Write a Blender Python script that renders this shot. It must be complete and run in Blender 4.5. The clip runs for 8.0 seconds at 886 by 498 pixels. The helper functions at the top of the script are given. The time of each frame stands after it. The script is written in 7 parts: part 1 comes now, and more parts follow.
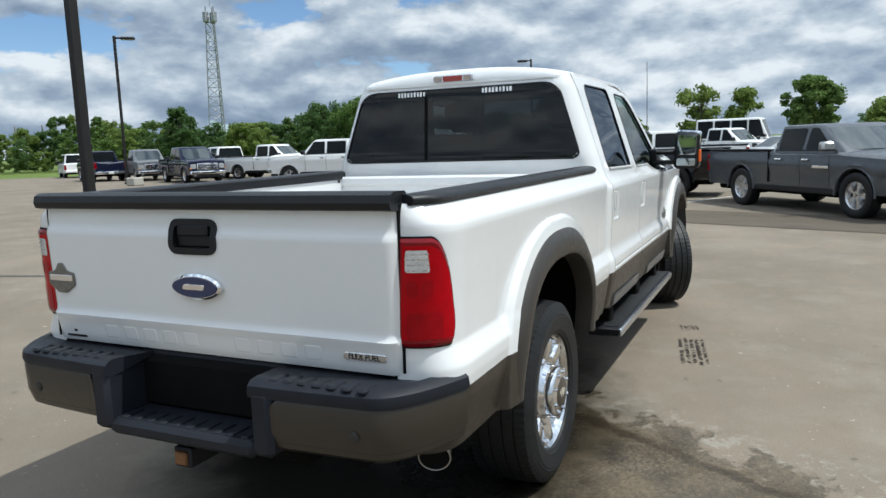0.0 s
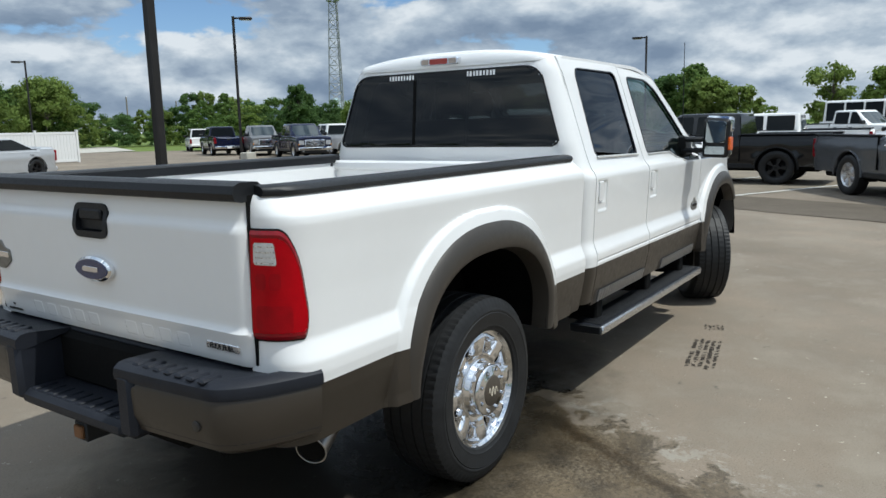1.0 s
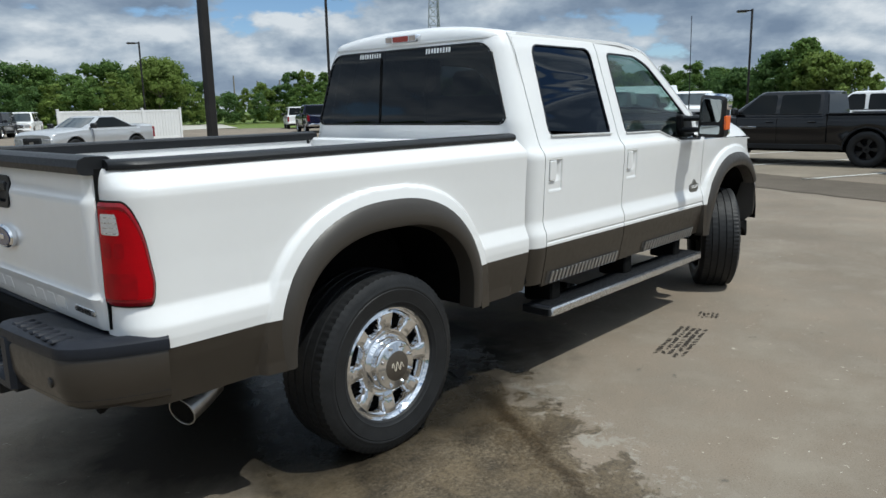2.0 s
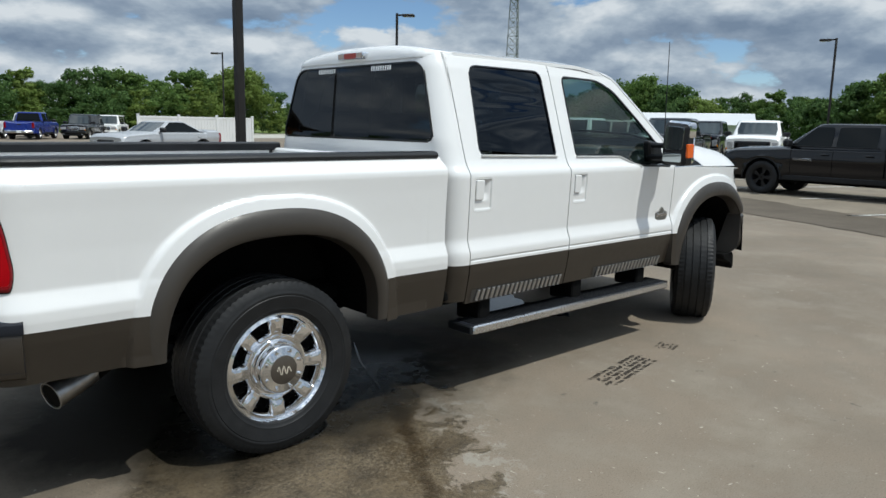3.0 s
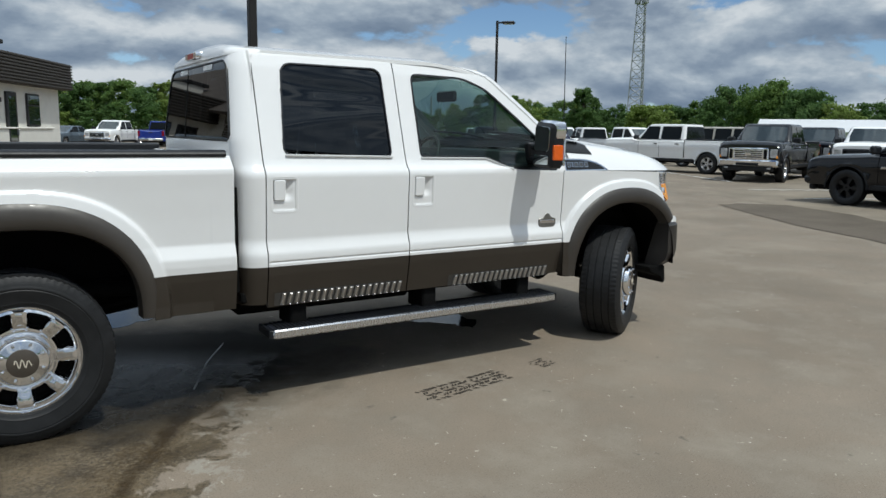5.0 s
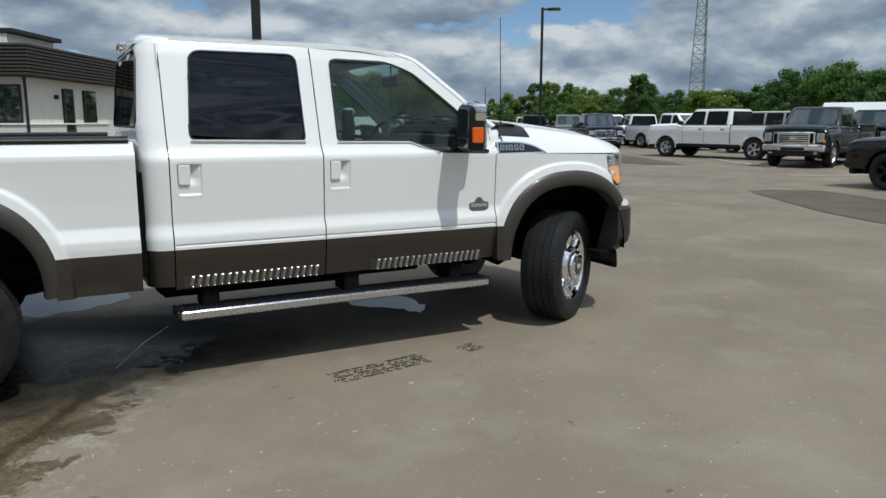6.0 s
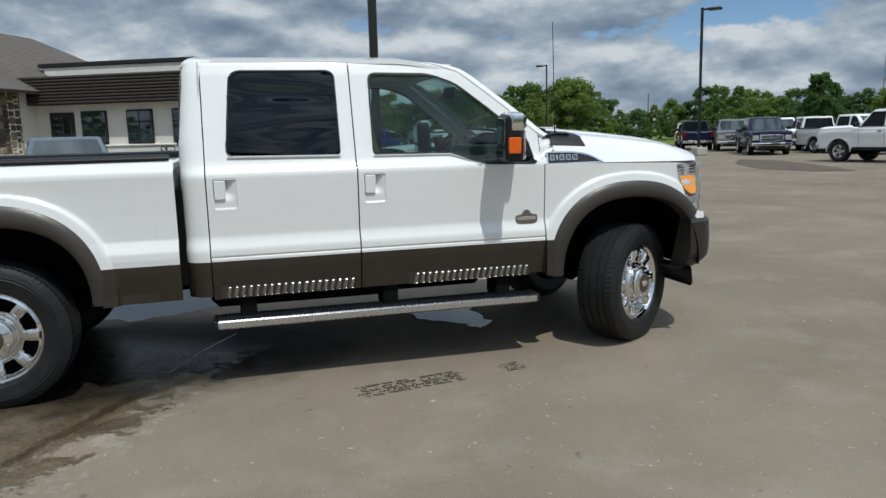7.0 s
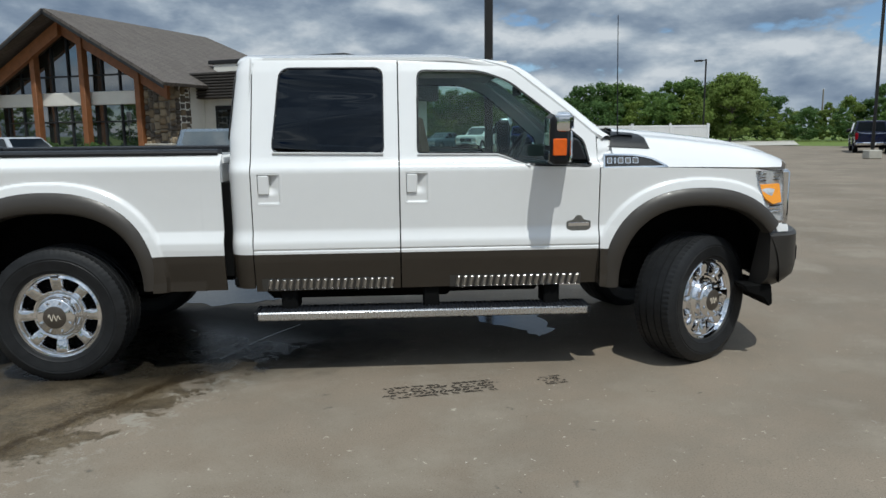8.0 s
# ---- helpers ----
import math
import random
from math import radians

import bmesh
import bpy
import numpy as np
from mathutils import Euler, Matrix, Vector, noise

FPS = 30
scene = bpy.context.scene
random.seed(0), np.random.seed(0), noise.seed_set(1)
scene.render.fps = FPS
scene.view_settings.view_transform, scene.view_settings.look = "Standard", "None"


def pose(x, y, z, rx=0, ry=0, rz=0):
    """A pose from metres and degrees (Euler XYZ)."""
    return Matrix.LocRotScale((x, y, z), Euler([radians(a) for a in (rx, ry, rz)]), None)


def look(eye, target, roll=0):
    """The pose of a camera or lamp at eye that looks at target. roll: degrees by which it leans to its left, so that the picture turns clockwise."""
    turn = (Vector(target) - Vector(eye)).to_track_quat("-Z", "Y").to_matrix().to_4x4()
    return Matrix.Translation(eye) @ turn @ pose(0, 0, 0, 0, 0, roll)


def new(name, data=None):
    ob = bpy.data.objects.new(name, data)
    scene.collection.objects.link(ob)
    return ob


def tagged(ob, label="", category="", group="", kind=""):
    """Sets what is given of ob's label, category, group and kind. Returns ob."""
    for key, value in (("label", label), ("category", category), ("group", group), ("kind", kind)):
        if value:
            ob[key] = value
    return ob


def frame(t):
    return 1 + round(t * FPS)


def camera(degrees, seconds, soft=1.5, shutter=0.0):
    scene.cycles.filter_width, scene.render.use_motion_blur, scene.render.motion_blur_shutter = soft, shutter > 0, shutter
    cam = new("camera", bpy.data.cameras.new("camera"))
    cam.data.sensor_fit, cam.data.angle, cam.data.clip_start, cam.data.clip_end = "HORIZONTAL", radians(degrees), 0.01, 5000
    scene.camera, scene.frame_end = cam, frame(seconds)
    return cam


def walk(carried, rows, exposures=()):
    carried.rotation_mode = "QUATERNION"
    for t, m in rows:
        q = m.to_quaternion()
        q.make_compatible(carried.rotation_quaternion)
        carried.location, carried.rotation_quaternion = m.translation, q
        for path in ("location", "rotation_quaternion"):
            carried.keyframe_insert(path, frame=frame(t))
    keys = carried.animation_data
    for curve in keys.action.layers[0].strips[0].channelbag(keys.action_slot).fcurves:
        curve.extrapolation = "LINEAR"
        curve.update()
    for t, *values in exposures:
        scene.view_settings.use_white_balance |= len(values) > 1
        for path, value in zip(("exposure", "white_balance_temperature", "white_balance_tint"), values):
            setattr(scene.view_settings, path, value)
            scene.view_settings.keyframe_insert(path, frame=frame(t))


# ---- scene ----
cam = camera(62.2, 8.0)
PATH = [
    (0, (-3.146, -1.893, 1.546), (-1.357, -1.042, 1.266), -2.0),
    (0.5, (-2.947, -2.252, 1.537), (-1.23, -1.296, 1.169), -1.1),
    (1, (-2.671, -2.553, 1.563), (-1.043, -1.438, 1.235), -1.3),
    (1.5, (-2.453, -2.923, 1.542), (-0.908, -1.693, 1.224), -1.2),
    (1.7, (-2.351, -3.046, 1.546), (-0.852, -1.774, 1.179), -1.1),
    (2.8, (-1.739, -3.755, 1.531), (-0.369, -2.335, 1.202), 0.3),
    (3, (-1.652, -3.864, 1.538), (-0.325, -2.405, 1.206), 1.1),
    (3.5, (-1.287, -4.106, 1.513), (-0.074, -2.555, 1.159), 0.3),
    (4, (-0.898, -4.349, 1.521), (0.288, -2.764, 1.235), 0.0),
    (4.5, (-0.53, -4.649, 1.527), (0.569, -3.006, 1.219), -0.0),
    (5, (-0.12, -4.811, 1.517), (0.939, -3.144, 1.201), 1.0),
    (5.2, (0.036, -4.906, 1.519), (1.082, -3.23, 1.21), 0.3),
    (6.3, (0.868, -5.335, 1.473), (1.721, -3.561, 1.119), 0.1),
    (6.5, (1.021, -5.365, 1.495), (1.821, -3.566, 1.144), -0.2),
    (7, (1.416, -5.427, 1.475), (1.925, -3.518, 1.166), -1.5),
    (7.5, (1.777, -5.432, 1.46), (2.102, -3.486, 1.131), -1.3),
    (8, (2.088, -5.395, 1.486), (2.201, -3.423, 1.172), -0.6),
]
walk(cam, [(t, look(eye, target, roll)) for t, eye, target, roll in PATH],
     exposures=[(0.0, 0.20, 6150, 5), (0.7, 0.12, 6150, 5), (1.5, 0.0, 6150, 5), (3.0, -0.08, 6200, 5), (6.5, -0.24, 6200, 5), (8.0, -0.24, 6150, 5)])

# ---- world, sun ----
world = bpy.data.worlds.new("sky_world")
scene.world = world
world.use_nodes = True
SUN_DIR = Vector((0.13, -0.50, 1.0)).normalized()


def math_node(tree, op, a, b=None, clamp=False):
    n = tree.nodes.new("ShaderNodeMath")
    n.operation, n.use_clamp = op, clamp
    for i, v in enumerate((a, b)):
        if v is None:
            continue
        if isinstance(v, (int, float)):
            n.inputs[i].default_value = v
        else:
            tree.links.new(v, n.inputs[i])
    return n.outputs[0]


def ramp(tree, fac, stops, interp="LINEAR"):
    n = tree.nodes.new("ShaderNodeValToRGB")
    n.color_ramp.interpolation = interp
    while len(n.color_ramp.elements) < len(stops):
        n.color_ramp.elements.new(0.5)
    for e, (p, c) in zip(n.color_ramp.elements, stops):
        e.position = p
        e.color = (c, c, c, 1) if isinstance(c, (int, float)) else (*c, 1)
    tree.links.new(fac, n.inputs[0])
    return n.outputs[0]


def mix(tree, fac, a, b, kind="MIX"):
    n = tree.nodes.new("ShaderNodeMix")
    n.data_type, n.blend_type = "RGBA", kind
    for sock, v in ((n.inputs[0], fac), (n.inputs[6], a), (n.inputs[7], b)):
        if isinstance(v, (int, float)):
            sock.default_value = v
        elif isinstance(v, tuple):
            sock.default_value = (*v, 1)
        else:
            tree.links.new(v, sock)
    return n.outputs[2]


def noise_node(tree, vec, scale, detail=4, rough=0.55, distort=0.0):
    n = tree.nodes.new("ShaderNodeTexNoise")
    n.inputs["Scale"].default_value, n.inputs["Detail"].default_value = scale, detail
    n.inputs["Roughness"].default_value, n.inputs["Distortion"].default_value = rough, distort
    if vec is not None:
        tree.links.new(vec, n.inputs["Vector"])
    return n.outputs[0]


def build_sky():
    t = world.node_tree
    t.nodes.clear()
    out = t.nodes.new("ShaderNodeOutputWorld")
    bg = t.nodes.new("ShaderNodeBackground")
    sky = t.nodes.new("ShaderNodeTexSky")
    sky.sky_type, sky.sun_disc = "NISHITA", False
    sky.sun_elevation = math.asin(SUN_DIR.z)
    sky.sun_rotation = math.atan2(SUN_DIR.x, SUN_DIR.y)
    sky.air_density, sky.dust_density, sky.ozone_density = 0.8, 0.0, 4.0
    tc = t.nodes.new("ShaderNodeTexCoord")
    sep = t.nodes.new("ShaderNodeSeparateXYZ")
    t.links.new(tc.outputs["Generated"], sep.inputs[0])
    # heaped clouds: one field, and the same field looked up a little higher, for bright tops and grey undersides
    def field(lift):
        comb = t.nodes.new("ShaderNodeCombineXYZ")
        t.links.new(sep.outputs[0], comb.inputs[0]), t.links.new(sep.outputs[1], comb.inputs[1])
        up = math_node(t, "ADD", math_node(t, "MULTIPLY", math_node(t, "ADD", sep.outputs[2], lift), 2.2), CLOUD_SEED)
        t.links.new(up, comb.inputs[2])
        soft = noise_node(t, comb.outputs[0], 5.6, 8, 0.56, 0.1)
        # rounded heaps, their outlines broken up by the finer field
        push = t.nodes.new("ShaderNodeVectorMath")
        push.operation = "MULTIPLY_ADD"
        fine = t.nodes.new("ShaderNodeTexNoise")
        fine.inputs["Scale"].default_value, fine.inputs["Detail"].default_value = 14.0, 4.0
        t.links.new(comb.outputs[0], fine.inputs["Vector"])
        t.links.new(fine.outputs["Color"], push.inputs[0])
        push.inputs[1].default_value = (0.10, 0.10, 0.10)
        t.links.new(comb.outputs[0], push.inputs[2])
        heap = t.nodes.new("ShaderNodeTexVoronoi")
        heap.feature = "SMOOTH_F1"
        heap.inputs["Scale"].default_value = 9.5
        heap.inputs["Smoothness"].default_value = 0.5
        t.links.new(push.outputs[0], heap.inputs["Vector"])
        lumps = math_node(t, "SUBTRACT", 0.62, math_node(t, "MULTIPLY", heap.outputs["Distance"], 0.55))
        return math_node(t, "ADD", math_node(t, "MULTIPLY", soft, 0.68), math_node(t, "MULTIPLY", lumps, 0.34)), comb.outputs[0]
    here, vec = field(0.0)
    above, _ = field(0.020)
    # the cloud field looks closed low down and opens overhead
    open_up = math_node(t, "MULTIPLY", math_node(t, "SUBTRACT", sep.outputs[2], 0.72), 0.40, clamp=True)
    cover = ramp(t, math_node(t, "SUBTRACT", here, open_up), [(0.322, 0.0), (0.370, 1.0)], "EASE")
    slope = math_node(t, "SUBTRACT", here, above)
    wide = noise_node(t, vec, 1.7, 4, 0.5)
    shade = math_node(t, "ADD", math_node(t, "MULTIPLY", slope, 3.0), math_node(t, "ADD", math_node(t, "MULTIPLY", math_node(t, "SUBTRACT", wide, 0.5), 0.75), math_node(t, "SUBTRACT", 0.92, math_node(t, "MULTIPLY", here, 0.75))))
    tone = ramp(t, shade, [(0.20, (0.222, 0.285, 0.388)), (0.42, (0.318, 0.383, 0.485)), (0.62, (0.485, 0.548, 0.632)), (0.88, (0.82, 0.84, 0.875))])
    lit = t.nodes.new("ShaderNodeVectorMath")
    lit.operation = "SCALE"
    t.links.new(tone, lit.inputs[0])
    high = ramp(t, sep.outputs[2], [(0.26, 0.0), (0.80, 1.0)], "EASE")
    t.links.new(math_node(t, "MULTIPLY", math_node(t, "ADD", 1.0, math_node(t, "MULTIPLY", high, 1.0)), CLOUD), lit.inputs[3])
    sky_c = t.nodes.new("ShaderNodeVectorMath")
    sky_c.operation = "SCALE"
    t.links.new(sky.outputs[0], sky_c.inputs[0])
    sky_c.inputs[3].default_value = 1.05
    col = mix(t, cover, sky_c.outputs[0], lit.outputs[0])
    t.links.new(col, bg.inputs[0])
    bg.inputs[1].default_value = SKY_STRENGTH
    t.links.new(bg.outputs[0], out.inputs[0])


CLOUD, SKY_STRENGTH, CLOUD_SEED = 8.8, 0.10, 7.3
build_sky()
sun_data = bpy.data.lights.new("sun", "SUN")
sun_data.energy, sun_data.angle, sun_data.color = 3.45, radians(0.55), (1.0, 0.965, 0.90)
sun = new("sun", sun_data)
sun.matrix_world = look((0, 0, 60), Vector((0, 0, 60)) - SUN_DIR)

# ---- materials ----
def material(name):
    m = bpy.data.materials.new(name)
    m.use_nodes = True
    return m, m.node_tree, m.node_tree.nodes["Principled BSDF"]


def setp(b, **kw):
    names = {"rough": "Roughness", "metal": "Metallic", "coat": "Coat Weight", "coat_rough": "Coat Roughness", "spec": "Specular IOR Level",
             "trans": "Transmission Weight", "ior": "IOR", "alpha": "Alpha", "emit": "Emission Strength"}
    for k, v in kw.items():
        b.inputs[names[k]].default_value = v


def coords(t, scale=None):
    tc = t.nodes.new("ShaderNodeTexCoord")
    if scale is None:
        return tc.outputs["Object"]
    mp = t.nodes.new("ShaderNodeMapping")
    mp.inputs["Scale"].default_value = scale
    t.links.new(tc.outputs["Object"], mp.inputs[0])
    return mp.outputs[0]


def bump(t, b, height, strength=0.2, dist=0.01):
    n = t.nodes.new("ShaderNodeBump")
    n.inputs["Strength"].default_value, n.inputs["Distance"].default_value = strength, dist
    t.links.new(height, n.inputs["Height"])
    t.links.new(n.outputs[0], b.inputs["Normal"])


def simple(name, col, rough=0.5, metal=0.0, coat=0.0, var=0.12, scale=9.0, relief=0.0, relief_scale=120.0, spec=0.5, rvar=0.08):
    """Paint, plastic, rubber or metal with slight uneven tone and gloss at two scales."""
    m, t, b = material(name)
    v = coords(t)
    n1, n2 = noise_node(t, v, scale, 4), noise_node(t, v, scale * 11, 3)
    f = math_node(t, "ADD", math_node(t, "MULTIPLY", n1, 0.65), math_node(t, "MULTIPLY", n2, 0.35))
    lo, hi = tuple(c * (1 - var) for c in col), tuple(min(1, c * (1 + var)) for c in col)
    t.links.new(mix(t, ramp(t, f, [(0.3, 0.0), (0.7, 1.0)]), lo, hi), b.inputs["Base Color"])
    t.links.new(ramp(t, n2, [(0.25, max(0, rough - rvar)), (0.75, min(1, rough + rvar))]), b.inputs["Roughness"])
    setp(b, metal=metal, coat=coat, coat_rough=0.04, spec=spec)
    if relief:
        bump(t, b, noise_node(t, v, relief_scale, 3), relief, 0.004)
    return m


def glass(name, tint, rough=0.0, most=0.3, ior=1.52, wave=0.0):
    """Window glass: a tinted sheet that reflects like glass."""
    m, t, b = material(name)
    t.nodes.remove(b)
    out = t.nodes["Material Output"]
    tr, gl, mx, fr = (t.nodes.new(k) for k in ("ShaderNodeBsdfTransparent", "ShaderNodeBsdfGlossy", "ShaderNodeMixShader", "ShaderNodeFresnel"))
    tr.inputs[0].default_value = (*tint, 1)
    gl.inputs["Roughness"].default_value = rough
    gl.inputs["Color"].default_value = (0.86, 0.92, 1.0, 1) if wave else (1, 1, 1, 1)
    fr.inputs["IOR"].default_value = ior
    if wave:
        # rolled glass: long, nearly level waves that draw the reflections out
        bp = t.nodes.new("ShaderNodeBump")
        bp.inputs["Strength"].default_value, bp.inputs["Distance"].default_value = 1.0, wave
        t.links.new(noise_node(t, coords(t, (0.35, 0.35, 1.6)), 2.4, 1.5, 0.45, 0.5), bp.inputs["Height"])
        t.links.new(bp.outputs[0], gl.inputs["Normal"])
    t.links.new(math_node(t, "MINIMUM", fr.outputs[0], most), mx.inputs[0])
    t.links.new(tr.outputs[0], mx.inputs[1]), t.links.new(gl.outputs[0], mx.inputs[2])
    t.links.new(mx.outputs[0], out.inputs[0])
    return m


WHITE = simple("pearl_white_paint", (0.77, 0.77, 0.765), 0.22, coat=0.6, var=0.015, scale=1.5, rvar=0.03)
BROWN = simple("brown_metallic_paint", (0.034, 0.027, 0.020), 0.38, metal=0.1, coat=0.1, var=0.12, scale=3.0)
BLACK_TRIM = simple("black_plastic", (0.008, 0.009, 0.011), 0.45, var=0.3, relief=0.15, relief_scale=400, spec=0.35)
STEP_TRIM = simple("dark_step_plastic", (0.014, 0.016, 0.022), 0.50, var=0.25, relief=0.15, relief_scale=300, spec=0.25)
BUMPER_DARK = simple("dark_brown_bumper", (0.030, 0.027, 0.024), 0.42, var=0.15, spec=0.4)
MIRROR_GLASS = simple("mirror_glass", (0.34, 0.37, 0.37), 0.03, metal=1.0, var=0.05, rvar=0.01)
RUBBER = simple("tyre_rubber", (0.014, 0.0145, 0.0155), 0.52, var=0.35, scale=14, relief=0.2, relief_scale=160, spec=0.28)
UNDER = simple("dusty_black_underbody", (0.005, 0.005, 0.005), 0.85, var=0.4, scale=6, spec=0.1)
CHROME = simple("chrome", (0.82, 0.82, 0.83), 0.07, metal=1.0, var=0.03, scale=20, rvar=0.04)
FLARE = simple("brown_flare_paint", (0.042, 0.036, 0.030), 0.42, metal=0.05, coat=0.05, var=0.10, scale=3.0)
ALLOY = simple("silver_alloy", (0.66, 0.66, 0.67), 0.28, metal=1.0, var=0.08)
PLATE_DARK = simple("dark_steel_plate", (0.10, 0.10, 0.10), 0.4, metal=0.8, var=0.2, scale=20)
STEEL = simple("brushed_steel", (0.42, 0.41, 0.40), 0.35, metal=1.0, var=0.15, scale=30)
RED_DEEP = simple("deep_red_reflector", (0.20, 0.001, 0.006), 0.16, coat=0.15, var=0.2, scale=40, spec=0.3)
RED_LENS = simple("red_lens", (0.40, 0.0, 0.005), 0.05, coat=0.0, var=0.15, scale=18, spec=0.16, rvar=0.02)
DIM_LENS = simple("dim_headlamp", (0.42, 0.43, 0.44), 0.12, coat=0.7, metal=0.2, var=0.4, scale=12)
RED_MID = simple("red_lens_facets", (0.31, 0.0, 0.005), 0.08, var=0.2, scale=30, spec=0.2)
DULL_RED = simple("dusty_red_lens", (0.30, 0.055, 0.045), 0.35, var=0.2, scale=40, spec=0.3)
DUSTY_LENS = simple("dusty_clear_lens", (0.36, 0.30, 0.26), 0.35, var=0.25, scale=40, spec=0.3)
CLEAR_LENS = simple("clear_lens", (0.62, 0.63, 0.64), 0.15, coat=0.7, metal=0.3, var=0.25, scale=40)
AMBER = simple("amber_lens", (0.85, 0.31, 0.010), 0.2, coat=0.15, var=0.1, scale=30)
AMBER_RED = simple("mirror_amber_lens", (0.72, 0.115, 0.008), 0.2, coat=0.2, var=0.1, scale=30)
BLUE = simple("badge_blue", (0.008, 0.02, 0.085), 0.2, coat=0.6, var=0.1)
SATIN = simple("satin_bright_trim", (0.62, 0.62, 0.61), 0.38, metal=0.25, var=0.06)
BADGE_GREY = simple("badge_pewter", (0.21, 0.205, 0.19), 0.35, metal=0.7, var=0.3, scale=60)
CAP_BRONZE = simple("hub_cap_bronze", (0.10, 0.085, 0.07), 0.4, metal=0.5, var=0.2)
CREAM = simple("cream_enamel", (0.62, 0.56, 0.46), 0.4, var=0.1)
DECAL = simple("white_vinyl", (0.80, 0.80, 0.80), 0.5, var=0.02)
TAN = simple("tan_leather", (0.12, 0.075, 0.05), 0.55, var=0.2)
DASH = simple("dark_dash_plastic", (0.02, 0.02, 0.02), 0.6, var=0.2)
RUST = simple("rusty_steel", (0.16, 0.07, 0.025), 0.75, var=0.4, scale=40)
PRIVACY = glass("privacy_glass", (0.012, 0.016, 0.023), ior=1.48, wave=0.030)
REAR_GLASS = glass("dark_rear_glass", (0.055, 0.060, 0.066), most=0.30, ior=1.50)
GREEN_GLASS = glass("green_tinted_glass", (0.58, 0.72, 0.68))

# ---- mesh helpers ----
class Geo:
    """Gathers vertices and faces for one mesh."""

    def __init__(self):
        self.v, self.f, self.m = [], [], []

    def add(self, verts, faces, m=0):
        k = len(self.v)
        self.v += [tuple(p) for p in verts]
        self.f += [tuple(i + k for i in f) for f in faces]
        self.m += [m] * len(faces)
        return self

    def grid(self, rows, m=0, wrap=False):
        """rows: equal-long lists of points. m: a slot, or a function of a face's centre that gives a slot, or None to leave the face out."""
        k, n = len(self.v), len(rows[0])
        for r in rows:
            self.v += [tuple(p) for p in r]
        for i in range(len(rows) - 1):
            for j in range(n if wrap else n - 1):
                j2 = (j + 1) % n
                q = [k + i * n + j, k + i * n + j2, k + (i + 1) * n + j2, k + (i + 1) * n + j]
                p = [self.v[a] for a in q]
                keep = []
                for a, c in zip(q, p):
                    if not any(abs(c[0] - self.v[b][0]) + abs(c[1] - self.v[b][1]) + abs(c[2] - self.v[b][2]) < 1e-5 for b in keep):
                        keep.append(a)
                if len(keep) < 3:
                    continue
                s = m
                if callable(m):
                    s = m([sum(c[x] for c in p) / 4 for x in range(3)])
                    if s is None:
                        continue
                self.f.append(tuple(keep))
                self.m.append(s)
        return self

    def box(self, lo, hi, b=0.008, m=0, turn=None):
        """A box with chamfered edges."""
        lo, hi = [min(a, c) for a, c in zip(lo, hi)], [max(a, c) for a, c in zip(lo, hi)]
        b = min(b, *[(h - l) * 0.45 for l, h in zip(lo, hi)])
        vs, ix = [], {}
        for sx in (0, 1):
            for sy in (0, 1):
                for sz in (0, 1):
                    s = (sx, sy, sz)
                    for ax in range(3):
                        p = [(hi[i] if s[i] else lo[i]) + (0 if i == ax else (-b if s[i] else b)) for i in range(3)]
                        ix[s, ax] = len(vs)
                        vs.append(p)
        fs = []
        for ax in range(3):
            o = [i for i in range(3) if i != ax]
            for sd in (0, 1):
                ring = []
                for a, c in ((0, 0), (1, 0), (1, 1), (0, 1)):
                    s = [0, 0, 0]
                    s[ax], s[o[0]], s[o[1]] = sd, a, c
                    ring.append(ix[tuple(s), ax])
                fs.append(ring)
            for a in (0, 1):
                for c in (0, 1):
                    e0, e1 = [0, 0, 0], [0, 0, 0]
                    e0[o[0]], e0[o[1]], e1[o[0]], e1[o[1]] = a, c, a, c
                    e1[ax] = 1
                    fs.append([ix[tuple(e0), o[0]], ix[tuple(e0), o[1]], ix[tuple(e1), o[1]], ix[tuple(e1), o[0]]])
        for s in {k[0] for k in ix}:
            fs.append([ix[s, 0], ix[s, 1], ix[s, 2]])
        if turn is not None:
            vs = [turn @ Vector(p) for p in vs]
        return self.add(vs, fs, m)

    def prism(self, outline, y0, y1, b=0.006, m=0, place=None):
        """A closed outline of (a, c) drawn out along the middle axis from y0 to y1, with eased edges; place maps (a, y, c) to a point."""
        place = place or (lambda a, y, c: (a, y, c))
        o = inset(outline, b)
        sgn = 1 if y1 > y0 else -1
        rows = [[place(a, y, c) for a, c in ring] for ring, y in ((o, y0), (outline, y0 + sgn * b), (outline, y1 - sgn * b), (o, y1))]
        k, n = len(self.v), len(outline)
        self.grid(rows, m, wrap=True)
        self.f += [tuple(range(k, k + n)), tuple(range(k + 3 * n + n - 1, k + 3 * n - 1, -1))]
        self.m += [m, m]
        return self

    def tube(self, path, r, n=10, m=0, caps=True):
        """A round tube along points; r: a radius or one for each point."""
        path = [Vector(p) for p in path]
        rs = r if isinstance(r, (list, tuple)) else [r] * len(path)
        rows, up = [], None
        for i, p in enumerate(path):
            d = (path[min(i + 1, len(path) - 1)] - path[max(i - 1, 0)]).normalized()
            if up is None:
                up = Vector((0, 0, 1)) if abs(d.z) < 0.9 else Vector((1, 0, 0))
            u = (up - d * up.dot(d)).normalized()
            up, w = u, d.cross(u)
            rows.append([p + rs[i] * (math.cos(a) * u + math.sin(a) * w) for a in np.linspace(0, 2 * math.pi, n, endpoint=False)])
        k = len(self.v)
        self.grid(rows, m, wrap=True)
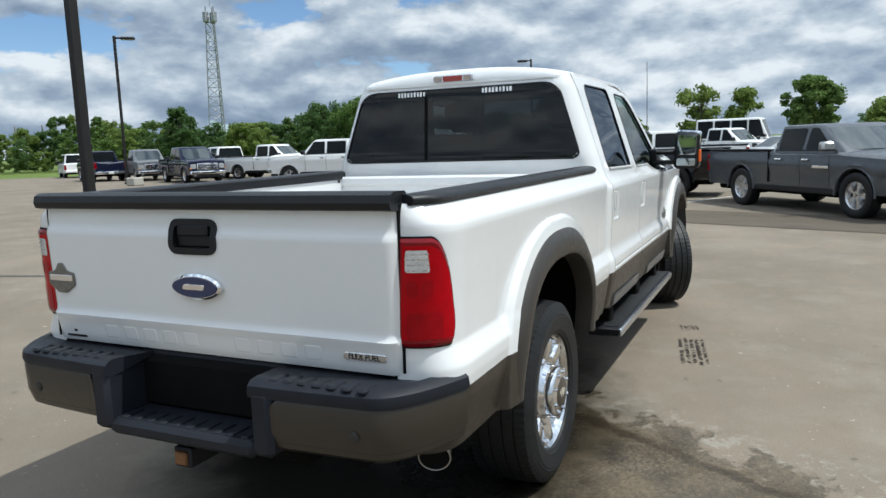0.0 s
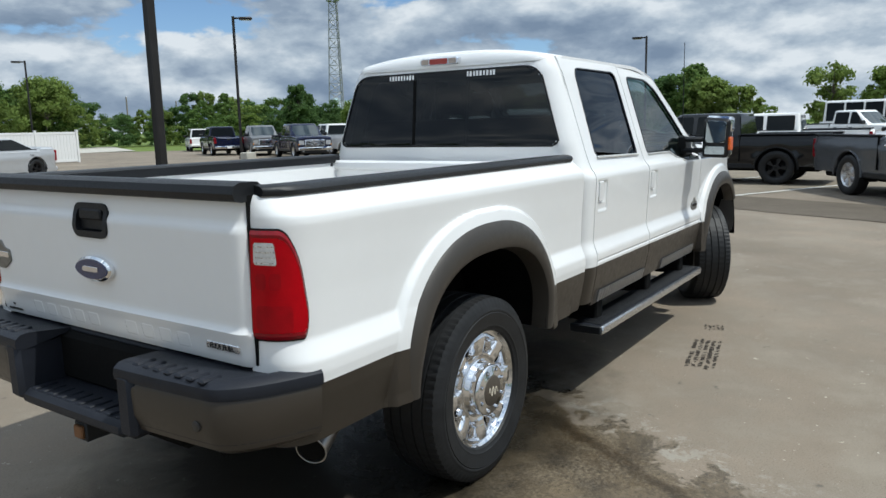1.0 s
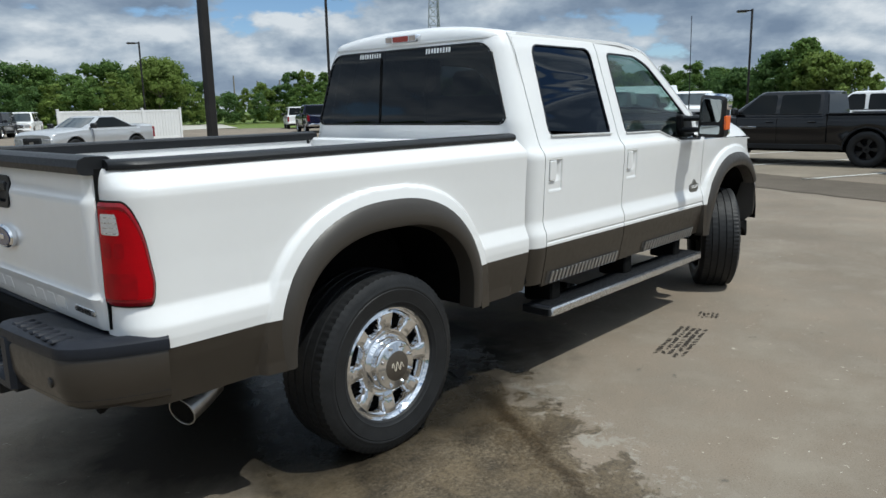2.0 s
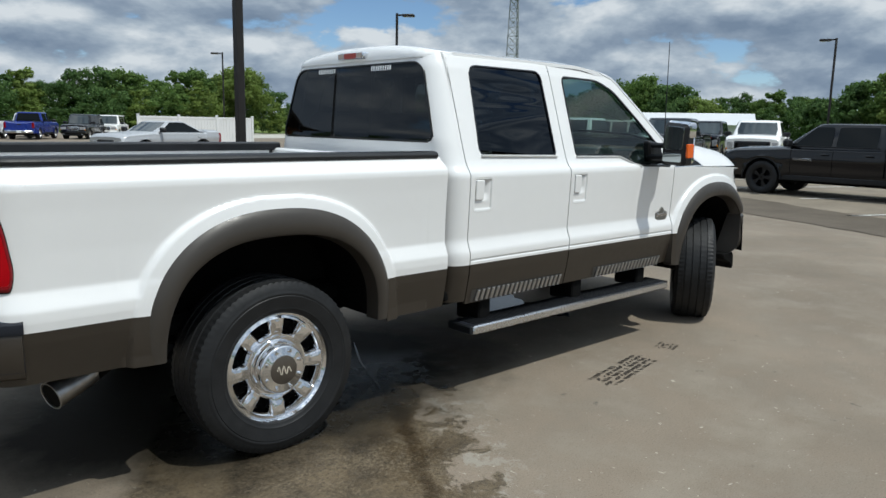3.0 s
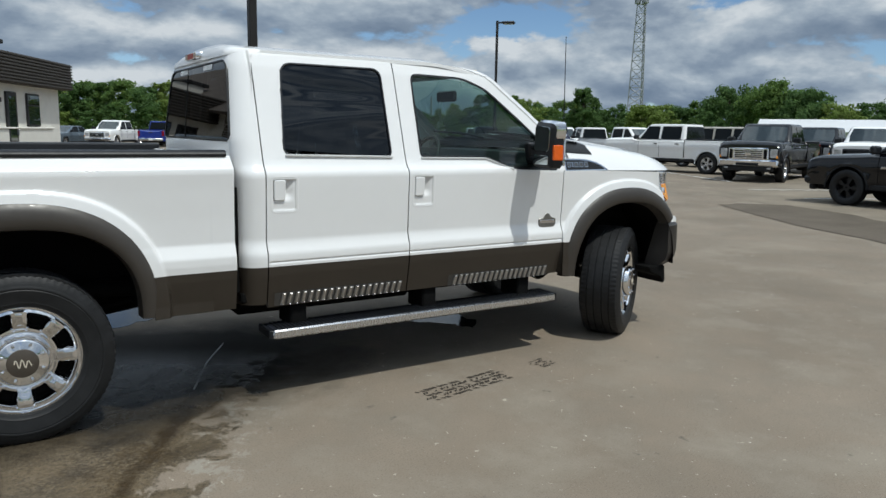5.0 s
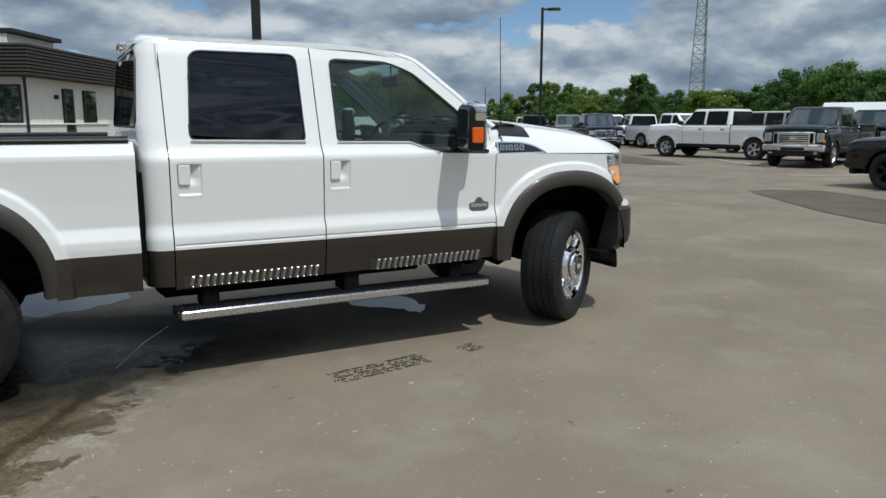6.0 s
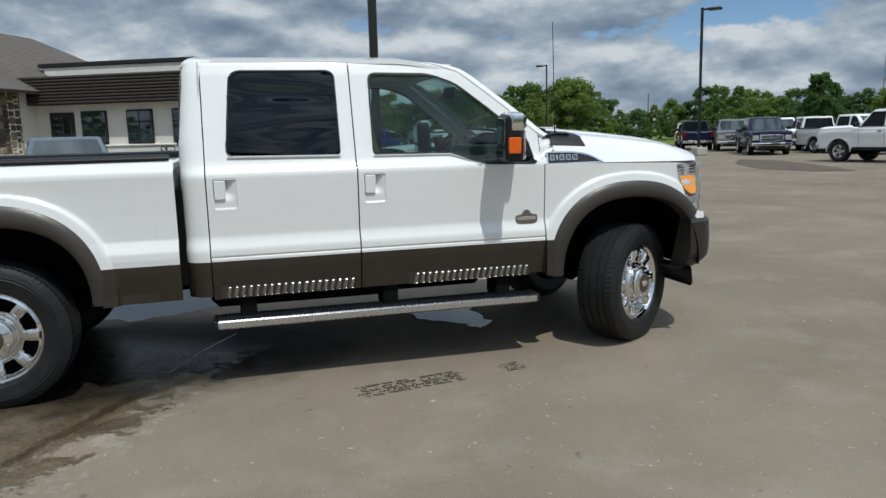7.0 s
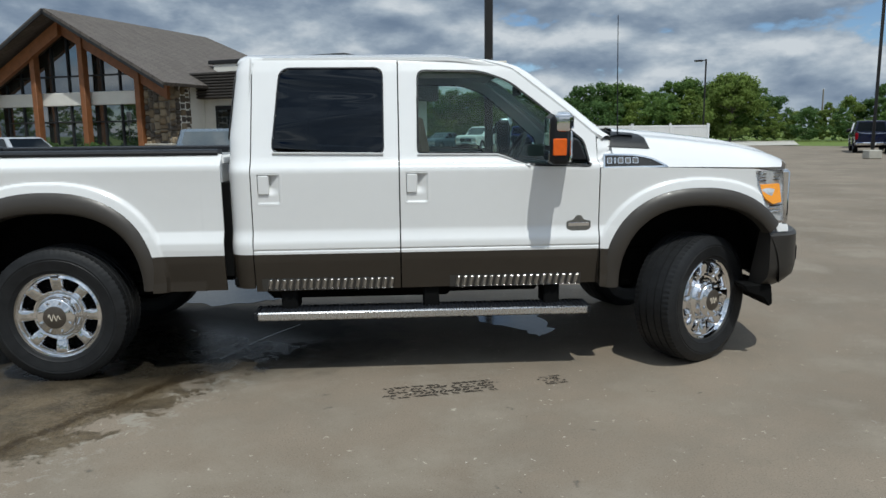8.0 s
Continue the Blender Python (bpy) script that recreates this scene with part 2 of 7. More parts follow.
        if caps:
            self.f += [tuple(range(k, k + n)), tuple(range(len(self.v) - 1, len(self.v) - n - 1, -1))]
            self.m += [m, m]
        return self

    def lathe(self, prof, n=48, m=0, mat=None):
        """prof: (r, y) pairs turned about the y axis; mat places the result."""
        rows = []
        for a in np.linspace(0, 2 * math.pi, n, endpoint=False):
            row = [Vector((r * math.cos(a), y, r * math.sin(a))) for r, y in prof]
            rows.append([mat @ p for p in row] if mat is not None else row)
        rows.append(rows[0])
        return self.grid(rows, m)

    def moved(self, mat):
        self.v = [tuple(mat @ Vector(p)) for p in self.v]
        return self

    def flip_y(self):
        """The mirror image across the middle plane."""
        g = Geo()
        g.v, g.f, g.m = [(x, -y, z) for x, y, z in self.v], [tuple(reversed(f)) for f in self.f], list(self.m)
        return g


def inset(outline, b):
    n, out = len(outline), []
    area = sum(outline[i][0] * outline[(i + 1) % n][1] - outline[(i + 1) % n][0] * outline[i][1] for i in range(n))
    s = 1 if area > 0 else -1
    for i in range(n):
        p, q, r = Vector(outline[i - 1]), Vector(outline[i]), Vector(outline[(i + 1) % n])
        d1, d2 = (q - p).normalized(), (r - q).normalized()
        nn = Vector((-(d1.y + d2.y), d1.x + d2.x))
        nn = nn.normalized() if nn.length > 1e-6 else Vector((0, 0))
        out.append(tuple(q + nn * b * s))
    return out


def rounded(pts, r, n=5):
    """A closed outline with its corners rounded."""
    out, k = [], len(pts)
    for i in range(k):
        p, q, s = Vector(pts[i - 1]), Vector(pts[i]), Vector(pts[(i + 1) % k])
        rr = r[i] if isinstance(r, (list, tuple)) else r
        a, b = (p - q), (s - q)
        rr = min(rr, a.length * 0.48, b.length * 0.48)
        a, b = q + a.normalized() * rr, q + b.normalized() * rr
        for u in np.linspace(0, 1, n + 1):
            out.append(tuple(a * (1 - u) ** 2 + q * 2 * u * (1 - u) + b * u * u))
    return out


def dense(pts, step):
    """The same closed outline with points added along its long edges."""
    out = []
    for i, p in enumerate(pts):
        q = pts[(i + 1) % len(pts)]
        n = max(1, int(math.hypot(q[0] - p[0], q[1] - p[1]) / step))
        out += [(p[0] + (q[0] - p[0]) * k / n, p[1] + (q[1] - p[1]) * k / n) for k in range(n)]
    return out


def within(poly, x, z):
    c, n = False, len(poly)
    for i in range(n):
        (x1, z1), (x2, z2) = poly[i - 1], poly[i]
        if (z1 > z) != (z2 > z) and x < (x2 - x1) * (z - z1) / (z2 - z1) + x1:
            c = not c
    return c


def part(name, g, mats, parent=None, label="", smooth=38):
    """Links gathered geometry as one mesh object, under a thing where a parent is given."""
    me = bpy.data.meshes.new(name)
    me.from_pydata(g.v, [], g.f)
    mats = mats if isinstance(mats, (list, tuple)) else [mats]
    for m in mats:
        me.materials.append(m)
    if len(mats) > 1:
        me.polygons.foreach_set("material_index", g.m)
    if smooth:
        me.shade_smooth()
        me.set_sharp_from_angle(angle=radians(smooth))
    me.update()
    ob = new(name, me)
    if parent is not None:
        ob.parent = parent
    return tagged(ob, label)


def thing(name, label, category, group="", kind=""):
    return tagged(new(name), label, category, group, kind)


def smooth_table(pts, lo, hi, width=0.02):
    xs = np.linspace(lo, hi, 400)
    ys = np.interp(xs, [p[0] for p in pts], [p[1] for p in pts])
    k = max(3, int(width / ((hi - lo) / 400)) | 1)
    pad = np.pad(ys, k // 2, mode="edge")
    ys = np.convolve(pad, np.ones(k) / k, "valid")
    return lambda x: float(np.interp(x, xs, ys))


def sheet(poly, f, nz=14, nx=14):
    """A filled outline of (a, c), row by row, each point placed by f(a, c)."""
    cs = [p[1] for p in poly]
    rows = []
    for z in np.linspace(min(cs) + 1e-4, max(cs) - 1e-4, nz):
        hits = []
        for i in range(len(poly)):
            (x1, z1), (x2, z2) = poly[i - 1], poly[i]
            if (z1 > z) != (z2 > z):
                hits.append((x2 - x1) * (z - z1) / (z2 - z1) + x1)
        rows.append([f(x, z) for x in np.linspace(min(hits), max(hits), nx)])
    return Geo().grid(rows)


def ribbon(poly, f, out=0.018, inn=0.012, proud=0.004, deep=0.03):
    """A trim frame along an outline: f(a, c, d) gives the point that lies d proud of the surface."""
    rings = [(inset(poly, -out), -0.004), (inset(poly, -out), proud), (inset(poly, inn), proud), (inset(poly, inn), -deep)]
    rows = [[f(a, c, d) for a, c in ring] for ring, d in rings]
    return Geo().grid(rows, wrap=True)


def superellipse(xc, z0, a, b, n, t):
    c, s = math.cos(t), math.sin(t)
    return xc + a * math.copysign(abs(c) ** (2 / n), c), z0 + b * abs(s) ** (2 / n)

# ---- the white pickup ----
truck = thing("pickup_truck", "white crew cab pickup, brown lower body and chrome wheels", "pickup truck")
TYRE_R, AXLE_F, AXLE_Z = 0.415, 3.975, 0.410
W_CAB = smooth_table([(0.50, 0.915), (0.60, 0.935), (0.72, 0.958), (0.80, 0.963), (0.835, 0.962), (0.875, 0.945), (0.905, 0.936), (1.05, 0.943), (1.20, 0.95),
                      (1.262, 0.952), (1.285, 0.944), (1.31, 0.922), (1.345, 0.905), (1.40, 0.886), (1.60, 0.822), (1.86, 0.738), (1.93, 0.708), (1.97, 0.68)], 0.50, 1.97, 0.012)
W_BED = smooth_table([(0.50, 0.915), (0.60, 0.935), (0.72, 0.958), (0.80, 0.966), (0.84, 0.965), (0.88, 0.948), (0.91, 0.936), (1.05, 0.94), (1.20, 0.948),
                      (1.28, 0.954), (1.305, 0.950), (1.325, 0.930), (1.345, 0.905), (1.36, 0.889), (1.375, 0.870)], 0.50, 1.375, 0.012)
TWO_TONE = 0.765
REAR_OUT, REAR_IN = (0.0, 0.56, 0.622, 0.60, 2.35), (0.0, 0.56, 0.535, 0.475, 2.5)
FRONT_OUT, FRONT_IN = (3.945, 0.52, 0.615, 0.612, 2.3), (3.955, 0.52, 0.515, 0.50, 2.4)


def arch_q(e, x, z):
    xc, z0, a, b, n = e
    return ((abs(x - xc) / a) ** n + (max(z - z0, 0) / b) ** n) ** (1 / n)


def ease(k):
    k = max(0.0, min(1.0, k))
    return k * k * (3 - 2 * k)


def lipped(w, e, x, z):
    """The side's half width with the raised lip round a wheel arch, which runs out into the lower bulge."""
    d = (arch_q(e, x, z) - 1) * 0.6
    lip = 0.934 + (0.030 + 0.014 * max(0.0, 1 - d / 0.07)) * ease((0.068 - d) / 0.022) if d > -0.1 else 0.978
    k = 0.005
    m = max(w, lip)
    return m + k * math.log(math.exp((w - m) / k) + math.exp((lip - m) / k)) - k * math.log(1 + math.exp(-abs(w - 0.936) / k)) if z < 1.27 else w


def side_y(x, z):
    """Half the body's width at a place of its side."""
    if x < 1.04:
        w = W_BED(z)
        if x < -0.70:
            if x < -0.96:
                k = min(-0.96 - x, 0.1999)
                w -= 0.2 - 0.2 * (1 - (k / 0.2) ** 3) ** (1 / 3)
            return w
        return lipped(w, REAR_OUT, x, z) if abs(x) < 0.9 else w
    w = W_CAB(z)
    if 1.2 < x < 3.31:
        w -= 0.006 * math.exp(-((z - 0.788) / 0.005) ** 2)
    if x > 2.0 and z > 1.3:
        w -= 0.035 * min(1, (x - 2.0) / 1.3)
    if x > 3.3:
        w = lipped(w, FRONT_OUT, x, z) - 0.055 * ((x - 3.3) / 1.25) ** 2
    return w


def arch_floor(e, x):
    """The height under which the body is cut away for the wheel."""
    xc, z0, a, b, n = e
    a, b = a * 0.955, b * 0.955
    k = abs(x - xc) / a
    return z0 + b * (1 - k ** n) ** (1 / n) if k < 1 else 0.0


def levels(lo, hi, step=0.016, at=()):
    zs = set(np.round(np.arange(lo, hi, step), 4)) | {lo, hi} | set(at)
    return sorted(z for z in zs if lo <= z <= hi)


def side_panel(x0, x1, low, high, arch=None, holes=(), rim=0.016, step=0.012, at=()):
    """One outer panel of the right side, its edges turned in, its openings left out. low and high are functions of x."""
    xs = levels(x0, x1, step)
    zs = levels(0.50, 1.97, step, (TWO_TONE, 0.779, 0.783, 0.788, 0.793, 0.797, *at))
    if arch:
        xs = sorted(set(xs) | {arch[0] + s * arch[2] * k for s in (-1, 1) for k in (0.90, 0.93, 0.944, 0.9545, 0.9555) if x0 < arch[0] + s * arch[2] * k < x1})
    rows = []
    for i, x in enumerate([x0] + xs + [x1]):
        lo, hi = low(x), high(x)
        if arch:
            lo = max(lo, arch_floor(arch, x))
        edge = i in (0, len(xs) + 1)
        row = []
        for z in zs:
            zz = min(max(z, lo), hi)
            row.append((x, -side_y(x, zz) + (rim if edge else 0), zz))
        row = [(x, row[0][1] + rim, lo)] + row + [(x, row[-1][1] + rim, hi)]
        rows.append(row)

    def slot(c):
        for h in holes:
            if within(h, c[0], c[2]):
                return None
        return 1 if c[2] < TWO_TONE else 0

    return Geo().grid(rows, slot)


def on_side(x, z, d=0.0):
    return (x, -side_y(x, z) - d, z)


# windows of the right side, as outlines of (x, z)
REAR_DOOR_WIN = rounded([(1.318, 1.375), (1.362, 1.885), (1.992, 1.885), (1.992, 1.362)], [0.05, 0.07, 0.06, 0.04])
FRONT_DOOR_WIN = rounded([(2.196, 1.362), (2.205, 1.868), (2.60, 1.862), (2.775, 1.800), (3.02, 1.605), (3.232, 1.425), (3.262, 1.272), (2.89, 1.282), (2.70, 1.356)],
                         [0.03, 0.05, 0.06, 0.06, 0.06, 0.03, 0.03, 0.05, 0.06])
HANDLE_X = (1.295, 2.183)


def handle_cup(hx):
    return rounded([(hx - 0.064, 1.068), (hx - 0.064, 1.250), (hx + 0.074, 1.250), (hx + 0.074, 1.068)], 0.018)


A_LINE = lambda x: float(np.interp(x, [2.45, 2.62, 2.80, 3.09, 3.33], [1.945, 1.925, 1.868, 1.640, 1.435]))
SIDE_TOP = lambda x: 1.945 if x < 2.45 else A_LINE(x)
SILL = lambda x: 0.530 + 0.008 * (x - 1.2)

for s in (1, -1):
    def side(name, g, mats, label="", parent=truck, smooth=38, s=s):
        return part(name, g if s == 1 else g.flip_y(), mats, parent, label, smooth)

    body = [WHITE, BROWN]
    g = side_panel(-1.1615, 1.022, lambda x: 0.56 if x < 0 else 0.545, lambda x: 1.370, REAR_OUT, step=0.008)
    side("bed_side", g, body, "white bed side with brown lower band")
    door = side("rear_door", side_panel(1.199, 2.080, SILL, SIDE_TOP, holes=[REAR_DOOR_WIN, handle_cup(HANDLE_X[0])]), body)
    side("window_trim", ribbon(REAR_DOOR_WIN, on_side, 0.003, 0.005, 0.003, 0.012), STEP_TRIM, parent=door)
    side("window_moulding", Geo().tube([on_side(x, 1.361 + (2.0 - x) * 0.016, 0.007) for x in np.linspace(1.325, 1.99, 16)], 0.0075, 6), SATIN, "thin bright moulding", parent=door)
    side("window_pane", sheet(REAR_DOOR_WIN, lambda x, z: on_side(x, z, -0.006)), PRIVACY, "dark tinted door glass", parent=door)
    door2 = side("front_door", side_panel(2.088, 3.308, SILL, SIDE_TOP, holes=[FRONT_DOOR_WIN, handle_cup(HANDLE_X[1])]), body)
    side("window_trim", ribbon(FRONT_DOOR_WIN, on_side, 0.004, 0.008, 0.003, 0.012), BLACK_TRIM, parent=door2)
    side("window_moulding", Geo().tube([on_side(x, z, 0.006) for x, z in ((2.195, 1.355), (2.45, 1.352), (2.69, 1.349), (2.78, 1.318), (2.88, 1.277))], 0.0055, 6), SATIN, "thin bright moulding", parent=door2)
    side("window_pane", sheet(FRONT_DOOR_WIN, lambda x, z: on_side(x, z, -0.016), 20, 20), GREEN_GLASS, "green tinted door glass", parent=door2)
    # handles: a dished recess with a flap over its upper corner
    for dr, hx in ((door, HANDLE_X[0]), (door2, HANDLE_X[1])):
        cup = handle_cup(hx)

        def dish(x, z, hx=hx):
            u, v = (x - hx + 0.064) / 0.138, (z - 1.068) / 0.182
            d = 0.026 * ease((1 - u) / 0.50) * ease((v - 0.26) / 0.30) * ease((1 - v) / 0.05) + 0.006 * ease((v - 0.02) / 0.04) * ease((1 - u) / 0.06)
            return on_side(x, z, 0.001 - d * ease(u / 0.04))
        side("handle_dish", sheet(inset(cup, 0.003), dish, 34, 30), WHITE, parent=dr)
        g = Geo().grid([[on_side(q, c, d) for q, c in ring] for ring, d in ((inset(cup, -0.012), 0.0002), (inset(cup, -0.008), 0.0010), (inset(cup, -0.002), 0.0010), (inset(cup, 0.004), -0.002))], wrap=True)
        side("door_handle_bezel", g, WHITE, parent=dr)
        flap = rounded([(hx - 0.056, 1.128), (hx - 0.056, 1.240), (hx + 0.010, 1.240), (hx + 0.008, 1.128)], 0.010)
        side("door_handle", Geo().prism(flap, -0.020, 0.006, 0.004, place=lambda q, y, c: on_side(q, c, y)), WHITE, parent=dr)
    # front fender
    def fender_top(x):
        return float(np.interp(x, [3.31, 3.36, 3.60, 4.30, 4.42, 4.52], [1.262, 1.262, 1.262, 1.240, 1.225, 1.20]))
    lamp_hole = rounded([(4.300, 1.226), (4.60, 1.226), (4.60, 0.875), (4.445, 0.905), (4.372, 1.00)], 0.02)
    g = side_panel(3.316, 4.535, lambda x: 0.53 if x < 4 else 0.845, fender_top, FRONT_OUT, holes=[lamp_hole], step=0.008)
    side("front_fender", g, body)
    # flares
    for e_in, e_out, t0, t1, nm in ((REAR_IN, REAR_OUT, 0.0, math.pi, "rear"), (FRONT_IN, FRONT_OUT, 0.62, math.pi, "front")):
        rows = []
        for u, yy in ((-0.06, -0.075), (0.0, -0.012), (0.05, 0.010), (0.20, 0.020), (0.45, 0.021), (0.70, 0.015), (0.90, 0.004), (1.0, -0.006), (1.01, -0.06)):
            row = []
            for t in np.linspace(t0, t1, 72):
                a, b = superellipse(*e_in, t), superellipse(*e_out, t)
                x, z = a[0] + (b[0] - a[0]) * u, a[1] + (b[1] - a[1]) * u
                row.append((x, -(0.985 + yy) + 0.022 * (1 - ease((z - 0.52) / 0.30)) + (0.055 * max(0.0, (x - 3.3) / 1.25) ** 2 * 0.75 if nm == "front" else 0), z))
            rows.append(row)
        g = Geo().grid(rows)
        for k in (0, -1):
            g.add([r[k] for r in rows], [range(len(rows))])
        side("wheel_flare", g, FLARE, "brown wheel arch flare")
        # dark liner behind the opening
        rows = []
        for u, yy in ((0.02, 0.965), (0.25, 0.90), (0.25, 0.48)):
            rows.append([((superellipse(*e_in, t)[0] * (1 - u) + superellipse(*e_out, t)[0] * u), -yy, superellipse(*e_in, t)[1] * (1 - u) + superellipse(*e_out, t)[1] * u)
                         for t in np.linspace(0.0, math.pi, 40)])
        g = Geo().grid(rows)
        xc = e_in[0]
        g.add([(x, -0.48, z) for x, y, z in rows[-1]], [range(len(rows[-1]))])
        side("wheel_housing", g, UNDER)
    # perforated bright plates under the doors
    for xa, xb in ((1.235, 2.035), (2.385, 3.205)):
        g = Geo().grid([[on_side(x, z, 0.003) for x in np.linspace(xa, xb, 24)] for z in (0.537, 0.612)])
        plate = side("sill_plate", g, PLATE_DARK)
        g = Geo()
        x = xa + 0.03
        while x < xb - 0.03:
            o = rounded([(x, 0.540), (x + 0.014, 0.609), (x + 0.040, 0.609), (x + 0.026, 0.540)], 0.004, 2)
            g.prism(o, 0, 0.010, 0.008, place=lambda a, y, c: on_side(a, c, 0.003 + y))
            x += 0.041
        side("rib_strip", g, STEEL, parent=plate)
    # running board
    board = side("running_board", Geo().box((1.205, -0.985, 0.372), (3.252, -0.80, 0.412), 0.012), STEP_TRIM, "grey ribbed running board")
    side("edge_strip", Geo().box((1.205, -1.000, 0.362), (3.24, -0.978, 0.413), 0.008), ALLOY, "bright aluminium edge strip", parent=board)
    for xe in (1.195, 3.247):
        side("end_cap", Geo().box((xe - 0.012, -0.992, 0.366), (xe + 0.012, -0.80, 0.414), 0.006), BLACK_TRIM, parent=board)
    g = Geo()
    for x in np.arange(1.24, 3.22, 0.024):
        g.box((x, -0.970, 0.411), (x + 0.012, -0.815, 0.419), 0.003)
    side("tread_ribs", g, BLACK_TRIM, parent=board)
    for xb in (1.34, 2.22, 2.98):
        side("bracket", Geo().box((xb, -0.90, 0.395), (xb + 0.10, -0.70, 0.56), 0.01), UNDER, parent=board)
    # bed rail cap
    rows = []
    for x in np.linspace(-1.135, 1.0, 60):
        k = max(0.0, -0.96 - x)
        o = 0.0 if k <= 0 else 0.2 - 0.2 * (1 - (min(k, 0.19) / 0.2) ** 3) ** (1 / 3)
        rows.append([(x, -(yy - o * (0.9 if yy > 0.8 else 0.3)), zz) for yy, zz in ((0.775, 1.345), (0.775, 1.388), (0.785, 1.397), (0.85, 1.401), (0.876, 1.398), (0.892, 1.391), (0.898, 1.380), (0.893, 1.366))])
    g = Geo().grid(rows)
    for r in (rows[0], rows[-1]):
        g.add(r, [range(len(r))])
    side("bed_rail_cap", g, BLACK_TRIM, "black plastic bed rail cap")
    # tail lamp, wrapped round the corner
    def lamp_point(a, c, d=0.0):
        """a runs in degrees from the tailgate's edge round the corner."""
        g_ = math.radians(a)
        w = W_BED(min(c, 1.25))
        return (-0.962 - (0.2 + d) * math.cos(g_) ** (2 / 3), -(w - 0.199) - (0.2 + d) * math.sin(g_) ** (2 / 3), c)

    def lamp_sheet(o, d, nz=14, nx=14):
        return sheet([(a / 100.0, c) for a, c in o], lambda a, c: lamp_point(a * 100.0, c, d), nz, nx)
    deg = [(0.068, 0.919), (0.068, 1.264), (0.455, 1.264), (0.625, 1.165), (0.710, 0.99), (0.675, 0.919)]
    lens2 = [(a * 100.0, c) for a, c in dense(rounded(deg, [0.015, 0.015, 0.10, 0.08, 0.07, 0.06], 6), 0.02)]
    inner2 = [(a * 100.0, c) for a, c in inset([(a / 100.0, c) for a, c in lens2], 0.012)]
    rows = [[lamp_point(a, c, d) for a, c in ring] for ring, d in ((lens2, -0.02), (lens2, 0.004), (inner2, 0.010))]
    g = Geo().grid(rows, 1, wrap=True)
    inner3 = [(a * 100.0, c) for a, c in inset([(a / 100.0, c) for a, c in lens2], 0.022)]
    g.grid([[lamp_point(a, c, 0.010) for a, c in ring] for ring in (inner2, inner3)], 1, wrap=True)
    cap = lamp_sheet(inner3, 0.010, 44, 14)
    g.add(cap.v, cap.f)
    outer2 = [(a * 100.0, c) for a, c in inset([(a / 100.0, c) for a, c in lens2], -0.006)]
    gasket = Geo().grid([[lamp_point(max(a, 3.0), c, d) for a, c in ring] for ring, d in ((outer2, -0.02), (outer2, 0.0015), (lens2, 0.003))], wrap=True)
    tail = side("tail_lamp", g, [RED_LENS, RED_DEEP], "red tail lamp with clear reversing lens")
    side("gasket", gasket, UNDER, parent=tail)
    o = rounded([(0.115, 1.158), (0.115, 1.228), (0.325, 1.228), (0.36, 1.158)], 0.012)
    side("reversing_lens", lamp_sheet([(a * 100.0, c) for a, c in o], 0.0118, 10, 10), CLEAR_LENS, parent=tail)
    for k in range(4):
        o = [(0.12, 1.163 + 0.017 * k), (0.12, 1.166 + 0.017 * k), (0.345, 1.166 + 0.017 * k), (0.345, 1.163 + 0.017 * k)]
        side("lens_rib", lamp_sheet([(a * 100.0, c) for a, c in o], 0.0128, 3, 8), ALLOY, parent=tail)
    for a0, a1, z0, z1 in ((0.125, 0.525, 0.945, 1.030), (0.125, 0.235, 1.080, 1.132), (0.265, 0.40, 1.080, 1.132)):
        o = rounded([(a0, z0), (a0, z1), (a1, z1), (a1, z0)], 0.02)
        side("reflector", lamp_sheet([(a * 100.0, c) for a, c in o], 0.0112, 6, 8), RED_MID, parent=tail)
    # headlamp: chrome bowl, amber marker, clear cover
    ho = rounded([(4.304, 1.222), (4.60, 1.222), (4.60, 0.885), (4.450, 0.912), (4.377, 1.00)], 0.02)

    def nose_side(x, z, d=0.0):
        k = max(0.0, x - 4.30) / 0.30
        return (x - 0.10 * k * 0.3 + d * 0.5, -(side_y(4.30, max(z, 1.0)) - 0.012 - 0.16 * k ** 1.8) - d, z)
    head = side("headlamp", sheet(ho, lambda x, z: nose_side(x, z, -0.01), 18, 12), CLEAR_LENS, "headlamp with amber marker")
    o = rounded([(4.314, 1.140), (4.552, 1.140), (4.552, 1.020), (4.450, 1.012), (4.375, 1.050)], 0.012)
    side("amber_marker", Geo().prism(o, 0, 0.012, 0.004, place=lambda a, y, c: nose_side(a, c, -0.004 + y)), AMBER, parent=head)
    for zz in (1.205, 1.185, 1.165, 1.005, 0.985, 0.965):
        o = rounded([(4.345 if zz > 1.1 else 4.42, zz - 0.006), (4.345 if zz > 1.1 else 4.42, zz + 0.004), (4.57, zz + 0.004), (4.57, zz - 0.006)], 0.003, 2)
        side("reflector_step", Geo().prism(o, 0, 0.008, 0.002, place=lambda a, y, c: nose_side(a, c, -0.006 + y)), CHROME, parent=head)
    g = ribbon(ho, nose_side, 0.006, 0.010, 0.004, 0.02)
    side("lamp_rim", g, ALLOY, parent=head)
    # side vent plate with plain bars for its lettering
    def vent_pt(x, z, d=0.0):
        return (x, -(side_y(3.5, 1.255) - 0.01 - (z - 1.255) * 0.42) - d, z)
    vo = rounded([(3.336, 1.262), (3.342, 1.342), (3.53, 1.338), (3.64, 1.318), (3.735, 1.265)], [0.006, 0.006, 0.04, 0.05, 0.01])
    vent = side("fender_vent", Geo().prism(vo, -0.02, 0.006, 0.003, place=lambda a, y, c: vent_pt(a, c, y)), BLACK_TRIM, "black fender vent plate with chrome rim")
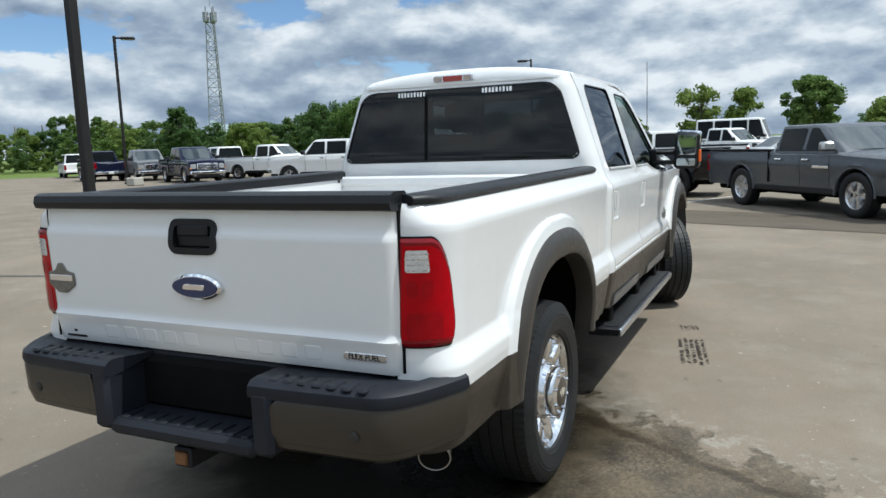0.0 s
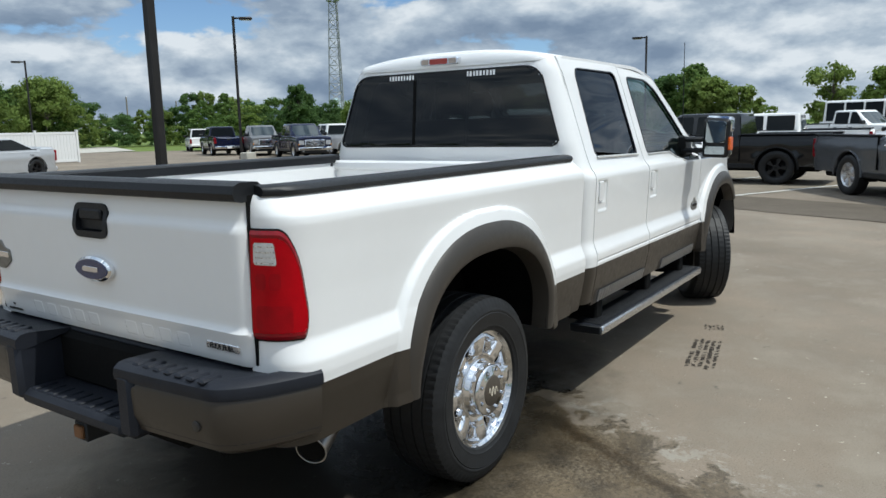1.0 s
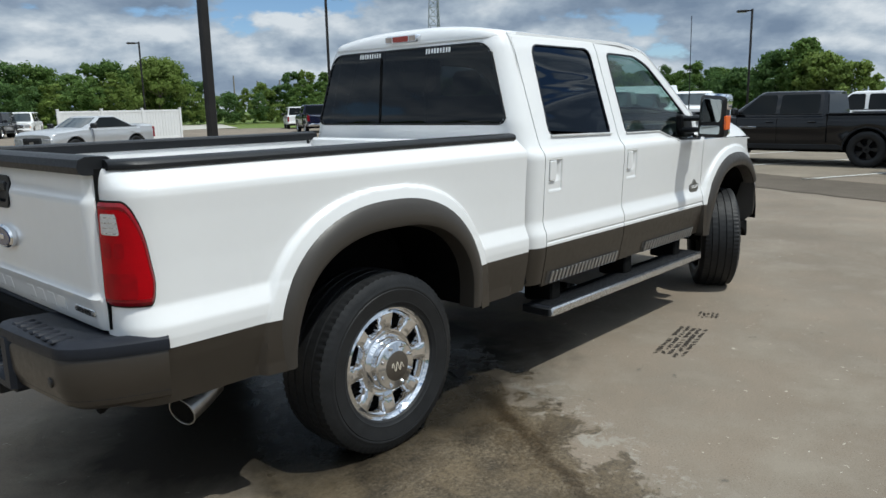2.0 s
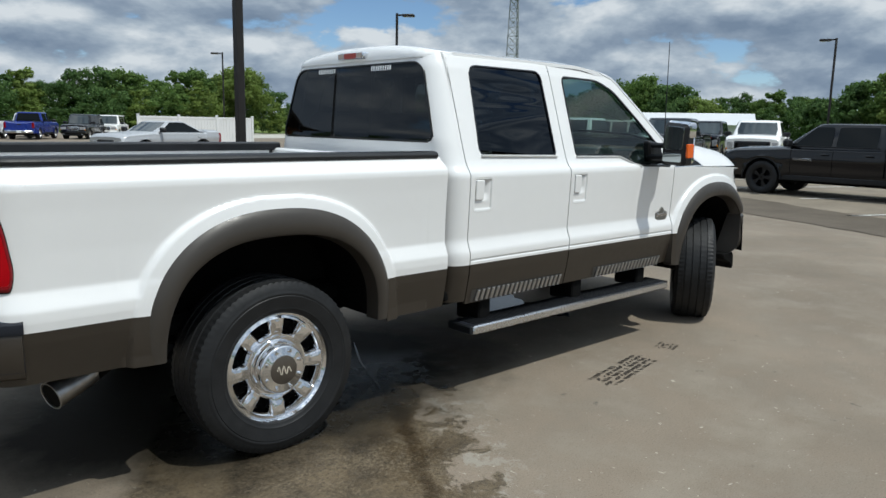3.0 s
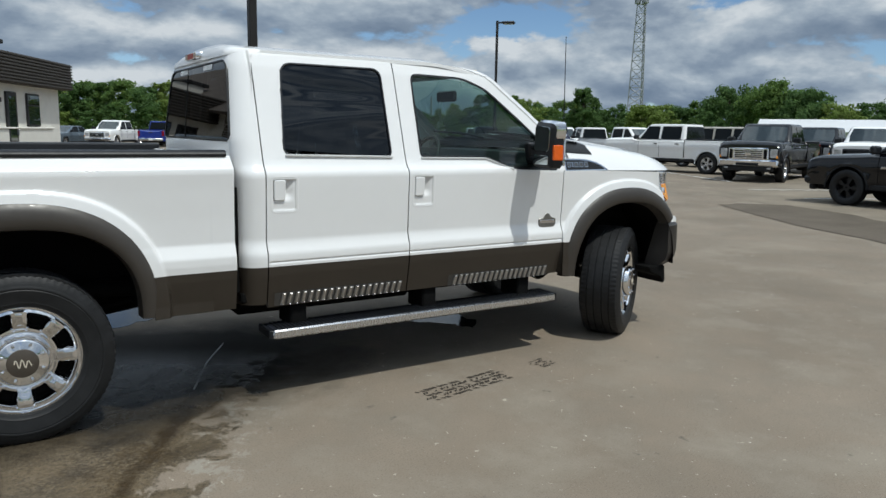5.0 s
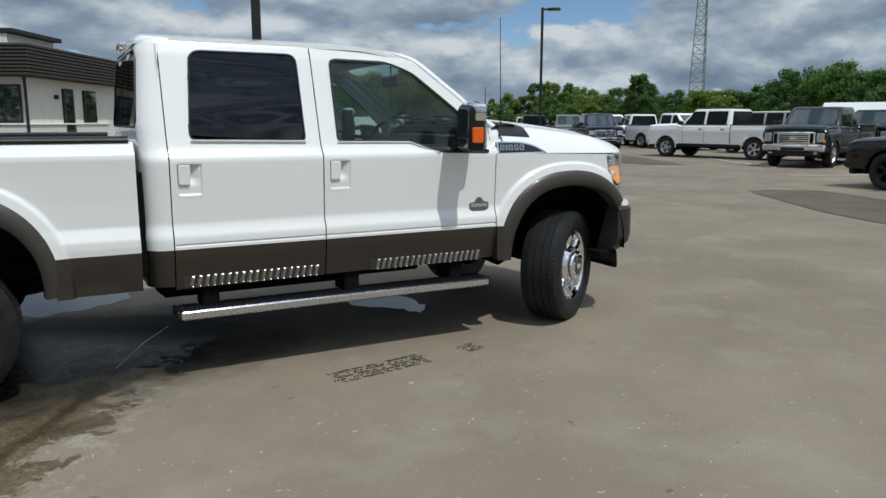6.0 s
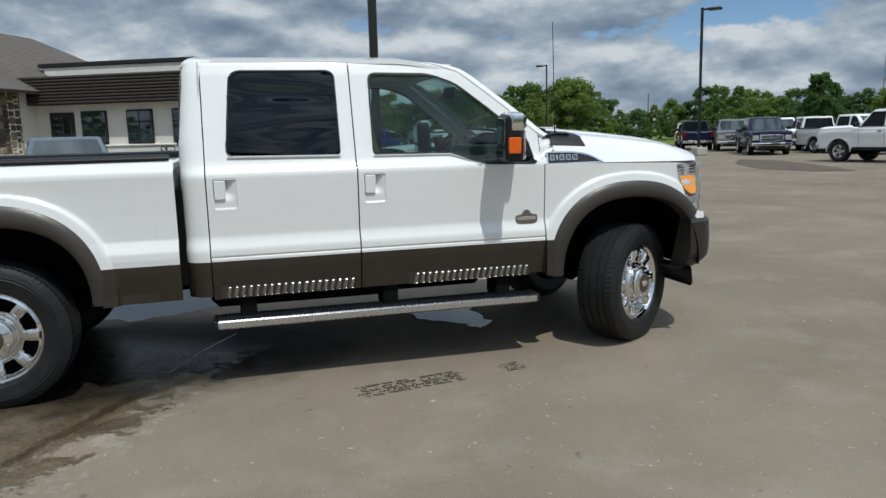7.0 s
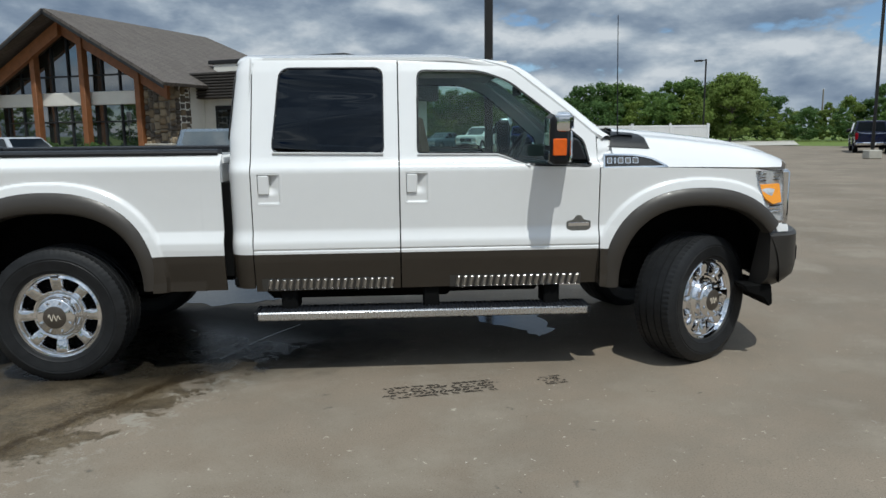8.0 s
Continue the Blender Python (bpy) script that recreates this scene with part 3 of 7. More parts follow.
    side("vent_rim", ribbon(vo, lambda a, c, d: vent_pt(a, c, d + 0.006), 0.004, 0.006, 0.004, 0.01), CHROME, parent=vent)
    xx = 3.356
    for w in (0.030, 0.012, 0.034, 0.034, 0.036):
        o = rounded([(xx, 1.286), (xx + 0.004, 1.322), (xx + w + 0.004, 1.322), (xx + w, 1.286)], 0.005, 3)
        side("badge_bar", Geo().prism(o, 0.004, 0.010, 0.002, place=lambda a, y, c: vent_pt(a, c, y)), PLATE_DARK, parent=vent)
        g = Geo().grid([[vent_pt(a, c, d) for a, c in ring] for ring, d in ((o, 0.006), (o, 0.0115), (inset(o, 0.004), 0.0115), (inset(o, 0.004), 0.006))], wrap=True)
        side("badge_edge", g, CHROME, parent=vent)
        xx += w + 0.012
    # door badge
    def badge(parent, place, w, h, name="badge"):
        o = rounded([(-w, -h * 0.45), (-w, h * 0.35), (-w * 0.45, h * 0.5), (-w * 0.2, h), (w * 0.2, h), (w * 0.45, h * 0.5), (w, h * 0.35), (w, -h * 0.45), (w * 0.3, -h), (-w * 0.3, -h)], w * 0.12, 3)
        pl = part(name, Geo().prism(o, 0, 0.008, 0.002, place=place), BADGE_GREY, parent, "pewter shield badge")
        o = rounded([(-w * 0.86, -h * 0.2), (-w * 0.86, h * 0.2), (w * 0.86, h * 0.2), (w * 0.86, -h * 0.2)], 0.004, 2)
        part("badge_bar", Geo().prism(o, 0.007, 0.010, 0.001, place=place), CHROME, pl)
        return pl
    badge(door2, lambda a, y, c, s=s: (3.185 + a, s * (-side_y(3.185, 0.917) - y), 0.917 + c), 0.075, 0.056)
    # towing mirror
    arm = side("mirror", Geo().prism(rounded([(3.06, 1.305), (3.03, 1.46), (3.19, 1.44), (3.25, 1.30)], 0.03), -0.84, -0.90, 0.012), BLACK_TRIM, "black towing mirror with chrome cap")
    for zz in (1.345, 1.425):
        side("mirror_arm", Geo().box((3.05, -1.10, zz - 0.018), (3.11, -0.86, zz + 0.018), 0.012), BLACK_TRIM, parent=arm)
    ho2 = rounded([(-1.235, 1.292), (-1.245, 1.575), (-1.06, 1.592), (-1.045, 1.300)], 0.035)
    g = Geo().prism([(a, c) for a, c in ho2], 2.945, 3.060, 0.022, place=lambda a, y, c: (y, a, c))
    side("mirror_housing", g, BLACK_TRIM, parent=arm)
    g = Geo().prism(rounded([(-1.250, 1.478), (-1.252, 1.588), (-1.075, 1.604), (-1.062, 1.53), (-1.19, 1.488)], 0.025), 2.955, 3.078, 0.03, place=lambda a, y, c: (y, a, c))
    side("mirror_cap", g, CHROME, "chrome mirror cap", parent=arm)
    g = Geo().prism(rounded([(2.957, 1.348), (2.957, 1.444), (3.036, 1.444), (3.034, 1.348)], 0.010), -1.232, -1.250, 0.004)
    side("turn_lens", g, AMBER_RED, "amber mirror turn lens", parent=arm)
    side("mirror_edge", Geo().box((3.050, -1.238, 1.31), (3.070, -1.07, 1.49), 0.009), CHROME, "chrome leading edge", parent=arm)
    g = Geo().prism(rounded([(-1.215, 1.400), (-1.224, 1.555), (-1.082, 1.566), (-1.072, 1.405)], 0.025), 2.938, 2.944, 0.002, place=lambda a, y, c: (y, a, c))
    side("mirror_glass", g, MIRROR_GLASS, parent=arm)
    g = Geo().prism(rounded([(-1.212, 1.316), (-1.214, 1.376), (-1.072, 1.380), (-1.068, 1.320)], 0.015), 2.938, 2.944, 0.002, place=lambda a, y, c: (y, a, c))
    side("mirror_glass", g, MIRROR_GLASS, parent=arm)
    # pillar along the windscreen
    rows = []
    for u in np.linspace(0, 1, 16):
        x = 2.50 + u * (3.345 - 2.50)
        z = SIDE_TOP(x)
        y = -side_y(x, z)
        f = ease(u / 0.3)
        rows.append([(x, y + 0.012, z - 0.004), (x + 0.01 * f, y + 0.004, z + 0.003 + 0.007 * f), (x + 0.04 * f, y + 0.022, z + 0.006 + 0.016 * f), (x + 0.085 * f, y + 0.070, z + 0.010)])
    side("windscreen_pillar", Geo().grid(rows), WHITE)

# cab back with its three-part window
XB = smooth_table([(0.5, 1.052), (1.40, 1.050), (1.46, 1.046), (1.88, 1.083), (1.97, 1.108)], 0.5, 1.97)
BACK_WIN = rounded([(-0.800, 1.447), (-0.655, 1.892), (0.655, 1.892), (0.800, 1.447)], [0.06, 0.10, 0.10, 0.06], 6)
zs = levels(0.55, 1.945, 0.0165, (TWO_TONE,))
rows = []
for z in zs:
    w, xb, r = W_CAB(z), XB(z), 0.115
    row = [(1.192, -w + 0.016, z), (1.192, -w, z), (1.18, -w, z)]
    row += [(xb + r - r * math.sin(a), -(w - r) - r * math.cos(a), z) for a in np.linspace(0, math.pi / 2, 9)]
    row += [(xb, y, z) for y in np.linspace(-(w - r), w - r, 92)[1:-1]]
    row += [(xb + r - r * math.cos(a), (w - r) + r * math.sin(a), z) for a in np.linspace(0, math.pi / 2, 9)]
    row += [(1.18, w, z), (1.192, w, z), (1.192, w - 0.016, z)]
    rows.append(row)
cab = part("cab_back", Geo().grid(rows, lambda c: None if (c[0] < 1.09 and within(BACK_WIN, c[1], c[2])) else (1 if c[2] < TWO_TONE else 0)), [WHITE, BROWN], truck)
part("window_trim", ribbon(BACK_WIN, lambda y, z, d: (XB(z) - d, y, z), 0.003, 0.006, 0.002, 0.010), BLACK_TRIM, cab)
g = sheet(BACK_WIN, lambda y, z: (XB(z) + 0.004, y, z), 14, 24)
g.f = [tuple(reversed(f)) for f in g.f]
part("window_pane", g, REAR_GLASS, cab, "dark tinted rear glass")
# the slider's frame behind the glass; one upright shows through it
for y, w in ((-0.18, 0.008), (0.20, 0.014)):
    part("window_divider", Geo().grid([[(XB(z) + 0.006 + d, y + e, z) for d, e in ((0.0, -w), (0.0, w), (0.018, w), (0.018, -w), (0.0, -w))] for z in np.linspace(1.452, 1.884, 8)]), BLACK_TRIM, cab)
part("divider_seal", Geo().grid([[(XB(z) + 0.0025, 0.20 + e, z) for e in (-0.011, 0.011)] for z in np.linspace(1.456, 1.850, 8)]), UNDER, cab)
# vinyl lettering, plain bars
rng = random.Random(31)
for y0, y1, zc in ((0.205, 0.405, 1.868), (-0.375, -0.172, 1.868)):
    n = 9
    for i in range(n):
        ya, w, h = y0 + (y1 - y0) * i / n, rng.uniform(0.014, 0.0185), rng.uniform(0.0135, 0.0155)
        o = rounded([(ya + 0.002, zc - h), (ya + 0.002, zc + h), (ya + w, zc + h), (ya + w, zc - h)], 0.003, 2)
        part("decal_bar", Geo().prism(o, 0, 0.002, 0.0006, place=lambda a, y, c: (XB(c) + 0.002 - y, a, c)), DECAL, cab)
# high brake lamp
o = rounded([(-0.138, 1.926), (-0.138, 1.972), (0.138, 1.972), (0.138, 1.926)], 0.018)
hb = part("high_brake_lamp", Geo().prism(o, 1.075, 1.115, 0.006, place=lambda a, y, c: (1.14 - (y - 1.075) * 2.2, a, c)), CHROME, truck)
part("red_lens", Geo().prism(rounded([(-0.065, 1.933), (-0.065, 1.965), (0.065, 1.965), (0.065, 1.933)], 0.008), 0, 0.003, 0.001, place=lambda a, y, c: (1.053 - y, a, c)), DULL_RED, hb)
for sg in (-1, 1):
    part("cargo_lens", Geo().prism(rounded([(sg * 0.072, 1.934), (sg * 0.072, 1.964), (sg * 0.125, 1.964), (sg * 0.125, 1.934)], 0.006), 0, 0.003, 0.001, place=lambda a, y, c: (1.053 - y, a, c)), DUSTY_LENS, hb)

# roof
rows = []
for v in np.linspace(-1, 1, 49):
    y = v * 0.705
    x1 = 2.885 - 0.10 * v * v
    k = max(0.0, abs(y) - 0.585)
    xb = 1.083 + 0.115 - math.sqrt(max(0.0, 0.115 ** 2 - min(k, 0.1149) ** 2))
    ztop = lambda x: 1.948 - 0.080 * max(0, (x - 2.35) / 0.45) ** 1.8 + 0.062 * (1 - abs(v) ** 2.6)
    row = []
    for u in np.linspace(0, 1, 10):
        a = u * math.pi / 2
        row.append((xb + 0.075 * (1 - math.cos(a)), y, 1.915 + (ztop(xb + 0.1) - 1.915) * math.sin(a) ** 0.9))
    for u in np.linspace(0.03, 1, 50):
        x = xb + 0.075 + (x1 - xb - 0.075) * u
        row.append((x, y, ztop(x)))
    rows.append(row)
low = lambda r: [(x, y * 1.003, z - 0.022) for x, y, z in r]
rows = [low(rows[0])] + rows + [low(rows[-1])]
roof = part("roof", Geo().grid(rows), WHITE, truck, smooth=60)

# windscreen, cowl, hood
rows = []
for v in np.linspace(-1, 1, 25):
    row = []
    for u in np.linspace(0, 1, 14):
        a = Vector((2.87 - 0.085 * v * v, v * 0.69, 1.925 - 0.058 * v * v))
        b = Vector((3.56 - 0.16 * v * v, v * 0.80, 1.435))
        p = a.lerp(b, u)
        p.z += 0.018 * math.sin(math.pi * u)
        row.append(p)
    rows.append(row)
part("windscreen", Geo().grid(rows), GREEN_GLASS, truck, "windscreen glass")
rows = []
for v in np.linspace(-1, 1, 31):
    rows.append([(3.36 + 0.20 * (1 - v * v) - 0.02 + d, v * (0.83 - 0.02 * (d > 0.1)), z) for d, z in ((0, 1.40), (0.02, 1.445), (0.12, 1.462), (0.20, 1.458), (0.22, 1.42))])
cowl = part("cowl", Geo().grid(rows), BLACK_TRIM, truck, "black cowl grille under the windscreen")
Z70 = smooth_table([(3.30, 1.475), (3.55, 1.455), (3.88, 1.425), (4.26, 1.378), (4.50, 1.328), (4.60, 1.295), (4.68, 1.245), (4.72, 1.195), (4.745, 1.13)], 3.30, 4.76, 0.05)


def hood_pt(x, v, up=0.0):
    """A point of the hood: v runs from -1 at the right fender to 1 at the left one."""
    a = abs(v)
    wid = side_y(min(x, 4.5), 1.24) - 0.012 - 0.13 * max(0, (x - 4.25) / 0.35) ** 2
    zz = Z70(x)
    if a < 0.78:
        z = zz + 0.045 * (1 - (a / 0.78) ** 2) + 0.012 * (1 if 0.25 < a < 0.6 else 0)
    else:
        k = (a - 0.78) / 0.22
        base = min(1.268 - 0.02 * (x - 3.4), zz - 0.03)
        z = base + (zz - base) * (1 - k ** 2.2)
    return (x, v * wid, z + up)


rows = []
for v in np.linspace(-1, 1, 61):
    a = abs(v)
    back = 3.44 + 0.12 * (1 - a) if a < 0.9 else 3.40
    rows.append([hood_pt(back + u * (4.735 - 0.17 * a ** 4 - 3.44), v) for u in np.linspace(0, 1, 54)])
part("hood", Geo().grid(rows), WHITE, truck, smooth=50)
for s in (1, -1):
    # white panel between the door, the screen pillar and the hood
    rows = []
    for u in np.linspace(0, 1, 12):
        q = -1 + 0.24 * u
        hp = Vector(hood_pt(3.475, q, -0.003))
        z = 1.264 + 0.172 * u
        dp = Vector((3.313, -side_y(3.30, z) + 0.014 * ease((1.36 - z) / 0.03), z))
        rows.append([tuple(dp.lerp(hp, k)) for k in np.linspace(0, 1, 7)])
    g = Geo().grid(rows)
    part("cowl_side", g if s > 0 else g.flip_y(), WHITE, truck)
    rows = [[hood_pt(x, q, d) for x in np.linspace(3.37 + 0.02 * k, 3.64 - 0.003 * k * k, 12)] for k, (q, d) in enumerate(((-0.93, 0.002), (-0.925, 0.009), (-0.86, 0.010), (-0.78, 0.010), (-0.70, 0.010), (-0.69, 0.002)))]
    g = Geo().grid([[p for p in r] for r in rows])
    part("cowl_end", g if s > 0 else g.flip_y(), BLACK_TRIM, cowl, "black cowl end panel")
for y in (-0.55, 0.25):
    part("wiper", Geo().tube([(3.48, y, 1.47), (3.36, y + 0.05, 1.50), (3.30, y + 0.50, 1.52)], 0.010, 6), BLACK_TRIM, truck)
ant = part("antenna", Geo().tube([(3.471, -0.752, 1.43), (3.466, -0.752, 1.60), (3.455, -0.752, 2.19)], [0.006, 0.0035, 0.0025], 6), BLACK_TRIM, truck, "thin black radio antenna")
part("antenna_base", Geo().lathe([(0.001, 0.03), (0.016, 0.025), (0.022, 0.0)], 16, mat=Matrix.Translation((3.471, -0.752, 1.425)) @ Matrix.Rotation(radians(90), 4, "X")), BLACK_TRIM, ant)

# nose: grille and front bumper
grille = part("grille", Geo().box((4.48, -0.62, 0.86), (4.62, 0.62, 1.20), 0.03), BLACK_TRIM, truck, "chrome barred grille")
for z in (0.93, 1.03, 1.13):
    part("grille_bar", Geo().box((4.58, -0.60, z - 0.028), (4.66, 0.60, z + 0.028), 0.012), CHROME, grille)
for y in (-0.66, 0.66):
    part("grille_surround", Geo().box((4.46, y - 0.05, 0.85), (4.65, y + 0.05, 1.225), 0.02), CHROME, grille)


def wrap_band(pts, sect, mats, name, parent, label="", m=None):
    """A band swept along a plan line: sect gives (how far out, height) pairs."""
    rows = []
    P = [Vector((x, y)) for x, y in pts]
    for i, p in enumerate(P):
        d = (P[min(i + 1, len(P) - 1)] - P[max(i - 1, 0)]).normalized()
        nrm = Vector((d.y, -d.x))
        rows.append([(p.x + nrm.x * o, p.y + nrm.y * o, z) for o, z in sect])
    g = Geo().grid(rows)
    for r in (rows[0], rows[-1]):
        g.add(r, [range(len(r))])
    return part(name, g, mats, parent, label)


def smooth_line(pts, n=40):
    P = np.array(pts, float)
    s = np.r_[0, np.cumsum(np.hypot(*np.diff(P, axis=0).T))]
    q = np.linspace(0, s[-1], n)
    x, y = np.interp(q, s, P[:, 0]), np.interp(q, s, P[:, 1])
    for _ in range(3):
        x[1:-1] = (x[:-2] + 2 * x[1:-1] + x[2:]) / 4
        y[1:-1] = (y[:-2] + 2 * y[1:-1] + y[2:]) / 4
    return list(zip(x, y))


front_line = smooth_line([(4.40, -0.955), (4.52, -0.935), (4.615, -0.86), (4.71, -0.68), (4.78, -0.3), (4.79, 0), (4.78, 0.3), (4.71, 0.68), (4.615, 0.86), (4.52, 0.935), (4.40, 0.955)], 60)
fb = wrap_band(front_line, [(-0.10, 0.842), (-0.01, 0.838), (0.008, 0.82), (0.012, 0.62), (0.0, 0.56), (-0.06, 0.50), (-0.12, 0.47), (-0.20, 0.47)], BUMPER_DARK, "front_bumper", truck, "dark painted front bumper")
for sg in (-1, 1):
    part("fog_lamp_recess", Geo().box((4.60, sg * 0.80, 0.63), (4.672, sg * 0.69, 0.74), 0.012), UNDER, fb)
    o = rounded([(4.27, 0.50), (4.46, 0.50), (4.475, 0.37), (4.45, 0.35), (4.41, 0.41), (4.30, 0.45)], 0.02)
    part("air_dam", Geo().prism(o, sg * 0.90, sg * 0.55, 0.008), UNDER, truck)

# tailgate
TG = smooth_table([(0.80, -1.165), (0.84, -1.182), (0.90, -1.192), (0.935, -1.203), (0.950, -1.190), (1.10, -1.196), (1.262, -1.203), (1.285, -1.190), (1.37, -1.186)], 0.80, 1.37, 0.008)
hole = rounded([(-0.088, 1.205), (-0.088, 1.308), (0.108, 1.308), (0.108, 1.205)], 0.03)
rows = []
for y in [-0.797, -0.797, -0.791, -0.785] + list(np.linspace(-0.780, 0.780, 110)) + [0.785, 0.791, 0.797, 0.797]:
    edge = abs(y) >= 0.7969
    row = [(-1.15, y, 0.822)]
    for z in levels(0.822, 1.366, 0.0125):
        x = TG(z) + 0.026 * max(0, (abs(y) - 0.752) / 0.045) ** 2
        row.append((x, y, z))
    rows.append(row)
rows[0] = [(p[0] + 0.03, p[1], p[2]) for p in rows[0]]
rows[-1] = [(p[0] + 0.03, p[1], p[2]) for p in rows[-1]]
gate = part("tailgate", Geo().grid(rows, lambda c: None if within(hole, c[1], c[2]) else 0), WHITE, truck, "white tailgate with black top cap")
for sg in (-1, 1):
    part("edge_seam", Geo().box((-1.168, sg * 0.7965, 0.83), (-1.13, sg * 0.8035, 1.372), 0.002), UNDER, gate)
part("inner_panel", Geo().box((-1.145, -0.79, 0.82), (-1.118, 0.79, 1.36), 0.01), WHITE, gate)
part("handle_bezel", ribbon(hole, lambda a, c, d: (TG(c) - d, a, c), 0.012, 0.012, 0.007, 0.04), BLACK_TRIM, gate)
part("tailgate_handle", Geo().prism(inset(hole, 0.010), 0, 0.03, 0.008, place=lambda a, y, c: (-1.165 - y * 0.8, a, c)), BLACK_TRIM, gate, "black tailgate handle")
part("handle_flap", Geo().prism(rounded([(-0.060, 1.258), (-0.060, 1.298), (0.080, 1.298), (0.080, 1.258)], 0.012), 0, 0.02, 0.006, place=lambda a, y, c: (-1.183 - y, a, c)), BLACK_TRIM, gate)
rows = []
for y in np.linspace(-0.803, 0.803, 60):
    rows.append([(x, y, z) for x, z in ((-1.185, 1.350), (-1.212, 1.356), (-1.220, 1.378), (-1.212, 1.402), (-1.190, 1.412), (-1.12, 1.410), (-1.10, 1.395), (-1.10, 1.36))])
g = Geo().grid(rows)
for r in (rows[0], rows[-1]):
    g.add(r, [range(8)])
part("tailgate_cap", g, BLACK_TRIM, gate)
oval = [(0.114 * math.cos(a), 1.079 + 0.047 * math.sin(a)) for a in np.linspace(0, 2 * math.pi, 36, endpoint=False)]
bd = part("oval_badge", Geo().prism(oval, 0, 0.030, 0.008, place=lambda a, y, c: (-1.19 - y, a, c)), CHROME, gate, "blue oval badge with chrome rim")
part("badge_field", Geo().prism(inset(oval, 0.010), 0, 0.004, 0.002, place=lambda a, y, c: (-1.2195 - y, a, c)), BLUE, bd)
part("badge_bar", Geo().prism(rounded([(-0.045, 1.070), (-0.050, 1.090), (0.048, 1.090), (0.053, 1.070)], 0.008), 0, 0.002, 0.0008, place=lambda a, y, c: (-1.2235 - y, a, c)), CHROME, bd)
badge(gate, lambda a, y, c: (-1.193 - y, 0.712 - a, 1.078 + c), 0.074, 0.060)
o = rounded([(-0.752, 0.868), (-0.752, 0.892), (-0.590, 0.892), (-0.590, 0.868)], 0.004, 2)
fx = part("fuel_badge", Geo().prism(o, 0, 0.006, 0.002, place=lambda a, y, c: (-1.188 - y, a, c)), ALLOY, gate, "bright fuel type badge with dark letters")


def lettering(name, text, size, mat, m, parent, depth=0.001):
    """Raised words in the built-in font, as a mesh."""
    cu = bpy.data.curves.new(name, "FONT")
    cu.body, cu.size, cu.extrude, cu.align_x, cu.align_y = text, size, depth, "CENTER", "CENTER"
    tmp = bpy.data.objects.new(name, cu)
    me = bpy.data.meshes.new_from_object(tmp)
    bpy.data.objects.remove(tmp)
    me.materials.clear()
    me.materials.append(mat)
    ob = new(name, me)
    ob.parent = parent
    ob.matrix_local = m
    return ob


lettering("lettering", "FLEX FUEL", 0.026, BLACK_TRIM, pose(-1.1952, -0.671, 0.880, 90, 0, -90), fx)
# pressed word across the lower tailgate, as plain raised bars
for i, yc in enumerate((0.47, 0.37, 0.27, 0.17, 0.07, -0.17, -0.27, -0.37, -0.47)):
    o = rounded([(yc - 0.036, 0.848), (yc - 0.036, 0.905), (yc + 0.036, 0.905), (yc + 0.036, 0.848)], 0.012, 3)
    gg = Geo().grid([[(TG(c) - d, a, c) for a, c in ring] for ring, d in ((o, -0.0005), (inset(o, 0.006), 0.0016))], wrap=True)
    gg.add([(TG(c) - 0.0016, a, c) for a, c in inset(o, 0.006)], [range(len(o))])
    part("pressed_bar", gg, WHITE, gate)
o = rounded([(0.62, 0.838), (0.62, 0.848), (0.73, 0.848), (0.73, 0.838)], 0.003, 2)
part("dealer_bar", Geo().prism(o, 0, 0.002, 0.0005, place=lambda a, y, c: (TG(c) - y, a, c)), BLACK_TRIM, gate)
part("dealer_bar", Geo().prism([(a * 0.15 + 0.575, c + 0.022) for a, c in o], 0, 0.002, 0.0005, place=lambda a, y, c: (TG(c) - y, a, c)), BLACK_TRIM, gate)

# bed inside
g = Geo().box((-1.11, -0.45, 0.86), (1.00, 0.45, 0.88), 0.004)
for xa, xb in ((-1.11, -0.60), (0.60, 1.00)):
    for sg in (-1, 1):
        g.box((xa, sg * 0.45, 0.86), (xb, sg * 0.80, 0.88), 0.004)
bed = part("bed_box", g, WHITE, truck, "white painted bed box")
for y in (-0.80, 0.80):
    g = Geo().box((-1.12, y - 0.015, 1.12), (1.00, y + 0.015, 1.35), 0.006)
    g.box((-1.12, y - 0.015, 0.87), (-0.61, y + 0.015, 1.13), 0.006).box((0.61, y - 0.015, 0.87), (1.00, y + 0.015, 1.13), 0.006)
    part("bed_wall", g, WHITE, bed)
g = Geo().box((0.975, -0.86, 0.87), (1.01, 0.86, 1.345), 0.008)
g.box((0.955, -0.84, 1.30), (1.018, 0.84, 1.362), 0.014)
part("bed_front", g, WHITE, bed)
part("drain_plug", Geo().lathe([(0.001, 0.004), (0.012, 0.003), (0.013, 0)], 14, mat=Matrix.Translation((0.93, 0.785, 1.335)) @ Matrix.Rotation(radians(180), 4, "Z")), BLACK_TRIM, bed)
g = Geo()
for y in np.arange(-0.72, 0.74, 0.09):
    if abs(y + 0.02) < 0.42:
        g.box((-1.08, y, 0.878), (0.96, y + 0.045, 0.892), 0.005)
    else:
        g.box((-1.08, y, 0.878), (-0.62, y + 0.045, 0.892), 0.005).box((0.62, y, 0.878), (0.96, y + 0.045, 0.892), 0.005)
part("bed_ribs", g, WHITE, bed)
hump = [superellipse(0.0, 0.56, 0.600, 0.545, 2.4, t) for t in np.linspace(0.0, math.pi, 40)]
hump = [(x, max(z, 0.86)) for x, z in hump]
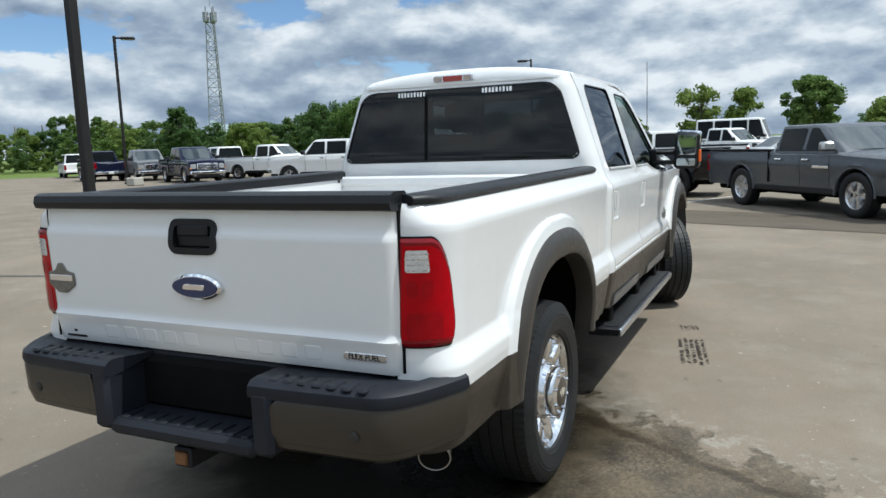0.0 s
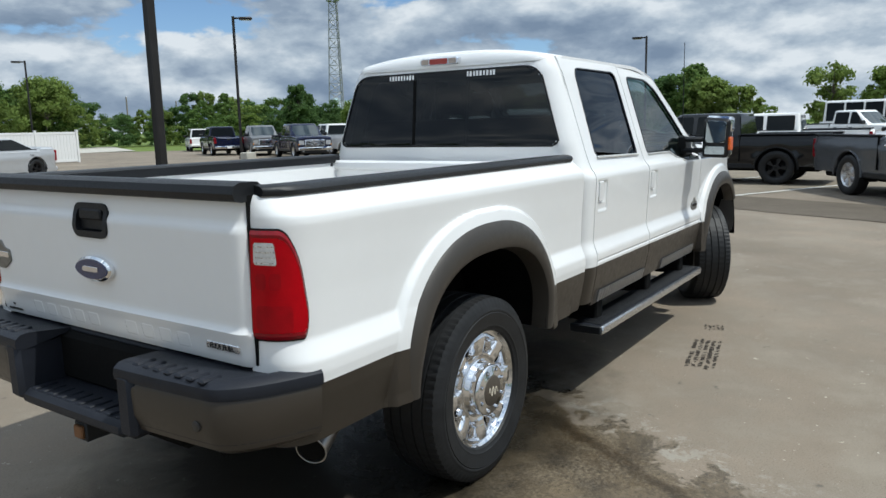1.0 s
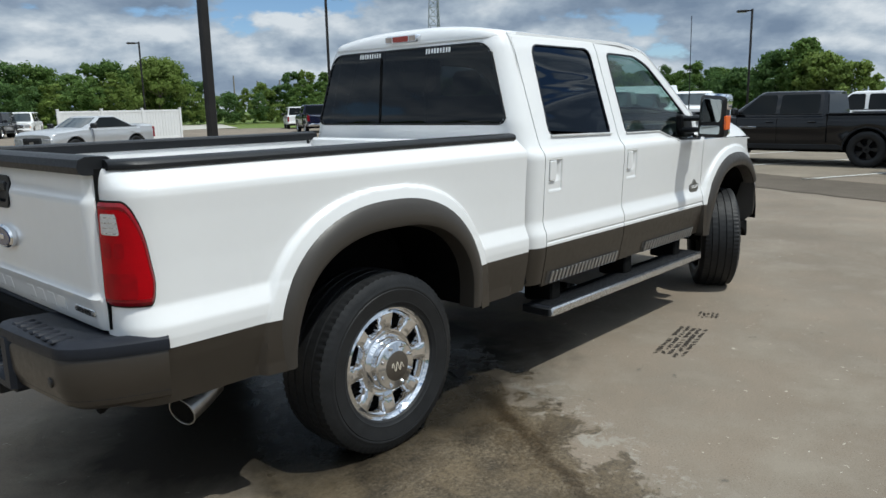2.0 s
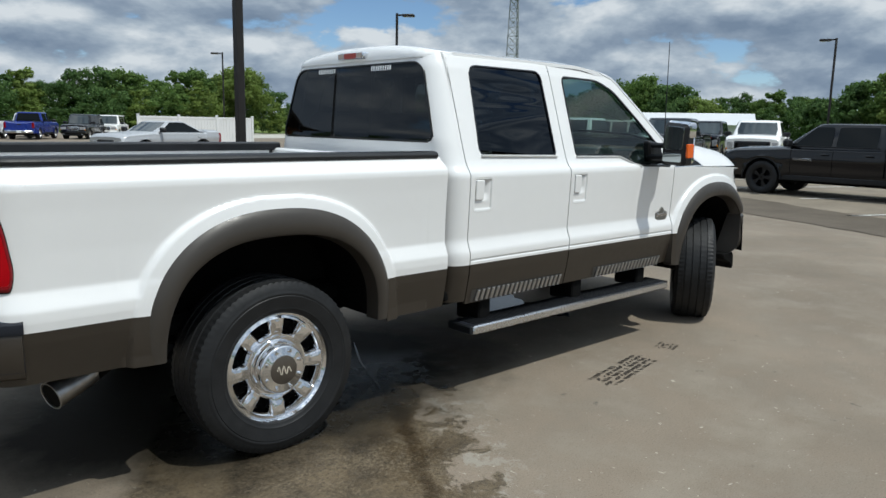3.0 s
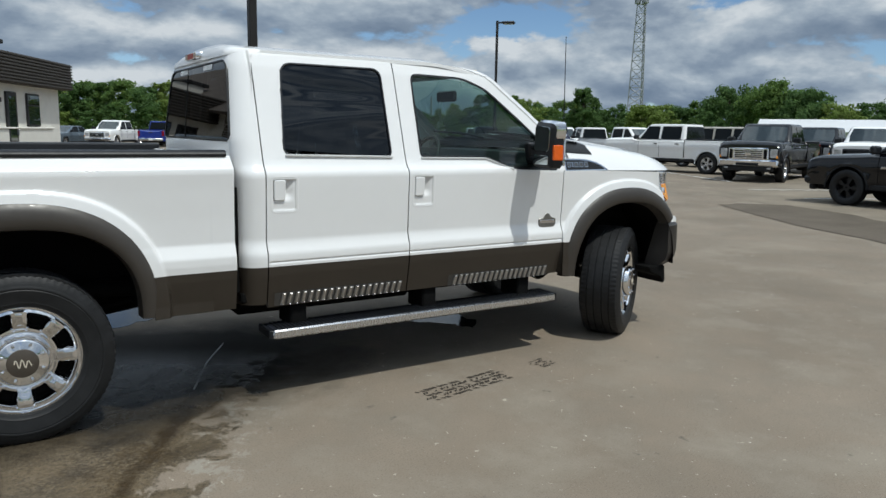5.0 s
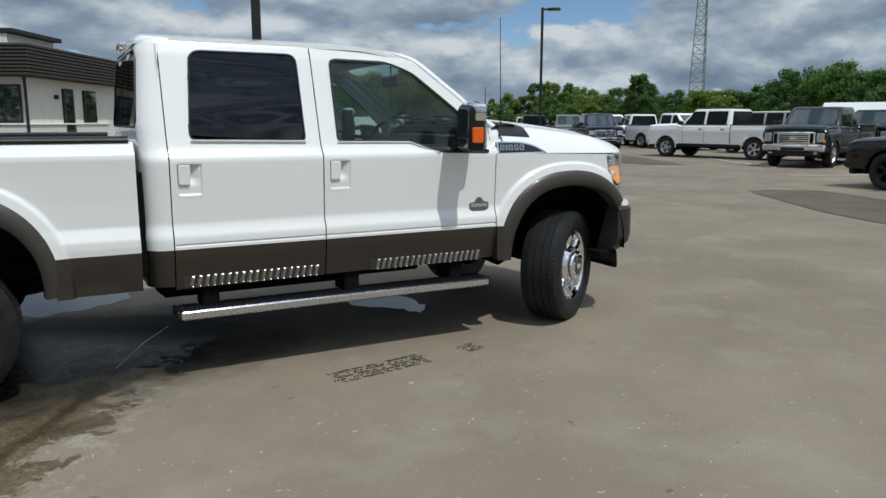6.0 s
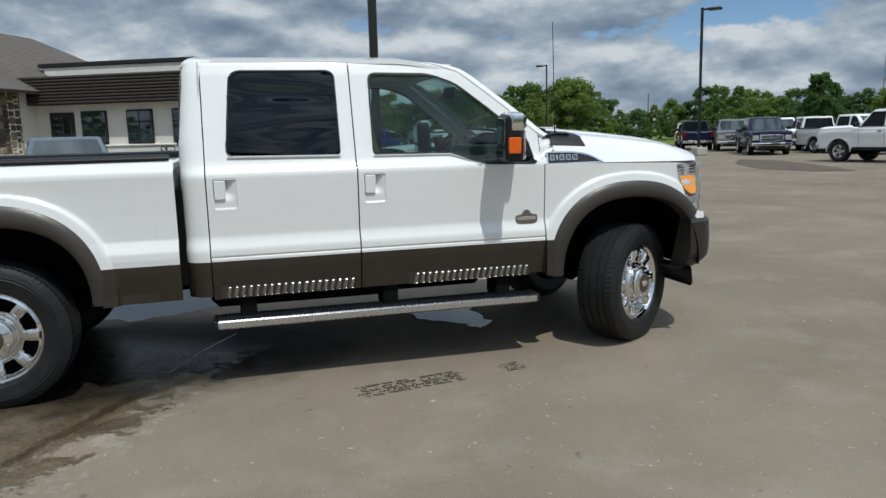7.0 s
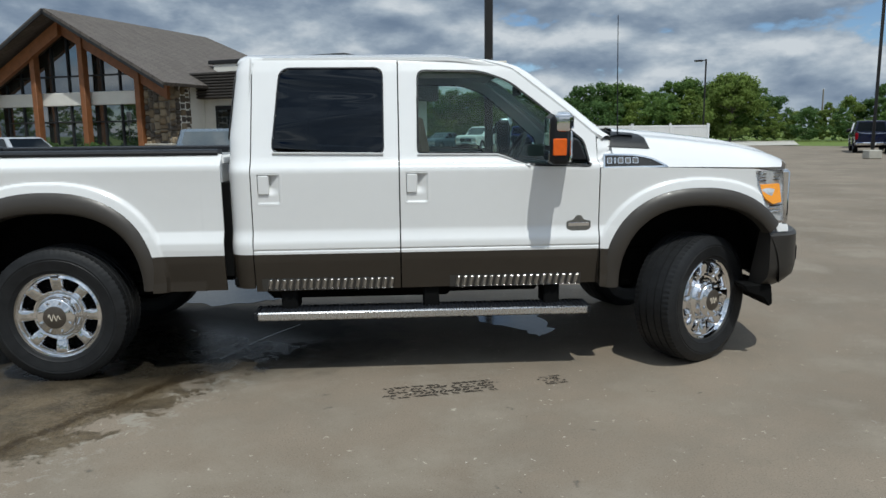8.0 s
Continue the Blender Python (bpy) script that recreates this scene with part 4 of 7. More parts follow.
for sg in (-1, 1):
    part("wheel_hump", Geo().grid([[(x, sg * 0.81, z) for x, z in hump], [(x, sg * 0.47, z) for x, z in hump], [(x * 0.94, sg * 0.455, 0.86 + (z - 0.86) * 0.94) for x, z in hump], [(x * 0.9, sg * 0.452, 0.86) for x, z in hump]]), WHITE, bed)

# rear bumper
def bumper_x(y):
    a = abs(y)
    return -1.372 + 0.03 * (a / 0.75) ** 2 if a < 0.75 else -1.342 + 0.30 * ((a - 0.75) / 0.22) ** 2.2
rear_b = part("rear_bumper", Geo().box((-1.20, -0.72, 0.60), (-1.13, 0.72, 0.80), 0.02), UNDER, truck, "dark rear step bumper with brown corners")
for sg in (-1, 1):
    y0 = -0.335 if sg < 0 else 0.305
    ys = np.linspace(abs(y0), 0.968, 34)
    line = [(bumper_x(y), sg * y) for y in ys]
    line = line if sg > 0 else list(reversed(line))
    # plan line runs so that outwards is rearward
    line = list(reversed(line))
    rows = []
    for y in ys:
        dx = (bumper_x(y + 0.002) - bumper_x(y - 0.002)) / 0.004
        nn = Vector((-1.0, dx)).normalized()
        row = [(max(-1.13, bumper_x(y) + 0.05), sg * (y - 0.03), 0.806)]
        row += [(bumper_x(y) + nn.x * o_, sg * (y + nn.y * o_), z_) for o_, z_ in ((-0.045, 0.822), (-0.016, 0.819), (0.004, 0.804), (0.008, 0.782), (0.004, 0.766), (-0.03, 0.760))]
        rows.append(row)
    gg = Geo().grid(rows if sg > 0 else rows[::-1])
    for r in (rows[0], rows[-1]):
        gg.add(r, [range(len(r))])
    part("step_pad", gg, STEP_TRIM, rear_b, "dark grey step pad")
    ys = np.linspace(abs(y0) + 0.10, 0.966, 34)
    line = [(bumper_x(y), sg * y) for y in ys]
    line = list(reversed(line if sg > 0 else list(reversed(line))))
    # painted corner: its inner edge is rounded off at the top
    sect = [(-0.05, 0.768), (-0.006, 0.766), (0.0, 0.752), (-0.004, 0.655), (-0.022, 0.600), (-0.06, 0.575), (-0.12, 0.572)]
    rows = []
    for y in [abs(y0) + 0.08 + 0.04 * (1 - math.cos(q)) for q in np.linspace(0, math.pi / 2, 7)] + list(np.linspace(abs(y0) + 0.13, 0.966, 30)):
        k = max(0.0, 1 - (y - abs(y0) - 0.08) / 0.04)
        drop = 0.04 * (1 - math.sqrt(max(0.0, 1 - k * k)))
        dx = (bumper_x(y + 0.002) - bumper_x(y - 0.002)) / 0.004
        nn = Vector((-1.0, dx)).normalized()
        rows.append([(bumper_x(y) + nn.x * (o_ + 0.003), sg * (y + nn.y * (o_ + 0.003)), min(z_, 0.768 - drop)) for o_, z_ in sect])
    gg = Geo().grid(rows if sg > 0 else rows[::-1])
    for r in (rows[0], rows[-1]):
        gg.add(r, [range(len(r))])
    part("bumper_corner", gg, BROWN, rear_b, "brown painted bumper corner")
    wrap_band(line, [(-0.10, 0.764), (-0.012, 0.764), (-0.012, 0.62), (-0.10, 0.60)], STEP_TRIM, "corner_backing", rear_b)
    g = Geo().box((-1.374, y0 * 1.0, 0.565), (-1.17, y0 + sg * 0.085, 0.79), 0.018)
    part("notch_cheek", g, STEP_TRIM, rear_b)
    g = Geo()
    for i in range(7):
        yy = y0 + sg * (0.08 + 0.055 * i)
        g.box((-1.345, yy - 0.017, 0.812), (-1.27, yy + 0.017, 0.827), 0.006)
    part("pad_ribs", g, STEP_TRIM, rear_b)
    yc = sg * 0.715
    part("parking_sensor", Geo().lathe([(0.001, -0.0015), (0.015, -0.0015), (0.018, 0.0005), (0.019, 0.01)], 18, mat=Matrix.Translation((bumper_x(yc) - 0.004, yc, 0.675)) @ Matrix.Rotation(radians(-90), 4, "Z")), BUMPER_DARK, rear_b)
g = Geo().box((-1.362, -0.33, 0.545), (-1.16, 0.33, 0.606), 0.018)
g.box((-1.17, -0.34, 0.60), (-1.13, 0.34, 0.815), 0.01)
for i in range(10):
    yy = -0.28 + 0.062 * i
    g.box((-1.34, yy - 0.016, 0.602), (-1.25, yy + 0.016, 0.612), 0.004)
part("centre_step", g, STEP_TRIM, rear_b)
hitch = part("hitch_receiver", Geo().box((-1.30, 0.005, 0.435), (-0.90, 0.085, 0.510), 0.006), BLACK_TRIM, truck, "steel hitch receiver with rusty throat")
part("receiver_throat", Geo().box((-1.312, 0.018, 0.448), (-1.27, 0.072, 0.497), 0.004), RUST, hitch)
g = Geo().box((-1.20, -0.45, 0.47), (-1.08, 0.52, 0.56), 0.02)
g.box((-1.28, 0.16, 0.50), (-1.16, 0.34, 0.57), 0.02)
part("hitch_beam", g, UNDER, hitch)
g = Geo().prism(rounded([(-0.60, 0.465), (-0.52, 0.52), (-0.68, 0.52)], 0.015), -1.16, -1.14, 0.004, place=lambda a, y, c: (y, a, c))
part("chain_loop", g, UNDER, hitch)
# exhaust
pipe = part("exhaust_pipe", Geo().tube([(0.75, -0.55, 0.62), (0.2, -0.55, 0.66), (-0.45, -0.62, 0.60), (-0.70, -0.70, 0.52), (-0.80, -0.735, 0.487)], 0.042, 14), UNDER, truck)
tip = Geo().tube([(-0.76, -0.717, 0.500), (-0.84, -0.745, 0.475), (-0.927, -0.775, 0.450)], [0.050, 0.055, 0.057], 24, caps=False)
tip.tube([(-0.70, -0.695, 0.519), (-0.84, -0.745, 0.475), (-0.926, -0.7748, 0.4503)], [0.046, 0.050, 0.052], 24, m=1)
et = part("exhaust_tip", tip, [STEEL, UNDER], pipe, "oval steel exhaust tip")
dv, du = Vector((-0.087, -0.030, -0.025)).normalized(), Vector((0.2, -0.9, 0.0))
du = (du - dv * du.dot(dv)).normalized()
dw = dv.cross(du)
ring = [Vector((-0.929, -0.776, 0.4495)) + 0.057 * (math.cos(a) * du + math.sin(a) * dw) for a in np.linspace(0, 2 * math.pi, 29)]
part("tip_lip", Geo().tube(ring, 0.003, 8, caps=False), STEEL, et)

# chassis
ch = part("chassis", Geo().box((-1.05, -0.50, 0.56), (4.45, -0.42, 0.70), 0.012).box((-1.05, 0.42, 0.56), (4.45, 0.50, 0.70), 0.012).box((1.06, -0.90, 0.56), (3.34, 0.90, 0.62), 0.01)
          .box((-1.10, -0.46, 0.80), (1.00, 0.46, 0.85), 0.01).box((-1.10, -0.86, 0.80), (-0.62, 0.86, 0.85), 0.01).box((0.62, -0.86, 0.80), (1.00, 0.86, 0.85), 0.01).box((3.4, -0.42, 0.45), (4.45, 0.42, 1.10), 0.03), UNDER, truck)
# added panel that stops sunlight falling through between bed and cab
part("gap_light_block", Geo().box((0.99, -0.88, 0.62), (1.06, 0.88, 1.20), 0.005), UNDER, ch)
part("fuel_tank", Geo().box((1.15, -0.40, 0.36), (2.45, 0.38, 0.60), 0.05), UNDER, ch)
part("transfer_case", Geo().box((2.3, -0.30, 0.36), (3.1, 0.30, 0.58), 0.06), UNDER, ch)
for x in (0.0, AXLE_F):
    part("axle", Geo().tube([(x, -0.80, AXLE_Z), (x, 0.80, AXLE_Z)], 0.05, 12).lathe([(0.001, -0.16), (0.10, -0.13), (0.16, 0), (0.10, 0.13), (0.001, 0.16)], 20, mat=Matrix.Translation((x, 0.1, AXLE_Z)) @ Matrix.Rotation(radians(90), 4, "Z")), UNDER, ch)
part("drive_shaft", Geo().tube([(0.1, 0.1, 0.44), (2.4, 0.0, 0.50)], 0.045, 12), UNDER, ch)
for y in (-0.55, 0.55):
    for k in range(3):
        part("leaf_spring", Geo().tube([(-0.65, y, 0.58 + 0.01 * k), (0.0, y, 0.46 + 0.012 * k), (0.65, y, 0.55 + 0.01 * k)], 0.018, 6), UNDER, ch)

# ---- wheels ----
def tyre_geo(R, rim, w, tread=True):
    """A tyre about the y axis, its outer side at minus y, with blocks cut into the tread."""
    g, n = Geo(), 232
    prof = [(rim - 0.008, 0.40), (rim + 0.004, 0.47), (rim + 0.018, 0.488), (rim + 0.022, 0.500), (rim + 0.028, 0.500), (rim + 0.032, 0.503), (rim + 0.05, 0.515), ((R + rim) / 2 + 0.005, 0.53), (R - 0.068, 0.520), (R - 0.064, 0.528), (R - 0.056, 0.526), (R - 0.052, 0.516), (R - 0.045, 0.512), (R - 0.022, 0.478)]
    tp = [(R - 0.006, 0.445), (R - 0.003, 0.36), (R - 0.002, 0.300), (R - 0.008, 0.292), (R - 0.008, 0.272), (R, 0.264), (R + 0.001, 0.12), (R - 0.007, 0.112), (R - 0.007, 0.092), (R + 0.001, 0.084), (R + 0.001, 0.0)]
    half = prof + tp
    full = [(r, -y * w) for r, y in half] + [(r, y * w) for r, y in reversed(half[:-1])]
    rows = []
    for i in range(n):
        a = 2 * math.pi * i / n
        row = []
        for k, (r, y) in enumerate(full):
            ay = abs(y) / w
            if tread and ay > 0.30 and r > R - 0.03:
                r -= (0.0055 if r > R - 0.015 else 0.0025) if i % 3 == 0 else 0
            elif tread and ay < 0.30 and r > R - 0.004 and (i + (2 if y > 0 else 0)) % 4 == 0:
                r -= 0.002
            row.append((r * math.cos(a), y, r * math.sin(a)))
        rows.append(row)
    rows.append(rows[0])
    g.grid(rows)
    return g


def chrome_rim_geo(R, face):
    """A forged eight-window wheel: slot 0 bright, slot 1 dark behind the windows. face: the y of its outer rim."""
    g, sect, per = Geo(), 8, 30
    shape = [(0.030, -0.012), (0.060, -0.011), (0.064, -0.004), (0.092, 0.0), (0.104, 0.004), (0.112, 0.012), (0.116, 0.026), (0.122, 0.032), (0.130, 0.031), (0.138, 0.028), (0.144, 0.026), (0.149, 0.025), (0.154, 0.024),
             (0.160, 0.022), (0.168, 0.020), (0.178, 0.018), (0.188, 0.016), (0.196, 0.015), (0.202, 0.014), (0.208, 0.014), (0.213, 0.014), (0.219, 0.014), (0.226, 0.017), (0.232, 0.020), (0.238, 0.012), (0.245, 0.001), (R, 0.005)]
    rows = []
    for i in range(sect * per):
        a = 2 * math.pi * (i + 0.5) / (sect * per)
        u = ((i % per) + 0.5) / per - 0.5
        row = []
        for r, y in shape:
            # how far inside the window's mouth, in metres
            half = (0.300 + 0.02 * (r - 0.18) / 0.03) * math.pi / 4
            e = min(r - 0.143, 0.217 - r, (half - abs(u) * math.pi / 4) * r * 1.0)
            if e > 0:
                y += 0.070 * min(1.0, e / 0.017) ** 1.5
            elif 0.13 < r < 0.222:
                y -= 0.003 * min(1.0, -e / 0.01) + (0.002 if 0.165 < r < 0.212 and abs(u) > 0.41 else 0)
            row.append((r * math.cos(a), face + y, r * math.sin(a)))
        rows.append(row)
    rows.append(rows[0])

    def slot(c):
        return 1 if c[1] > face + 0.062 else 0

    g.grid(rows, slot)
    return g


def truck_wheel(name, x, y, steer, s):
    """s: 1 for the right side, -1 for the left."""
    base = Matrix.Translation((x, y, AXLE_Z)) @ Matrix.Rotation(radians(steer), 4, "Z") @ Matrix.Rotation(0 if s > 0 else math.pi, 4, "Z")
    # the piece is modelled with its outer face at minus y, its middle plane at 0
    w = 0.285
    tyre = part("tyre", tyre_geo(TYRE_R, 0.262, w).moved(base), RUBBER, None, "black all-terrain tyre")
    rim = part("rim", chrome_rim_geo(0.252, -0.128).moved(base @ Matrix.Diagonal((1.07, 1, 1.07, 1))), [CHROME, UNDER], None, "chrome eight-window wheel", smooth=30)
    wheel = part(name, Geo().lathe([(0.235, -0.08), (0.235, 0.10), (0.05, 0.11)], 40).moved(base), UNDER, truck)
    tyre.parent = rim.parent = wheel
    part("hub", Geo().lathe([(0.001, -0.166), (0.076, -0.166), (0.080, -0.163), (0.104, -0.162), (0.112, -0.157), (0.116, -0.147), (0.118, -0.095)], 48).moved(base), CHROME, wheel)
    part("hub_cap", Geo().lathe([(0.001, -0.1715), (0.062, -0.1710), (0.068, -0.168), (0.070, -0.162)], 36).moved(base), CAP_BRONZE, wheel, "bronze hub cap")
    wave = [(-0.036 + 0.0036 * k, -0.1722, 0.021 * math.sin(k * 0.86) * (1 if k < 16 else 0.6)) for k in range(21)]
    part("cap_mark", Geo().tube(wave, 0.0026, 6).moved(base), CREAM, wheel)
    for k in range(8):
        q = 2 * math.pi * (k + 0.5) / 8
        part("wheel_nut", Geo().lathe([(0.001, -0.174), (0.006, -0.173), (0.009, -0.168), (0.009, -0.150)], 8).moved(base @ Matrix.Translation((0.093 * math.cos(q), 0, 0.093 * math.sin(q)))), CHROME, wheel)


truck_wheel("rear_wheel", 0.0, -0.805, 0, 1)
truck_wheel("rear_wheel", 0.0, 0.805, 0, -1)
truck_wheel("front_wheel", AXLE_F, -0.785, 33, 1)
truck_wheel("front_wheel", AXLE_F, 0.785, 28, -1)

# ---- cabin ----
def seat(x, y, w, name="seat"):
    base = part(name, Geo().box((x - 0.25, y - w / 2, 0.86), (x + 0.28, y + w / 2, 1.02), 0.05), TAN, truck)
    part("backrest", Geo().box((-0.07, -w / 2, 0), (0.07, w / 2, 0.62), 0.05, turn=pose(x - 0.26, y, 1.0, 0, -12, 0)), TAN, base)
    part("headrest", Geo().box((-0.05, -0.13, 0), (0.05, 0.13, 0.17), 0.04, turn=pose(x - 0.40, y, 1.64, 0, -6, 0)), TAN, base)


seat(2.55, -0.40, 0.52)
seat(2.55, 0.40, 0.52)
seat(1.62, 0.0, 1.45, "rear_bench")
dash = part("dashboard", Geo().box((3.05, -0.82, 0.95), (3.55, 0.82, 1.38), 0.08), DASH, truck)
part("cabin_floor", Geo().box((1.08, -0.86, 0.62), (3.4, 0.86, 0.66), 0.01), DASH, dash)
ring = [(0.19 * math.cos(a), 0.19 * math.sin(a)) for a in np.linspace(0, 2 * math.pi, 29)]
wm = pose(2.98, 0.40, 1.30, 0, -62, 0)
part("steering_wheel", Geo().tube([wm @ Vector((a, b, 0)) for a, b in ring], 0.016, 8).box((-0.05, -0.07, -0.02), (0.05, 0.07, 0.02), 0.015, turn=wm), DASH, dash)
part("mirror", Geo().box((2.93, -0.13, 1.74), (2.96, 0.13, 1.82), 0.012), DASH, dash)
for s in (1, -1):
    g = Geo().box((1.21, -0.80, 0.66), (3.30, -0.84, 1.31), 0.02)
    part("door_card", g if s > 0 else g.flip_y(), DASH, dash)
part("headliner", Geo().box((1.14, -0.64, 1.915), (2.78, 0.64, 1.930), 0.006), CREAM, dash)
for s in (-1, 1):
    g = Geo().prism([(2.04, 1.31), (2.05, 1.90), (2.14, 1.90), (2.15, 1.31)], 0.66, 0.72, 0.01)
    part("centre_pillar", g if s > 0 else g.flip_y(), DASH, dash)

# ---- ground ----
def lot_material():
    """Worn, sun-bleached concrete: mottled, gritty, scuffed, with a rusty wet seam and damp round it."""
    m, t, b = material("lot_concrete")
    v = coords(t)
    sep = t.nodes.new("ShaderNodeSeparateXYZ")
    t.links.new(v, sep.inputs[0])
    X, Y = sep.outputs[0], sep.outputs[1]
    cloud, mid, grit = noise_node(t, v, 0.35, 5, 0.6), noise_node(t, v, 2.2, 5, 0.6), noise_node(t, v, 110, 4, 0.75)
    fine = noise_node(t, v, 260, 2, 0.6)
    col = mix(t, ramp(t, cloud, [(0.32, 0.0), (0.68, 1.0)]), (0.156, 0.125, 0.091), (0.244, 0.198, 0.149))
    col = mix(t, ramp(t, mid, [(0.40, 0.0), (0.62, 0.42)]), col, (0.160, 0.138, 0.108))
    col = mix(t, ramp(t, grit, [(0.33, 0.75), (0.47, 0.0), (0.58, 0.0), (0.72, 0.65)]), col, mix(t, ramp(t, grit, [(0.45, 0.0), (0.55, 1.0)]), (0.085, 0.075, 0.062), (0.27, 0.25, 0.21)))
    # pale scuffs, dusty patches and bright grains
    col = mix(t, ramp(t, noise_node(t, v, 1.1, 7, 0.68), [(0.50, 0.0), (0.66, 0.42)]), col, (0.300, 0.262, 0.205))
    col = mix(t, ramp(t, noise_node(t, v, 34, 2, 0.5), [(0.735, 0.0), (0.765, 0.8)]), col, (0.50, 0.47, 0.40))
    col = mix(t, ramp(t, noise_node(t, v, 21, 3, 0.6, 0.8), [(0.685, 0.0), (0.715, 0.75)]), col, (0.42, 0.385, 0.31))
    col = mix(t, ramp(t, noise_node(t, v, 13, 4, 0.65, 0.5), [(0.27, 0.7), (0.31, 0.0)]), col, (0.075, 0.064, 0.050))
    scuff = ramp(t, noise_node(t, v, 5.5, 6, 0.75, 1.6), [(0.665, 0.0), (0.73, 0.75)])
    col = mix(t, scuff, col, (0.33, 0.315, 0.275))
    spots = ramp(t, noise_node(t, v, 7.0, 3, 0.5), [(0.25, 0.6), (0.30, 0.0)])
    col = mix(t, spots, col, (0.060, 0.055, 0.048))
    # a leaking seam: s is the way across it, a the way along it
    wob = math_node(t, "MULTIPLY", math_node(t, "SUBTRACT", noise_node(t, v, 3.2, 4, 0.6), 0.5), 0.22)
    dx, dy = math_node(t, "SUBTRACT", X, 0.93), math_node(t, "ADD", Y, 0.53)
    s = math_node(t, "ADD", math_node(t, "SUBTRACT", math_node(t, "MULTIPLY", dx, 0.865), math_node(t, "MULTIPLY", dy, 0.5016)), wob)
    a = math_node(t, "ADD", math_node(t, "MULTIPLY", dx, -0.5016), math_node(t, "MULTIPLY", dy, -0.865))
    blot = noise_node(t, v, 4.6, 10, 0.74, 0.3)
    # damp all along the near side, blotches on the other
    fade = ramp(t, math_node(t, "ADD", math_node(t, "MULTIPLY", s, 1.0), 0.5), [(0.0, 0.66), (0.46, 0.66), (0.60, 0.56), (0.68, 0.48), (0.86, 0.42), (0.97, 0.26)])
    soft = ramp(t, math_node(t, "SUBTRACT", math_node(t, "ADD", fade, blot), 0.5), [(0.45, 0.0), (0.49, 1.0)])
    reach = math_node(t, "MULTIPLY", ramp(t, math_node(t, "MULTIPLY", math_node(t, "ADD", a, 1.5), 0.2), [(0.14, 0.0), (0.22, 1.0), (0.72, 1.0), (0.9, 0.0)]),
                      ramp(t, math_node(t, "MULTIPLY", math_node(t, "ADD", s, 2.6), 0.3), [(0.0, 0.0), (0.395, 0.0), (0.422, 1.0)]))
    wet = math_node(t, "MULTIPLY", soft, reach, clamp=True)
    seam = math_node(t, "MULTIPLY", ramp(t, math_node(t, "ABSOLUTE", math_node(t, "SUBTRACT", s, 0.02)), [(0.0, 1.0), (0.022, 0.95), (0.06, 0.0)]), reach)
    col = mix(t, math_node(t, "MULTIPLY", wet, 0.90), col, mix(t, ramp(t, noise_node(t, v, 2.6, 7, 0.72, 0.5), [(0.40, 0.0), (0.60, 1.0)]), (0.024, 0.018, 0.011), (0.120, 0.090, 0.053)))
    # brown silt spread along the seam
    silt = math_node(t, "MULTIPLY", wet, ramp(t, math_node(t, "ADD", math_node(t, "ABSOLUTE", s), math_node(t, "MULTIPLY", noise_node(t, v, 9, 6, 0.7), 0.25)), [(0.12, 0.75), (0.34, 0.0)]))
    col = mix(t, silt, col, (0.075, 0.050, 0.022))
    col = mix(t, math_node(t, "MULTIPLY", seam, 0.85), col, mix(t, ramp(t, noise_node(t, v, 14, 3), [(0.35, 0.0), (0.65, 1.0)]), (0.016, 0.011, 0.005), (0.058, 0.036, 0.014)))
    # gravel showing through the damp
    col = mix(t, math_node(t, "MULTIPLY", wet, ramp(t, math_node(t, "ADD", math_node(t, "MULTIPLY", noise_node(t, v, 60, 5, 0.85), 0.75), math_node(t, "MULTIPLY", noise_node(t, v, 3.4, 6, 0.7), 0.35)), [(0.52, 0.0), (0.66, 0.75)])), col, (0.215, 0.175, 0.120))
    col = mix(t, math_node(t, "MULTIPLY", wet, ramp(t, noise_node(t, v, 38, 6, 0.85), [(0.36, 0.85), (0.47, 0.0)])), col, (0.012, 0.010, 0.007))
    col = mix(t, math_node(t, "MULTIPLY", wet, ramp(t, noise_node(t, v, 5.0, 9, 0.8, 0.6), [(0.57, 0.0), (0.66, 0.6)])), col, (0.20, 0.165, 0.115))
    col = mix(t, math_node(t, "MULTIPLY", seam, ramp(t, noise_node(t, v, 11, 5, 0.7), [(0.35, 0.2), (0.6, 0.8)])), col, (0.034, 0.021, 0.008))
    # a pale dried crust beside the seam
    crust = math_node(t, "MULTIPLY", math_node(t, "MULTIPLY", ramp(t, noise_node(t, v, 6.5, 9, 0.78, 0.4), [(0.52, 0.0), (0.57, 1.0)]), ramp(t, math_node(t, "ABSOLUTE", math_node(t, "SUBTRACT", s, 0.12)), [(0.06, 0.0), (0.12, 1.0), (0.34, 0.7), (0.52, 0.0)])),
                      math_node(t, "MULTIPLY", reach, math_node(t, "SUBTRACT", 1.0, wet)))
    col = mix(t, math_node(t, "MULTIPLY", crust, 0.7), col, (0.30, 0.28, 0.235))
    # damp plus the truck's own shade, painted dark between and behind the rear wheels
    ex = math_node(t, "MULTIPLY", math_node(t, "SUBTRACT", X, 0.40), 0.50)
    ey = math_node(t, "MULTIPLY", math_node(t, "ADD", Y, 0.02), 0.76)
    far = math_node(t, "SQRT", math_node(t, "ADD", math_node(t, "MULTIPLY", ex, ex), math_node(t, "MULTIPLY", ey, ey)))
    damp_shade = ramp(t, math_node(t, "ADD", far, math_node(t, "MULTIPLY", math_node(t, "SUBTRACT", noise_node(t, v, 1.9, 6, 0.65, 0.4), 0.5), 0.55)), [(0.62, 1.0), (0.96, 0.0)])
    col = mix(t, math_node(t, "MULTIPLY", damp_shade, 0.88), col, (0.009, 0.0085, 0.007))
